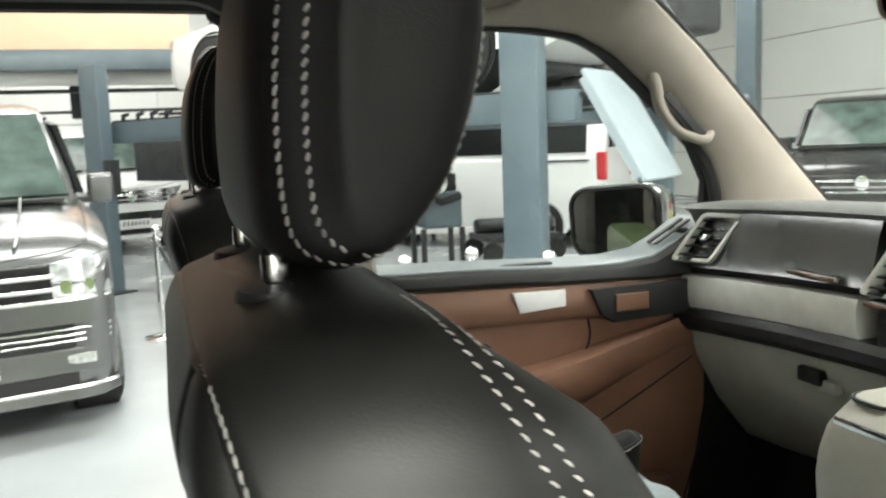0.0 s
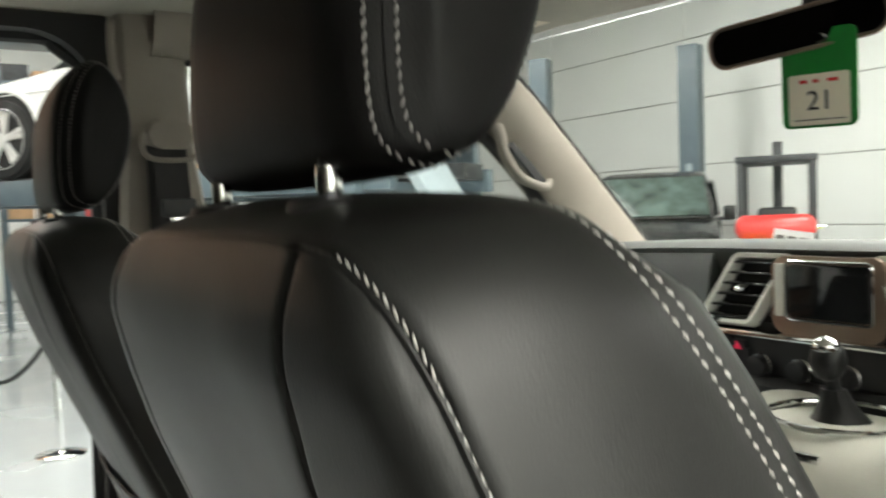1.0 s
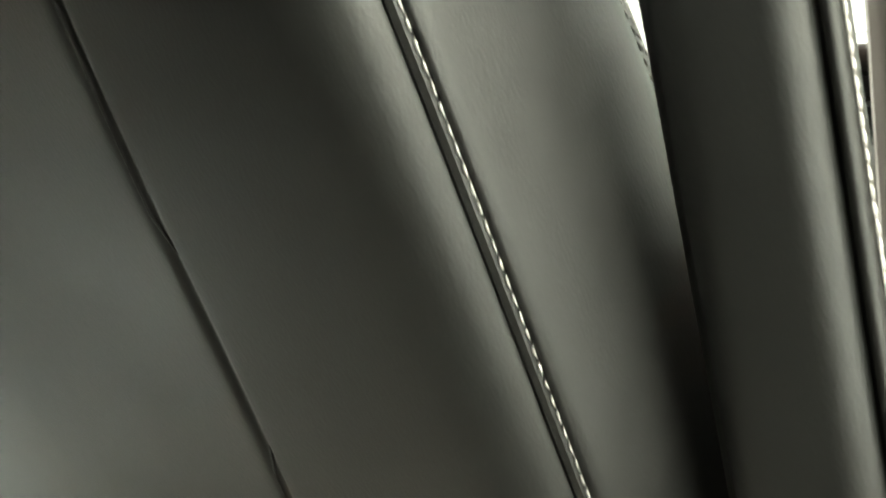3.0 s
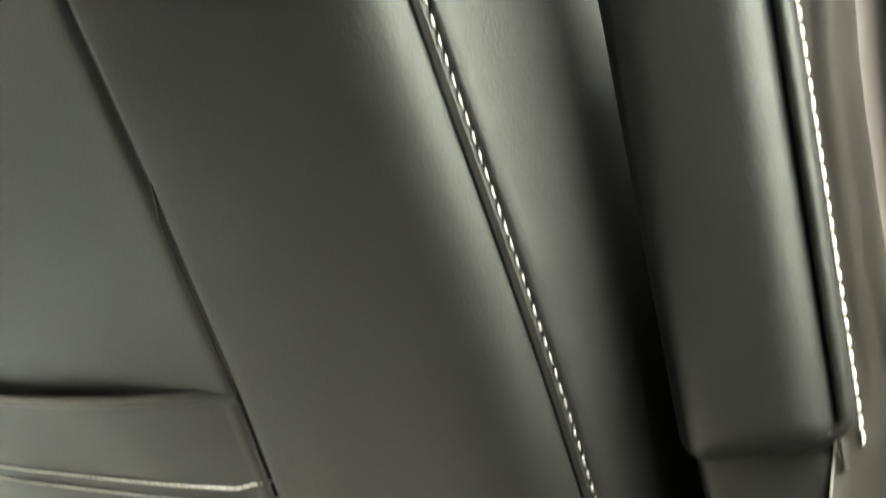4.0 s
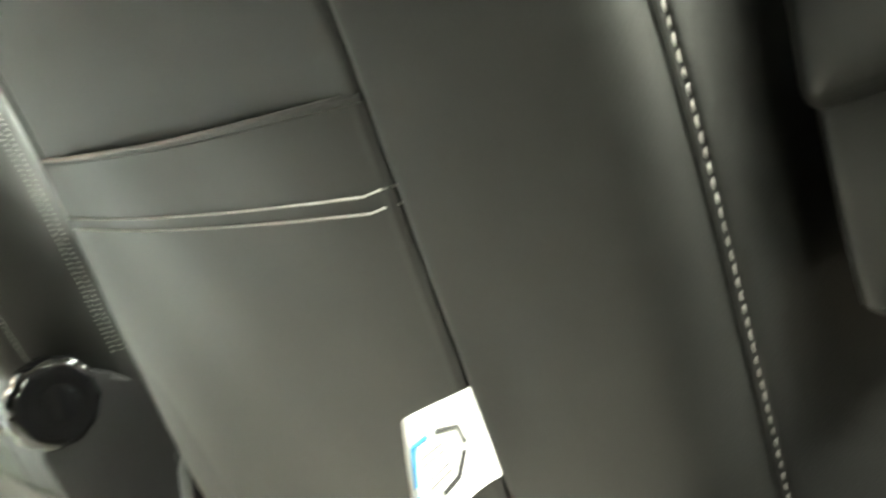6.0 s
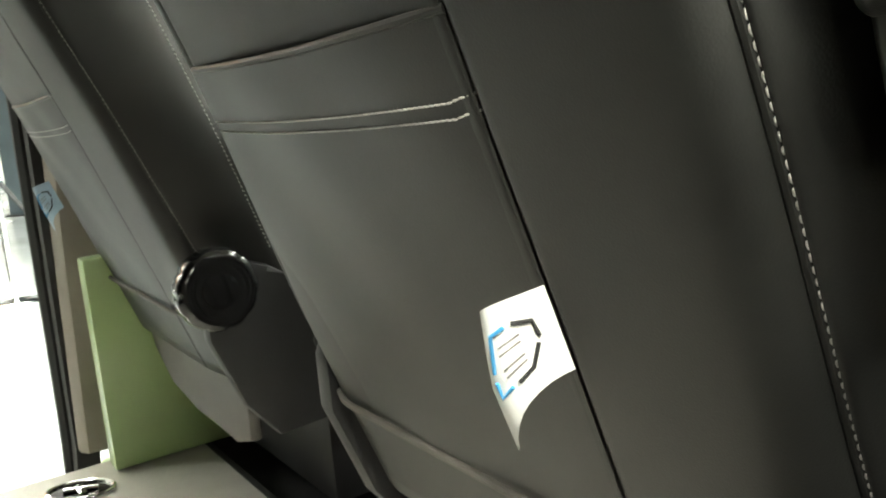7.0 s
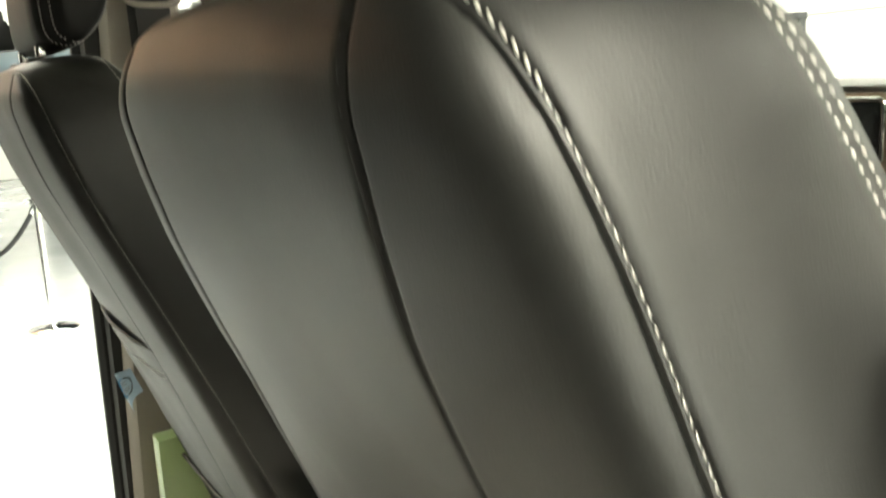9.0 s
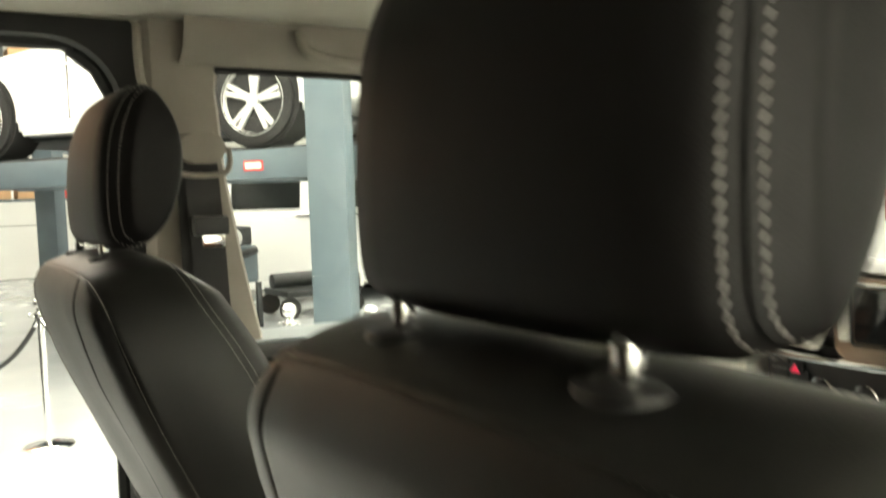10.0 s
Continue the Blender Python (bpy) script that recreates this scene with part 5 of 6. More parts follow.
# steering wheel and its cowl
wheel = thing("steering_wheel", (0.42, 0.78, 1.30), "dark leather steering wheel with a silver trim ring", "steering wheel")
WM = Matrix.Translation((0.49, 0.85, 1.355)) @ pose(0, 0, 0, -38)
bm = bmesh.new()
tube(bm, [(0.185 * math.cos(a), 0, 0.185 * math.sin(a)) for a in [2 * math.pi * k / 48 for k in range(49)]], 0.0165, 12)
bmesh.ops.transform(bm, matrix=WM, verts=bm.verts)
part("rim", bm, WOODRIM, wheel)
bm = bmesh.new()
loft(bm, [[(0.085 * k * math.cos(a), d, 0.07 * k * math.sin(a)) for a in [2 * math.pi * q / 28 for q in range(28)]] for d, k in ((0.05, 1.0), (0.0, 1.0), (-0.018, 0.85), (-0.024, 0.5))])
bmesh.ops.transform(bm, matrix=WM, verts=bm.verts)
part("airbag_hub", bm, BLACK, wheel)
for a in (-8, 188, 270):
    bm = bmesh.new()
    box(bm, (0.07, -0.008, -0.02), (0.18, 0.012, 0.02), 0.008, 2, pose(0, 0, 0, 0, -a, 0))
    bmesh.ops.transform(bm, matrix=WM, verts=bm.verts)
    sp = part("spoke", bm, BLACK, wheel)
    bm = bmesh.new()
    box(bm, (0.09, -0.012, -0.012), (0.155, -0.006, 0.012), 0.004, 2, pose(0, 0, 0, 0, -a, 0))
    bmesh.ops.transform(bm, matrix=WM, verts=bm.verts)
    part("spoke_trim", bm, ALU, sp)
bm = bmesh.new()
loft(bm, [[(0.455 + 0.20 * k * math.cos(a), y, 1.42 + 0.085 * k * math.sin(a)) for a in [2 * math.pi * q / 28 for q in range(28)]] for y, k in ((1.16, 1.0), (1.02, 1.0), (1.0, 0.96), (1.02, 0.9), (1.08, 0.86))])
part("instrument_cowl", bm, BLACK, dash, "black instrument cowl")

# rear view mirror with a job card hung from it
rvm = thing("rear_view_mirror", (0.03, 0.98, 1.80), "black rear view mirror with a pale bronze rim", "rear view mirror")
MX = Matrix.Translation((0.032, 0.955, 1.792)) @ pose(0, 0, 0, 8, -5.5, 16)
out = rounded(-0.128, 0.128, -0.03, 0.03, 0.024, 6)
bm = bmesh.new()
loft(bm, [[(u * k, d, v * k) for u, v in out] for d, k in ((0.0, 0.97), (0.006, 1.0), (0.025, 0.95), (0.045, 0.6))])
bmesh.ops.transform(bm, matrix=MX, verts=bm.verts)
part("mirror_body", bm, BLACK, rvm)
bm = bmesh.new()
tube(bm, [(u, 0.0, v) for u, v in out] + [(out[0][0], 0, out[0][1])], 0.0032, 6)
bmesh.ops.transform(bm, matrix=MX, verts=bm.verts)
part("mirror_rim", bm, BRONZE, rvm)
bm = bmesh.new()
ri = rounded(-0.123, 0.123, -0.026, 0.026, 0.021, 6)
loft(bm, [[(u, -0.001, v) for u, v in ri], [(u, 0.001, v) for u, v in ri]])
bmesh.ops.transform(bm, matrix=MX, verts=bm.verts)
part("mirror_face", bm, mat("dark_mirror", (0.16, 0.13, 0.12), 0.05, 1.0), rvm)
part("mirror_stalk", tubed([(0.03, 0.985, 1.80), (0.03, 1.0, 1.84), (0.03, 1.03, 1.89)], 0.012, 10), BLACK, rvm)
part("sensor_pod", boxed((-0.04, 0.985, 1.86), (0.10, 1.05, 1.915), 0.02, 3), BEIGE, rvm)

card = thing("job_card", (0.06, 0.965, 1.70), "green hanging job card with a cream label numbered 21", "hanger card")
CM = Matrix.Translation((0.060, 0.972, 1.715)) @ pose(0, 0, 0, 4, 1.5, 8)


def on_card(bm):
    bmesh.ops.transform(bm, matrix=CM, verts=bm.verts)
    return bm


part("backing", on_card(plate(rounded(-0.056, 0.056, -0.066, 0.075, 0.012), "y", 0, 0.003)), GREEN, card, "green plastic backing")
part("paper_label", on_card(plate(rounded(-0.045, 0.046, -0.062, 0.012, 0.004), "y", -0.0012, -0.0002)), CREAM, card, "cream paper label")
part("hole_ring", on_card(tubed([(0.012 * math.cos(a), -0.001, 0.062 + 0.006 * math.sin(a)) for a in [2 * math.pi * k / 20 for k in range(21)]], 0.0015, 6)), CHROME, card)
for u, w in ((-0.028, 0.012), (-0.008, 0.009), (0.014, 0.016)):
    part("print_bar", on_card(boxed((u, -0.0018, -0.001), (u + w, -0.001, 0.004))), REDPAINT, card)
part("rule_line", on_card(boxed((-0.038, -0.0018, -0.055), (0.040, -0.001, -0.0535))), INK, card)


def lettering(text, size, m, parent, matrix):
    """Built-in font, turned into a mesh under its thing."""
    cu = bpy.data.curves.new("lettering", "FONT")
    cu.body, cu.size, cu.align_x, cu.align_y, cu.extrude = text, size, "CENTER", "CENTER", 0.0003
    tmp = new("lettering_curve", cu)
    dg = bpy.context.evaluated_depsgraph_get()
    me = bpy.data.meshes.new_from_object(tmp.evaluated_get(dg))
    bpy.data.objects.remove(tmp)
    bm = bmesh.new()
    bm.from_mesh(me)
    bmesh.ops.transform(bm, matrix=matrix, verts=bm.verts)
    return part("number", bm, m, parent, "", False)


lettering("21", 0.040, INK, card, CM @ Matrix.Translation((0.002, -0.0018, -0.028)) @ pose(0, 0, 0, 90))

# windscreen
bm = bmesh.new()
ws = []
for f in (0.0, 0.25, 0.5, 0.75, 1.0):
    row = []
    for i in range(13):
        u = -1 + 2 * i / 12
        hw = 0.745 + 0.03 * f
        y = 0.985 + 0.50 * f + 0.06 * (1 - u * u)
        z = 1.905 - 0.50 * f
        row.append((u * hw, y, z))
    ws.append(row)
ring_of = [r + [(x, y + 0.003, z + 0.003) for x, y, z in reversed(r)] for r in ws]
loft(bm, ring_of)
scr_ob = part("windscreen", bm, PANE, van_in, "clear windscreen")
scr_ob.visible_shadow = False
sticker = part("screen_sticker", plate([(-0.34, 1.485), (-0.245, 1.475), (-0.25, 1.44), (-0.35, 1.452)], "y", 1.40, 1.4015), PAPER, van_in, "white sticker on the windscreen")
for k in range(3):
    part("sticker_bar", plate([(-0.335 + 0.028 * k, 1.472 - 0.003 * k), (-0.315 + 0.028 * k, 1.470 - 0.003 * k), (-0.318 + 0.028 * k, 1.460 - 0.003 * k), (-0.338 + 0.028 * k, 1.462 - 0.003 * k)], "y", 1.3975, 1.3995), THREAD_GREY, sticker)


# ---- vehicles in the hall ----
def wheel_parts(ob, x, y, z, s, r=0.33, w=0.22, rim=RIM):
    """One road wheel: tyre, and rim with spokes under it; s is the outer side."""
    prof = [(0.0, 0.72), (0.0, 0.76), (0.012, 0.79), (0.02, 0.94), (0.05, 0.985), (0.5, 1.0), (0.95, 0.985), (1.0, 0.9), (1.0, 0.72)]
    bm = bmesh.new()
    n = 36
    rings = []
    for k in range(n):
        a = 2 * math.pi * k / n
        rings.append([(x + s * (w / 2 - w * u), y + r * q * math.cos(a), z + r * q * math.sin(a)) for u, q in prof])
    loft(bm, rings + [rings[0]], closed=False)
    tyre = part("tyre", bm, RUBBER, ob)
    bm = bmesh.new()
    for k in range(5):
        a = 2 * math.pi * (k + 0.3) / 5
        for da in (-0.13, 0.13):
            c, q = math.cos(a + da), math.sin(a + da)
            box(bm, (-0.014, 0.03, -0.018), (0.02, r * 0.75, 0.021), 0.006, 1, Matrix.Translation((x + s * (w / 2 - 0.03), y, z)) @ pose(0, 0, 0, math.degrees(a + da)))
    cyl(bm, (x + s * (w / 2 - 0.05), y, z), (x + s * (w / 2 - 0.005), y, z), 0.05, 20)
    m = 32
    rr = []
    for k in range(m + 1):
        a = 2 * math.pi * k / m
        rr.append([(x + s * d, y + q * math.cos(a), z + q * math.sin(a)) for d, q in ((w / 2 - 0.09, r * 0.70), (w / 2 - 0.012, r * 0.72), (w / 2 + 0.002, r * 0.765), (w / 2 - 0.004, r * 0.785))])
    loft(bm, rr, closed=False)
    part("rim", bm, rim, tyre, "alloy wheel rim")
    part("brake_disc", cylinder((x - s * 0.02, y, z), (x + s * 0.01, y, z), r * 0.55, 28), STEEL_DARK, tyre)


def body_loft(stations):
    """Stations (y, half width, bottom z, shoulder z, top z, top half width)."""
    bm = bmesh.new()
    rows = []
    for y, w, zb, zs, zt, wt in stations:
        half = [(0, zb), (w * 0.8, zb), (w * 0.965, zb + 0.05), (w, zb + 0.14), (w * 1.0, (zb + zs) * 0.52), (w * 0.99, zs), (wt + (w - wt) * 0.45, zs + (zt - zs) * 0.55), (wt, zt - 0.02 if zt - zs > 0.05 else zt), (wt * 0.85, zt), (0, zt + 0.012)]
        rows.append([(x, y, z) for x, z in half] + [(-x, y, z) for x, z in reversed(half[1:-1])])
    loft(bm, rows)
    return bm


def van(label, paint, at, heading, rear=False, shiny=True):
    """A panel van, nose along +y of its own frame."""
    ob = thing("van", (0, 0, 0), label, "van", "vans in the hall")
    lower = body_loft([(2.44, 0.74, 0.30, 0.56, 0.60, 0.70), (2.40, 0.83, 0.25, 0.80, 0.86, 0.74), (2.32, 0.89, 0.23, 0.90, 0.965, 0.76), (2.15, 0.925, 0.22, 0.97, 1.035, 0.78), (1.85, 0.945, 0.22, 1.04, 1.12, 0.78), (1.55, 0.95, 0.22, 1.10, 1.19, 0.80),
                       (1.0, 0.952, 0.22, 1.14, 1.22, 0.88), (-1.0, 0.952, 0.22, 1.14, 1.22, 0.90), (-2.3, 0.945, 0.24, 1.14, 1.22, 0.90), (-2.42, 0.92, 0.28, 1.14, 1.22, 0.88)])
    body = part("body", lower, paint, ob)
    upper = bmesh.new()
    rows = []
    for y, wb, zb, wt, zt in ((1.58, 0.83, 1.16, 0.80, 1.20), (1.25, 0.88, 1.18, 0.77, 1.50), (0.92, 0.905, 1.18, 0.745, 1.78), (0.78, 0.91, 1.18, 0.74, 1.87), (0.5, 0.915, 1.18, 0.74, 1.925), (0.0, 0.92, 1.18, 0.745, 1.955), (-1.6, 0.92, 1.18, 0.745, 1.955), (-2.2, 0.915, 1.18, 0.735, 1.93), (-2.36, 0.91, 1.18, 0.72, 1.86), (-2.42, 0.90, 1.18, 0.70, 1.78)):
        rows.append([(-wb, y, zb), (-(wb * 0.55 + wt * 0.45), y, zb + (zt - zb) * 0.6), (-wt, y, zt - 0.03), (-wt * 0.88, y, zt), (0, y, zt + 0.02), (wt * 0.88, y, zt), (wt, y, zt - 0.03), (wb * 0.55 + wt * 0.45, y, zb + (zt - zb) * 0.6), (wb, y, zb)])
    loft(upper, rows)
    part("cabin", upper, paint, ob)
    # windscreen, lying just off the sloping front
    bm = bmesh.new()
    ws = []
    for f in (0.0, 0.5, 1.0):
        y, z, w = 1.56 - 0.72 * f, 1.215 + 0.60 * f, 0.785 - 0.075 * f
        ws.append([(u * w, y + 0.02 + 0.03 * (1 - u * u), z + 0.02) for u in (-1, -0.75, -0.4, 0, 0.4, 0.75, 1)])
    loft(bm, [r + [(x, y - 0.02, z - 0.02) for x, y, z in reversed(r)] for r in ws])
    part("windscreen", bm, CARGLASS, ob, "dark windscreen with pale reflections mottled into its colour")
    part("cowl_panel", boxed((-0.76, 1.54, 1.195), (0.76, 1.66, 1.215), 0.008), BLACK, ob)
    for s in (-1, 1):
        w = part("wiper", tubed([(s * 0.1 - 0.25, 1.62, 1.225), (s * 0.1 + 0.1, 1.56, 1.25), (s * 0.1 + 0.33, 1.585, 1.235)], 0.008, 6), BLACK, ob)
        pane = [(1.25, 1.22), (0.78, 1.75), (0.30, 1.80), (0.28, 1.22)]
        bm = bmesh.new()
        rows = []
        for y, z in pane:
            k = (z - 1.18) / 0.75
            x = 0.92 - 0.11 * k
            rows.append([(s * (x + 0.012), y, z), (s * (x - 0.03), y, z)])
        loft(bm, [[r[0] for r in rows], [r[1] for r in rows]])
        part("side_window", bm, DARKGLASS, ob, "dark side window")
        for y0, y1 in (((0.1, -0.95), (-1.1, -2.15)) if rear else ()):
            bm = bmesh.new()
            ps = [(y0, 1.24), (y0, 1.75), (y1, 1.75), (y1, 1.24)]
            loft(bm, [[(s * (0.92 - 0.11 * (z - 1.18) / 0.75 + 0.012), y, z) for y, z in ps], [(s * (0.89 - 0.11 * (z - 1.18) / 0.75), y, z) for y, z in ps]])
            part("side_window", bm, DARKGLASS, ob, "dark side window")
        mm = part("door_mirror", boxed((min(s * 0.97, s * 1.14), 1.02, 1.14), (max(s * 0.97, s * 1.14), 1.14, 1.36), 0.045, 4), paint, ob)
        part("mirror_foot", boxed((min(s * 0.88, s * 1.0), 1.05, 1.14), (max(s * 0.88, s * 1.0), 1.12, 1.19), 0.01), BLACK, mm)
        for y in (1.62, -1.45):
            bm = bmesh.new()
            ar = []
            for k in range(17):
                a = math.pi * (-0.08 + 1.16 * k / 16)
                ar.append([(s * d, y + q * math.cos(a), 0.33 + q * math.sin(a)) for d, q in ((0.90, 0.37), (0.958, 0.37), (0.966, 0.39), (0.958, 0.42), (0.90, 0.42))])
            loft(bm, ar)
            part("wheel_arch", bm, paint, ob)
            part("arch_liner", cylinder((s * 0.70, y, 0.34), (s * 0.9545, y, 0.34), 0.372, 32), RUBBER, ob)
            wheel_parts(ob, s * 0.875, y, 0.33, s)
        part("tail_light", boxed((min(s * 0.80, s * 0.94), -2.44, 0.86), (max(s * 0.80, s * 0.94), -2.30, 1.24), 0.02, 3), RED, ob, "red tail light")
        part("sill_trim", boxed((min(s * 0.9, s * 0.965), -1.0, 0.20), (max(s * 0.9, s * 0.965), 1.2, 0.30), 0.02), BLACKBAND if not rear else paint, ob)
        part("door_gap", boxed((min(s * 0.945, s * 0.956), 0.20, 0.32), (max(s * 0.945, s * 0.956), 0.21, 1.2)), RUBBER, ob)
        part("slide_rail", boxed((min(s * 0.94, s * 0.962), -2.2, 1.115), (max(s * 0.94, s * 0.962), -0.9, 1.14), 0.005), STEEL_DARK, ob)
    # grille, bumper and intakes follow the rounded nose
    def nose(x0, x1, za, zb, out, lean=0.0, depth=0.10, taper=0.0):
        bm = bmesh.new()
        rows = []
        for i in range(15):
            x = x0 + (x1 - x0) * i / 14
            y = float(np.interp(abs(x), [0, 0.5, 0.70, 0.78, 0.84, 0.88, 0.91], [2.452, 2.446, 2.432, 2.41, 2.375, 2.33, 2.24])) + out
            dz = taper * abs(x)
            rows.append([(x, y, za), (x, y - 0.006, za - 0.006), (x, y - depth, za - 0.006), (x, y - depth, zb + dz), (x, y - lean - 0.008, zb + dz), (x, y - lean, zb + dz - 0.006)])
        loft(bm, rows)
        return bm
    part("grille", nose(-0.56, 0.56, 0.735, 0.895, 0.012, 0.035), GLOSSBLACK, ob, "black grille")
    for z, o in ((0.775, 0.010), (0.835, -0.002)):
        part("grille_bar", nose(-0.57, 0.57, z, z + 0.013, o + 0.012, 0.004, 0.03), CHROME, ob, "chrome grille bar")
    part("badge", cylinder((0, 2.42, 0.82), (0, 2.47, 0.815), 0.075, 32, None, 0.006), CHROME, ob, "round chrome badge")
    part("bumper", nose(-0.905, 0.905, 0.615, 0.728, 0.020, 0.012), paint, ob)
    part("bumper_trim", nose(-0.88, 0.88, 0.722, 0.736, 0.022, 0.004, 0.05), CHROME, ob, "chrome strip")
    part("intake", nose(-0.87, 0.87, 0.50, 0.61, 0.008, 0.0), GLOSSBLACK, ob, "black air intake")
    for z in (0.528, 0.557, 0.586):
        part("intake_bar", nose(-0.86, 0.86, z, z + 0.008, 0.016, 0.002, 0.03), CHROME if shiny else BLACKBAND, ob)
    part("lower_bumper", nose(-0.905, 0.905, 0.385, 0.495, 0.024, 0.010), paint, ob)
    part("lower_intake", nose(-0.86, 0.86, 0.315, 0.38, 0.008, 0.0), RUBBER, ob)
    part("splitter", nose(-0.90, 0.90, 0.255, 0.31, 0.030, 0.006), paint, ob)
    part("splitter_trim", nose(-0.88, 0.88, 0.306, 0.318, 0.034, 0.003, 0.05), CHROME, ob)
    plate_p = part("number_plate", boxed((-0.26, 2.45, 0.40), (0.26, 2.487, 0.51), 0.003), PAPER, ob, "white number plate")
    for k in range(7):
        part("plate_bar", boxed((-0.22 + 0.063 * k, 2.4855, 0.425), (-0.185 + 0.063 * k, 2.4885, 0.485)), THREAD_GREY, plate_p)
    for s in (-1, 1):
        head = part("headlight", nose(s * 0.55, s * 0.90, 0.742, 0.84, 0.010, 0.045, 0.12, 0.10), HEADLAMP, ob, "clear headlight")
        part("eyebrow", nose(s * 0.56, s * 0.89, 0.80, 0.812, 0.004, 0.006, 0.05), GLOSSBLACK, head)
        for q in (0.63, 0.75):
            part("lens", cylinder((s * q, 2.37, 0.785), (s * q, 2.452 - 0.03 * (q > 0.7), 0.785), 0.032, 20), CHROME, head)
        part("fog_light", boxed((min(s * 0.60, s * 0.76), 2.38, 0.415), (max(s * 0.60, s * 0.76), 2.458, 0.465), 0.012), LAMPGLASS, ob)
    part("bonnet_gap", tubed(curve_pts([(-0.84, 1.60, 1.195), (-0.80, 2.1, 1.06), (-0.70, 2.33, 0.965), (0, 2.41, 0.915), (0.70, 2.33, 0.965), (0.80, 2.1, 1.06), (0.84, 1.60, 1.195)], 40), 0.004, 6), RUBBER, ob)
    for s in (-1, 1):
        part("bonnet_crease", tubed(curve_pts([(s * 0.5, 1.62, 1.222), (s * 0.46, 2.0, 1.10), (s * 0.40, 2.33, 0.985)], 20), 0.012, 8), paint, ob)
    part("rear_window", boxed((-0.66, -2.435, 1.30), (0.66, -2.36, 1.74), 0.02), DARKGLASS, ob)
    part("rear_bumper", boxed((-0.86, -2.50, 0.32), (0.86, -2.36, 0.56), 0.04, 3), paint, ob)
    # the nose stands tall: lift the bonnet and screen line, leave the wheels round
    for piece in ob.children_recursive:
        if not piece.name.split(".")[0] in ("wheel", "tyre", "rim", "hub", "spoke", "arch_liner", "wheel_arch", "disc", "hub_cap"):
            for v in piece.data.vertices:
                v.co.z = float(np.interp(v.co.z, [0, 0.255, 0.90, 1.22, 1.96], [0, 0.255, 1.03, 1.36, 2.03]))
    ob.matrix_basis = pose(at[0], at[1], at[2] if len(at) > 2 else 0, 0, 0, heading)
    return ob


def car(label, at, heading, wheels=RIM):
    """A white saloon, nose along +y of its own frame."""
    ob = thing("car", (0, 0, 0), label, "car", "cars on lifts")
    low = body_loft([(2.2, 0.62, 0.34, 0.52, 0.56, 0.58), (2.14, 0.76, 0.24, 0.64, 0.70, 0.66), (1.95, 0.86, 0.20, 0.72, 0.80, 0.68), (1.4, 0.90, 0.18, 0.78, 0.88, 0.70), (0.85, 0.905, 0.18, 0.84, 0.94, 0.74), (-0.8, 0.905, 0.18, 0.88, 0.96, 0.78), (-1.6, 0.89, 0.20, 0.90, 0.99, 0.72), (-2.0, 0.85, 0.24, 0.90, 0.99, 0.66), (-2.2, 0.74, 0.34, 0.84, 0.94, 0.60)])
    part("body", low, WHITEPAINT, ob)
    bm = bmesh.new()
    rows = []
    for y, wb, zb, wt, zt in ((0.95, 0.72, 0.92, 0.70, 0.95), (0.45, 0.76, 0.94, 0.62, 1.25), (0.15, 0.78, 0.95, 0.58, 1.37), (-0.4, 0.78, 0.95, 0.57, 1.41), (-0.9, 0.78, 0.96, 0.56, 1.36), (-1.5, 0.74, 0.97, 0.56, 1.12), (-1.75, 0.70, 0.97, 0.60, 1.0)):
        rows.append([(-wb, y, zb), (-wt, y, zt - 0.03), (-wt * 0.8, y, zt), (wt * 0.8, y, zt), (wt, y, zt - 0.03), (wb, y, zb)])
    loft(bm, rows)
    part("cabin", bm, DARKGLASS, ob)
    part("roof", plate(rounded(-0.54, 0.54, -0.95, 0.15, 0.1), "z", 1.385, 1.425, 0.015), WHITEPAINT, ob)
    for s in (-1, 1):
        for y in (1.32, -1.30):
            part("arch_liner", cylinder((s * 0.62, y, 0.36), (s * 0.9065, y, 0.36), 0.375, 32), RUBBER, ob)
            wheel_parts(ob, s * 0.845, y, 0.335, s, 0.335, 0.21, wheels)
            bm = bmesh.new()
            ar = []
            for k in range(17):
                a = math.pi * (-0.05 + 1.1 * k / 16)
                ar.append([(s * d, y + q * math.cos(a), 0.36 + q * math.sin(a)) for d, q in ((0.86, 0.372), (0.912, 0.372), (0.918, 0.39), (0.905, 0.43), (0.86, 0.43))])
            loft(bm, ar)
            part("wheel_arch", bm, WHITEPAINT, ob)
        part("headlight", boxed((min(s * 0.50, s * 0.80), 1.92, 0.60), (max(s * 0.50, s * 0.80), 2.12, 0.74), 0.04, 3), LAMPGLASS, ob)
        part("tail_light", boxed((min(s * 0.52, s * 0.80), -2.16, 0.74), (max(s * 0.52, s * 0.80), -2.0, 0.90), 0.03, 3), RED, ob)
        part("sill", boxed((min(s * 0.86, s * 0.915), -0.85, 0.18), (max(s * 0.86, s * 0.915), 0.9, 0.28), 0.02), WHITEPAINT, ob)
        part("door_line", boxed((min(s * 0.9, s * 0.909), 0.4, 0.3), (max(s * 0.9, s * 0.909), 0.407, 0.86)), RUBBER, ob)
        part("side_crease", tubed(curve_pts([(s * 0.895, 1.5, 0.70), (s * 0.905, 0, 0.74), (s * 0.89, -1.6, 0.78)], 20), 0.012, 8), WHITEPAINT, ob)
    part("underbody", boxed((-0.7, -1.9, 0.15), (0.7, 1.9, 0.22), 0.02), STEEL_DARK, ob)
    part("exhaust_pipe", tubed([(0.2, 1.0, 0.16), (0.2, -0.6, 0.16), (0.32, -1.9, 0.22)], 0.045, 10), STEEL_DARK, ob)
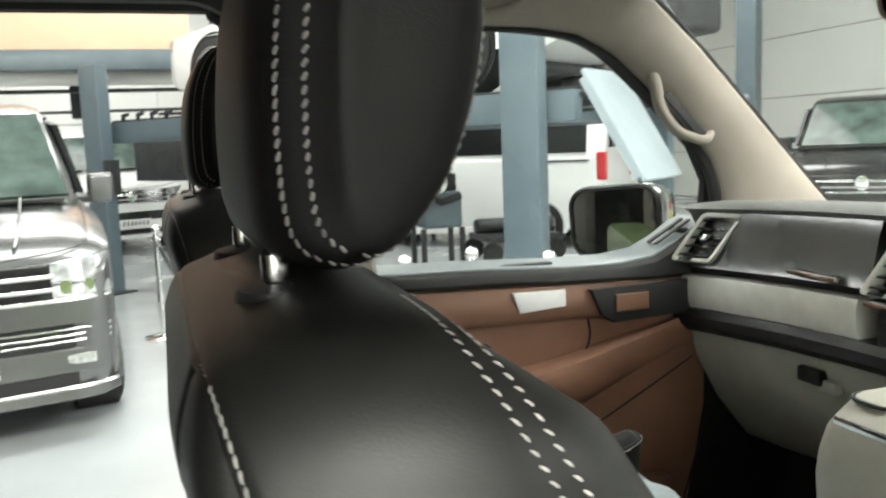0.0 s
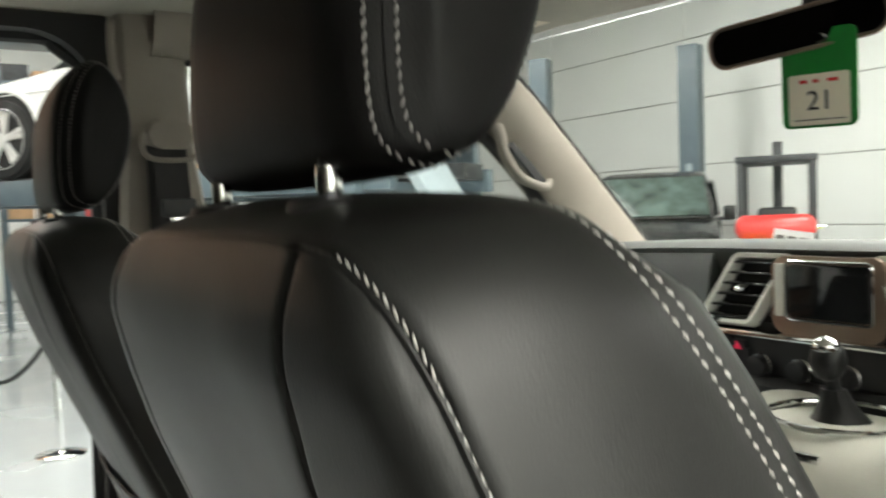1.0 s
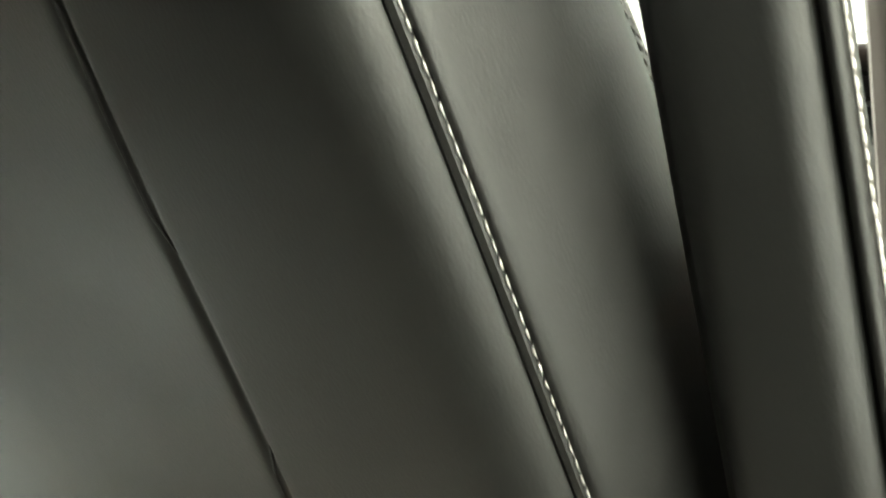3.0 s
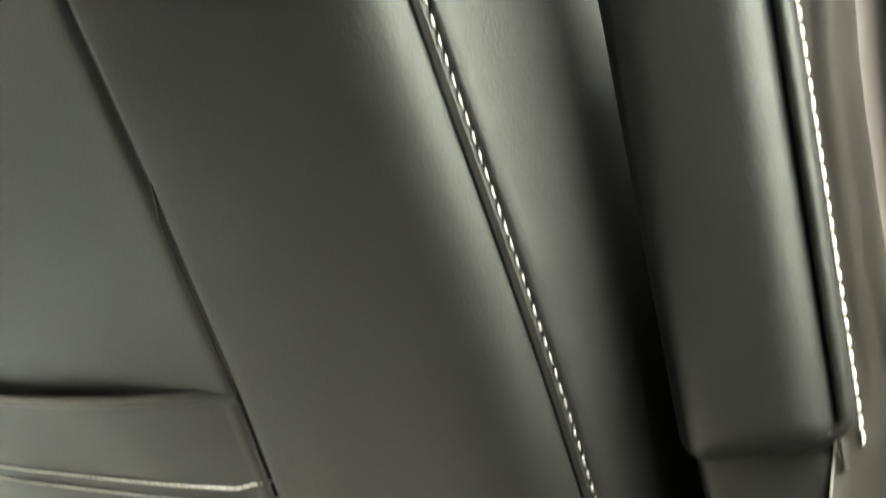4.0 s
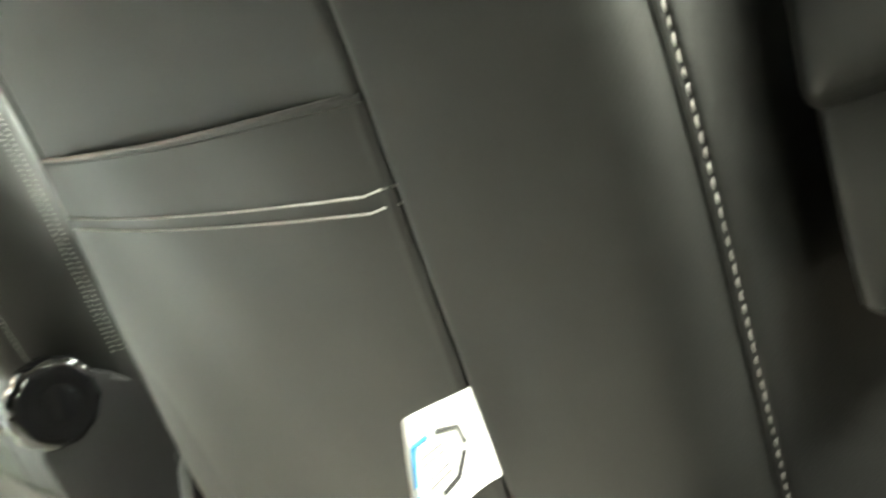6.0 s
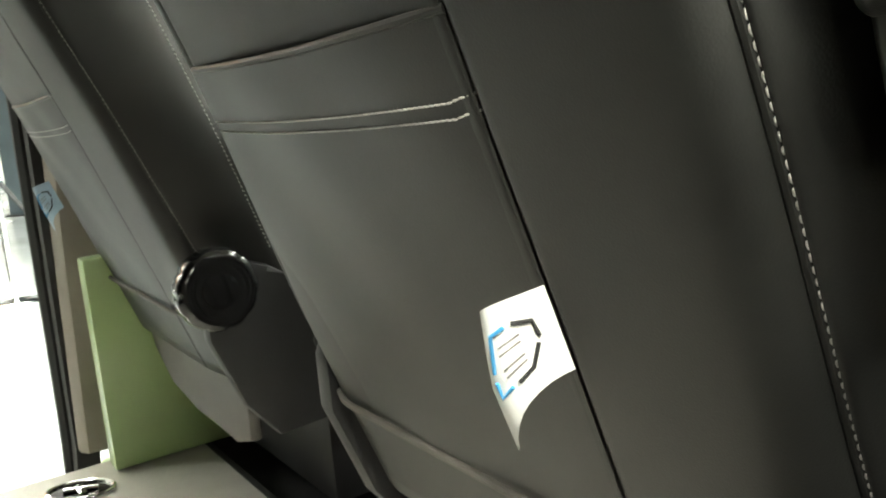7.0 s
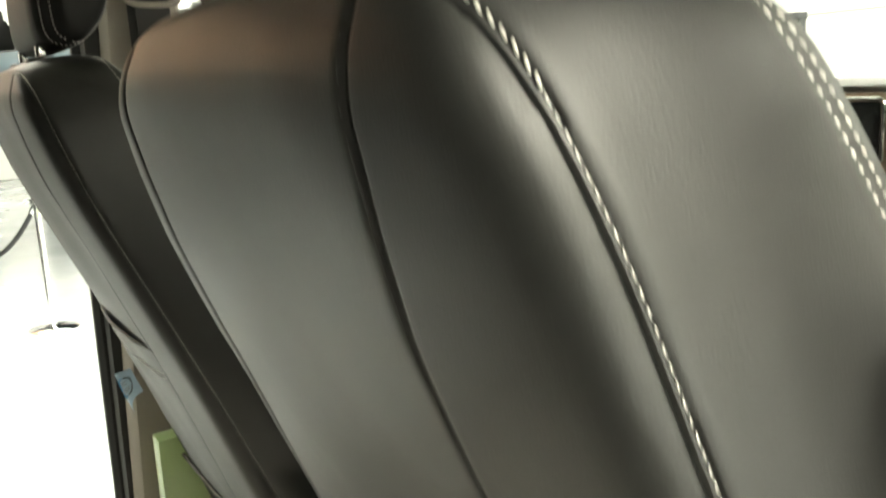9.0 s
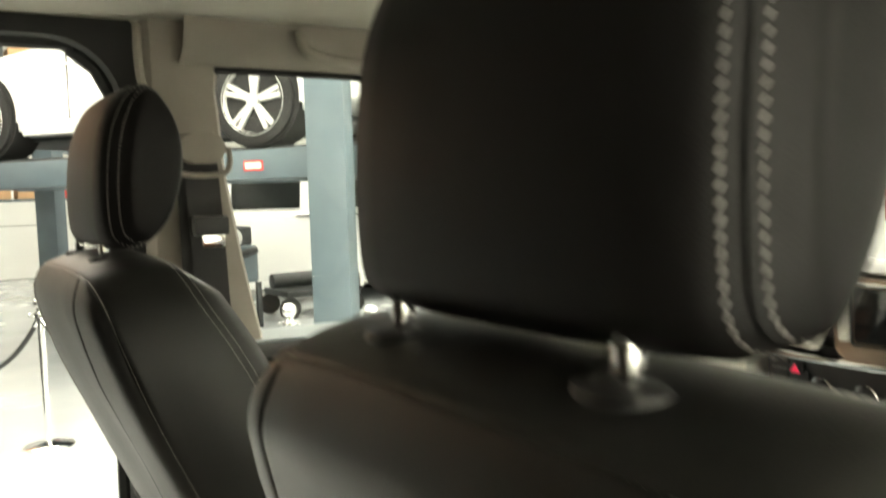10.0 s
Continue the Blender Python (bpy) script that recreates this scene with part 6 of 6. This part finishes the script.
    ob.matrix_basis = pose(*at, 0, 0, heading)
    return ob


# outer shell of the camper below and before the cabin
part("lower_body", plate([(-0.94, -2.66), (0.94, -2.66), (0.94, 1.60), (-0.94, 1.60)], "z", 0.24, 0.355, 0.02), LIME, van_in, "pale green lower body")
for s_ in (-1, 1):
    part("side_skirt", boxed((min(s_ * 0.90, s_ * 0.95), -2.66, 0.34), (max(s_ * 0.90, s_ * 0.95), 0.2 if s_ > 0 else -0.86, 0.52), 0.02), LIME, van_in)
    part("sill_board", boxed((min(s_ * 0.84, s_ * 0.95), 0.16, 0.34), (max(s_ * 0.84, s_ * 0.95), 1.6, 0.47), 0.02), LIME, van_in)
    part("front_wing", boxed((min(s_ * 0.80, s_ * 0.95), 1.22, 0.45), (max(s_ * 0.80, s_ * 0.95), 2.25, 1.12), 0.08, 4), LIME, van_in, "pale green front wing")
    for wy in (1.62, -1.45):
        wheel_parts(van_in, s_ * 0.86, wy, 0.33, s_)
bm = bmesh.new()
rows = []
for y, z, w in ((1.56, 1.24, 0.80), (1.75, 1.19, 0.80), (2.05, 1.08, 0.79), (2.25, 0.97, 0.76), (2.34, 0.85, 0.72), (2.38, 0.60, 0.74), (2.36, 0.36, 0.72)):
    rows.append([(-w, y - 0.04, z - 0.03), (-w * 0.6, y, z), (0, y + 0.02, z + 0.012), (w * 0.6, y, z), (w, y - 0.04, z - 0.03), (w, 1.63, min(z - 0.03, 1.18)), (-w, 1.63, min(z - 0.03, 1.18))])
loft(bm, rows)
part("bonnet", bm, LIME, van_in, "pale green bonnet and nose")
part("floor_beam", boxed((-0.6, -2.5, 0.35), (0.6, 1.5, 0.49), 0.02), STEEL_DARK, van_in)

silver_van = van("silver grey van with chrome grille parked facing the camper", SILVER, (-6.47, -1.72), -78)
white_front = van("white van parked behind the lift with its nose out", WHITEPAINT, (-15.9, -1.35), -70, shiny=False)
white_side = van("white panel van parked side on behind the lift post", WHITEPAINT, (-12.05, 4.69), 138, rear=True, shiny=False)
dark_van = van("dark grey van parked nose out beside the hall wall", DARKPAINT, (-8.67, 9.63), 221)
far_van = van("white van parked against the far hall wall", WHITEPAINT, (-2.6, 10.4), 250, shiny=False)


# ---- lifts, rack and workshop things ----
def lift(at, heading, height, label, arms=True, group="car lifts", h=4.2):
    ob = thing("lift_post", (0, 0, 0), label, "car lift", group)
    part("base_plate", boxed((-0.30, -0.28, 0), (0.30, 0.28, 0.02), 0.004), STEEL_DARK, ob)
    bm = bmesh.new()
    sec = [(-0.17, -0.14), (0.17, -0.14), (0.17, 0.14), (0.10, 0.14), (0.10, 0.10), (0.13, 0.10), (0.13, -0.10), (-0.13, -0.10), (-0.13, 0.10), (-0.10, 0.10), (-0.10, 0.14), (-0.17, 0.14)]
    loft(bm, [[(x, y, 0.02) for x, y in sec], [(x, y, h) for x, y in sec]])
    part("column", bm, STEEL, ob, "blue-grey steel column", False)
    part("carriage", boxed((-0.12, 0.0, height - 0.1), (0.12, 0.20, height + 0.75), 0.01), STEEL_DARK, ob)
    part("cover_strip", boxed((-0.05, -0.155, 1.2), (0.05, -0.141, 2.2), 0.003), STEEL_LIGHT, ob)
    part("control_box", boxed((0.17, -0.08, 1.25), (0.27, 0.08, 1.6), 0.01), STEEL_DARK, ob)
    if arms:
        for a in (-38, 32):
            M = pose(0, 0.18, height) @ pose(0, 0, 0, 0, 0, a)
            part("swing_arm", boxed((-0.06, 0, -0.05), (0.06, 1.15, 0.05), 0.008, 2, M), STEEL, ob)
            part("lift_pad", boxed((-0.07, 1.02, 0.05), (0.07, 1.16, 0.14), 0.012, 2, M), RUBBER, ob)
    ob.matrix_basis = pose(at[0], at[1], 0, 0, 0, heading)
    return ob


lift((-11.3, 9.5), 30, 1.4, "blue-grey car lift column near the far wall", True)
lift((-9.25, 11.1), 20, 0.4, "blue-grey car lift column beside the forklift", False)

# drive-on lift that stands askew to the van; its long axis runs from A to B
deck = thing("drive_on_lift", (0, 0, 0), "blue-grey drive-on car lift with a white car on its raised deck", "car lift")
LA = 4.45


def beam(name, x0, x1, y0, y1, z0, z1, m=STEEL, label="", bevel=0.01, owner=None):
    return part(name, boxed((x0, y0, z0), (x1, y1, z1), bevel), m, owner or deck, label)


# own frame: x along the deck from its far post, y away from the camper
for y0 in (0.02, 2.5):
    beam("runway_beam", -0.3, 5.95, y0, y0 + 0.14, 1.73, 1.97, STEEL, "blue-grey steel runway beam")
for x0 in (0.4, 1.6, 2.8, 4.0, 5.2):
    beam("cross_beam", x0, x0 + 0.14, 0.16, 2.5, 1.74, 1.84)
for y0 in (0.30, 1.75):
    beam("wheel_track", -0.3, 5.95, y0, y0 + 0.55, 1.845, 2.01, STEEL_DARK)
for x0 in (0.0, 5.57):
    for y0, side in ((-0.02, -1), (2.64, 1)):
        post = beam("lift_column", x0 - 0.165, x0 + 0.165, y0 - 0.16 if side < 0 else y0 + 0.01, y0 - 0.005 if side < 0 else y0 + 0.2, 0.02, 2.62 if x0 < 1 else 3.4, STEEL, "blue-grey steel column")
        beam("column_base", x0 - 0.24, x0 + 0.25, y0 - 0.26 if side < 0 else y0 - 0.05, y0 + 0.1 if side < 0 else y0 + 0.3, 0, 0.02, STEEL_DARK)
        beam("column_slot", x0 - 0.02, x0 + 0.02, (y0 - 0.164) if side < 0 else y0 + 0.201, (y0 - 0.1605) if side < 0 else y0 + 0.205, 0.3, 0.5, STEEL_DARK, "", 0.0)
beam("control_box", 0.16, 0.28, -0.18, -0.04, 1.15, 1.55, STEEL_DARK)
beam("warning_sign", 4.72, 4.90, 0.012, 0.0195, 1.80, 1.88, REDPAINT, "small red and white warning sign", 0.0)
beam("sign_face", 4.735, 4.885, 0.0085, 0.0118, 1.815, 1.865, CREAM, "", 0.0)
ramp_m = Matrix.Translation((6.20, 0.50, 1.69)) @ pose(0, 0, 0, 0, 60, 0)
part("ramp_plate", boxed((-0.50, -0.35, -0.02), (0.50, 0.45, 0.02), 0.008, 2, ramp_m), STEEL_LIGHT, deck, "pale blue steel ramp flap")
for dy in (-0.34, 0.40):
    part("ramp_rib", boxed((-0.45, dy, -0.07), (0.45, dy + 0.04, -0.02), 0.006, 1, ramp_m), STEEL_LIGHT, deck)
part("ramp_hinge", cylinder((5.93, 0.1, 1.93), (5.93, 0.65, 1.93), 0.03, 12), STEEL_DARK, deck)
for x0 in (-0.02, 0.25, 0.5, 0.75):
    part("tool_hook", tubed([(x0 + 0.3, 0.06, 1.97), (x0 + 0.32, 0.04, 2.04), (x0 + 0.42, 0.03, 2.05)], 0.022, 8), STEEL_DARK, deck)
beam("dark_screen", 0.55, 1.45, -0.03, 0.012, 1.30, 1.73, STEEL_DARK, "dark hanging screen")
deck.matrix_basis = pose(-9.75, -0.62, 0, 0, 0, math.degrees(math.atan2(3.37, 4.45)))
white_car = car("white saloon car raised on the drive-on lift", (-7.99, 2.35, 2.012), 127.4)
white_car.scale = (1.15, 1.15, 1.15)
axle = thing("rear_axle", (-6.75, 3.95, 1.9), "dark dismantled car axle standing on the lift deck", "car axle")
ax, ay = -6.75, 3.95
part("axle_stand", boxed((ax - 0.15, ay - 0.15, 1.89), (ax + 0.15, ay + 0.15, 2.25), 0.03), STEEL_DARK, axle)
part("subframe", tubed([(ax - 0.5, ay - 0.4, 2.35), (ax - 0.2, ay, 2.42), (ax + 0.3, ay + 0.3, 2.42), (ax + 0.7, ay + 0.6, 2.35)], 0.10, 10), STEEL_DARK, axle)
part("brake_drum", cylinder((ax + 0.1, ay - 0.5, 2.4), (ax + 0.25, ay - 0.62, 2.4), 0.22, 24, None, 0.02), STEEL_DARK, axle)
part("shock_absorber", cylinder((ax, ay - 0.2, 2.2), (ax - 0.1, ay - 0.1, 2.9), 0.05, 14), STEEL_DARK, axle)
part("coil_spring", tubed([(ax + 0.4 + 0.09 * math.cos(a), ay + 0.09 * math.sin(a), 2.4 + 0.014 * a) for a in [k * 0.35 for k in range(90)]], 0.014, 6), STEEL_DARK, axle)
part("chassis_rail", boxed((ax - 0.9, ay + 0.3, 2.5), (ax + 0.9, ay + 1.0, 3.2), 0.08, 3), STEEL_DARK, axle)

# mezzanine with a plywood board and shelves of parts
mezz = thing("mezzanine", (-11.0, -4.0, 0), "grey steel mezzanine with a large plywood board on its edge", "mezzanine")
part("edge_beam", boxed((-10.35, -9.0, 2.62), (-10.2, 0.62, 2.86), 0.01), STEEL, mezz, "grey steel edge beam")
part("deck_sheet", boxed((-12.3, -9.0, 2.80), (-10.36, 0.6, 2.86), 0.01), DARKWALL, mezz)
part("plywood_board", boxed((-10.33, -8.5, 2.87), (-10.28, 0.42, 4.5), 0.006), ORANGEBOARD, mezz, "pale orange plywood board")
for yy in (-8.8, -4.5, 0.45):
    part("mezzanine_post", boxed((-10.34, yy - 0.07, 0), (-10.22, yy + 0.07, 2.62), 0.01), STEEL, mezz)
part("air_duct", tubed([(-10.75, -8.6, 2.60), (-10.75, 0.5, 2.57)], 0.10, 16), WALLPAINT, mezz, "pale round air duct under the deck")
part("cable_tray", boxed((-11.3, -8.6, 2.42), (-11.1, 0.5, 2.46), 0.006), STEEL_DARK, mezz)
part("switch_cabinet", boxed((-12.25, -1.15, 2.12), (-11.9, -0.78, 2.74), 0.015), STEEL_DARK, mezz, "dark switch cabinet hung under the deck")
for k, (zz, yy) in enumerate(((2.3, -5), (2.42, -2.5), (2.35, 0))):
    part("conduit", tubed([(-16.6, yy, zz), (-16.6, yy + 3.0, zz + 0.02)], 0.03, 8), STEEL_DARK, mezz)
rack = thing("shelf_rack", (-13.2, 2.6, 2.2), "grey steel shelf rack packed with boxed car parts", "shelf rack")
for yy in (0.9, 2.6, 4.3):
    for xx in (-13.5, -12.9):
        part("upright", boxed((xx - 0.03, yy - 0.03, 0), (xx + 0.03, yy + 0.03, 4.6), 0.004), STEEL, rack)
shelf_z = (1.6, 2.3, 3.0, 3.6, 4.2)
for zz in shelf_z:
    part("shelf", boxed((-13.53, 0.87, zz), (-12.87, 4.33, zz + 0.04), 0.004), STEEL, rack)
rnd = random.Random(5)
for zz in shelf_z:
    yy = 0.95
    while yy < 4.1:
        w = rnd.uniform(0.18, 0.42)
        hgt = rnd.uniform(0.14, 0.42)
        m = rnd.choice([CARDBOARD, CARDBOARD, ORANGE, REDPAINT, STEEL_DARK, PAPER, STEEL, BLUEBOX])
        bx = thing("storage_box", (-13.2, yy + w / 2, zz + 0.04), {"cardboard": "brown cardboard box on the steel shelf"}.get(m.name, "coloured parts box on the steel shelf"), "box", "boxes on the rack")
        part("box_body", boxed((-13.45, yy, zz + 0.041), (-12.92, yy + w, zz + 0.041 + hgt), 0.01), m, bx)
        part("box_lid", boxed((-13.455, yy - 0.004, zz + 0.03 + hgt), (-12.915, yy + w + 0.004, zz + 0.05 + hgt), 0.006), m, bx)
        yy += w + rnd.uniform(0.02, 0.1)


def stanchion(x, y):
    ob = thing("rope_stanchion", (x, y, 0), "polished chrome rope barrier post with a ball top", "barrier post", "rope barrier")
    bm = bmesh.new()
    loft(bm, [[(x + r * math.cos(a), y + r * math.sin(a), z) for a in [2 * math.pi * k / 32 for k in range(32)]] for z, r in ((0, 0.16), (0.012, 0.16), (0.02, 0.15), (0.028, 0.08), (0.04, 0.03))])
    part("base", bm, CHROME, ob)
    part("post", cylinder((x, y, 0.03), (x, y, 0.92), 0.024, 20), CHROME, ob)
    part("collar", cylinder((x, y, 0.86), (x, y, 0.895), 0.042, 20, None, 0.006), CHROME, ob)
    bm = bmesh.new()
    bmesh.ops.create_uvsphere(bm, u_segments=24, v_segments=14, radius=0.042, matrix=Matrix.Translation((x, y, 0.955)))
    part("ball", bm, CHROME, ob)
    for a in (30, 150, 270):
        part("rope_ring", tubed([(x + 0.05 * math.cos(radians(a)) + 0.018 * math.cos(b) * math.cos(radians(a)), y + 0.05 * math.sin(radians(a)) + 0.018 * math.cos(b) * math.sin(radians(a)), 0.875 + 0.018 * math.sin(b)) for b in [2 * math.pi * k / 16 for k in range(17)]], 0.004, 6), CHROME, ob)
    return ob


POSTS = [(-6.82, -0.13), (-5.30, 0.57), (-3.74, 1.64), (-3.33, 1.94), (-3.62, 1.20)]
stan = stanchion(0, 0)
stan.matrix_basis = pose(*POSTS[0], 0)
for x, y in POSTS[1:]:
    copy_thing(stan, pose(x, y, 0))


def rope(a, b, drop):
    ob = thing("barrier_rope", ((a[0] + b[0]) / 2, (a[1] + b[1]) / 2, 0.86 - drop), "dark barrier rope slung between two chrome posts", "rope", "rope barrier ropes")
    pts = []
    for k in range(21):
        f = k / 20
        pts.append((a[0] + (b[0] - a[0]) * f, a[1] + (b[1] - a[1]) * f, 0.87 - drop * 4 * f * (1 - f)))
    part("rope_body", tubed(pts, 0.016, 8), STEEL_DARK, ob)
    for f in (0, 1):
        p, q = Vector(pts[0] if f == 0 else pts[-1]), Vector(pts[1] if f == 0 else pts[-2])
        part("rope_end", cylinder(p, p.lerp(q, 0.8), 0.021, 12), CHROME, ob)


rope(POSTS[0], POSTS[1], 0.45)
rope(POSTS[1], POSTS[4], 0.42)

# forklift by the far wall
fork = thing("forklift", (-5.9, 8.6, 0), "black forklift with red gas bottle and yellow-green counterweight", "forklift")
fx, fy = -5.75, 8.3
part("counterweight", boxed((fx - 0.50, fy - 0.5, 0.35), (fx + 0.50, fy + 0.2, 1.02), 0.06, 3), YELLOW, fork, "yellow-green counterweight")
part("weight_band", boxed((fx - 0.505, fy - 0.51, 0.58), (fx + 0.505, fy - 0.1, 0.82), 0.03), STEEL_DARK, fork)
bm = bmesh.new()
loft(bm, [[(x, fy - 0.2 + r * math.cos(a), 1.22 + r * math.sin(a)) for a in [2 * math.pi * k / 24 for k in range(24)]] for x, r in ((fx - 0.46, 0.05), (fx - 0.43, 0.11), (fx - 0.37, 0.15), (fx + 0.33, 0.15), (fx + 0.39, 0.11), (fx + 0.42, 0.05))])
part("gas_bottle", bm, REDPAINT, fork, "red gas bottle")
part("bottle_valve", cylinder((fx + 0.42, fy - 0.2, 1.22), (fx + 0.52, fy - 0.2, 1.22), 0.025, 12), CHROME, fork)
for sx in (-1, 1):
    for dy in (-0.1, 1.1):
        part("guard_post", boxed((fx + sx * 0.40 - 0.035, fy + dy - 0.035, 0.9), (fx + sx * 0.40 + 0.035, fy + dy + 0.035, 2.02), 0.01), STEEL_DARK, fork)
part("overhead_guard", boxed((fx - 0.45, fy - 0.15, 1.98), (fx + 0.45, fy + 1.15, 2.06), 0.02), STEEL_DARK, fork)
part("mast_rail", boxed((fx - 0.06, fy + 1.2, 0.1), (fx + 0.06, fy + 1.3, 2.3), 0.01), STEEL_DARK, fork)
part("seat_shell", boxed((fx - 0.22, fy + 0.2, 0.95), (fx + 0.22, fy + 0.65, 1.45), 0.06, 3), BLACK, fork)
part("chassis", boxed((fx - 0.48, fy, 0.25), (fx + 0.48, fy + 1.2, 0.9), 0.04), STEEL_DARK, fork)
for sx in (-1, 1):
    for dy in (-0.1, 1.0):
        part("tyre", cylinder((fx + sx * 0.36, fy + dy, 0.25), (fx + sx * 0.52, fy + dy, 0.25), 0.25, 28, None, 0.03), RUBBER, fork)

fork.rotation_euler = (0, 0, radians(36))

# wall things: conduit posts, notices, an extractor, tools on stands
for xx, w in ((-4.15, 0.13), (-2.35, 0.10)):
    ob = thing("wall_conduit", (xx, 12.4, 2.0), "grey conduit running down the white hall wall", "conduit", "wall conduits")
    part("pipe", cylinder((xx, 12.40, 1.9 if xx < -3 else 1.95), (xx, 12.40, 5.7), w / 2, 14), STEEL, ob)
    part("pipe_clip", boxed((xx - 0.1, 12.38, 3.0), (xx + 0.1, 12.47, 3.06), 0.004), STEEL_DARK, ob)
for xx, zz, w, h in ((-4.3, 4.55, 0.55, 0.75), (-1.15, 2.9, 0.24, 0.09), (-0.7, 2.3, 0.45, 0.03), (-1.25, 2.35, 0.12, 0.14)):
    ob = thing("wall_notice", (xx, 12.45, zz), "small grey and white notice board on the hall wall", "notice", "wall notices")
    part("board", boxed((xx - w / 2, 12.44, zz - h / 2), (xx + w / 2, 12.47, zz + h / 2), 0.006), PAPER, ob)
    part("sheet", boxed((xx - w / 2 + 0.06 * w, 12.43, zz - h / 2 + 0.1 * h), (xx + w * 0.2, 12.439, zz + h / 2 - 0.12 * h), 0.002), STEEL, ob)
bench = thing("tool_bench", (-3.6, 11.4, 0), "white workbench with dark hand tools along the hall wall", "workbench")
part("bench_top", boxed((-5.0, 11.0, 0.88), (-2.9, 11.9, 0.95), 0.01), PAPER, bench)
for xx in (-4.9, -3.95, -3.0):
    part("bench_leg", boxed((xx - 0.04, 11.1, 0), (xx + 0.04, 11.8, 0.88), 0.008), STEEL, bench)
for xx, hgt in ((-4.6, 0.55), (-4.2, 0.42), (-3.85, 0.62), (-3.4, 0.35)):
    ob = thing("bench_tool", (xx, 11.4, 0.95), "dark clamp stand on the white workbench", "clamp stand", "bench tools")
    part("stand_rod", cylinder((xx, 11.4, 0.95), (xx, 11.4, 0.95 + hgt), 0.025, 10), STEEL_DARK, ob)
    part("stand_arm", boxed((xx - 0.18, 11.37, 0.90 + hgt), (xx + 0.14, 11.43, 0.95 + hgt), 0.01), STEEL_DARK, ob)
    part("stand_foot", boxed((xx - 0.1, 11.3, 0.951), (xx + 0.1, 11.5, 0.975), 0.006), STEEL_DARK, ob)
crate = thing("blue_crate", (-3.2, 11.2, 0.95), "blue plastic crate on the white workbench", "crate")
part("crate_body", boxed((-3.32, 11.05, 0.951), (-2.98, 11.35, 1.12), 0.015), BLUEBOX, crate)
bin_ = thing("green_bin", (-12.3, 0.35, 0), "green plastic waste bin on the workshop floor", "bin")
part("bin_body", boxed((-12.43, 0.22, 0.0), (-12.17, 0.48, 0.52), 0.03, 3), GREENBIN, bin_)
part("bin_lid", boxed((-12.45, 0.20, 0.52), (-12.15, 0.50, 0.57), 0.02), GREENBIN, bin_)

# engine on a stand and tool trolleys behind the barrier
eng = thing("engine_block", (-9.2, 3.15, 0), "grey engine and gearbox on a wheeled stand", "engine")
part("block", boxed((-9.5, 2.95, 0.55), (-8.95, 3.45, 1.0), 0.05, 3), STEEL, eng)
part("cylinder_head", boxed((-9.42, 3.0, 1.0), (-9.0, 3.4, 1.22), 0.03), STEEL_DARK, eng)
part("turbo", cylinder((-8.95, 3.1, 1.1), (-8.82, 3.1, 1.1), 0.12, 20, None, 0.02), RIM, eng)
part("manifold", tubed([(-8.93, 3.0, 0.95), (-8.85, 3.15, 0.88), (-8.9, 3.4, 0.95)], 0.05, 10), STEEL_DARK, eng)
for xx, yy in ((-9.45, 2.95), (-9.0, 2.95), (-9.45, 3.45), (-9.0, 3.45)):
    part("stand_leg", boxed((xx - 0.03, yy - 0.03, 0.0), (xx + 0.03, yy + 0.03, 0.55), 0.006), STEEL_DARK, eng)
trol = thing("tool_trolley", (-9.6, 4.3, 0), "low dark trolley loaded with axle parts", "trolley")
part("tray", boxed((-10.0, 3.9, 0.28), (-9.2, 4.9, 0.36), 0.01), STEEL_DARK, trol)
part("axle_tube", cylinder((-9.6, 3.85, 0.47), (-9.6, 4.95, 0.47), 0.10, 16, None, 0.02), STEEL_DARK, trol)
for xx, yy in ((-9.95, 3.95), (-9.25, 3.95), (-9.95, 4.85), (-9.25, 4.85)):
    part("castor", cylinder((xx - 0.02, yy, 0.14), (xx + 0.02, yy, 0.14), 0.14, 16), RUBBER, trol)
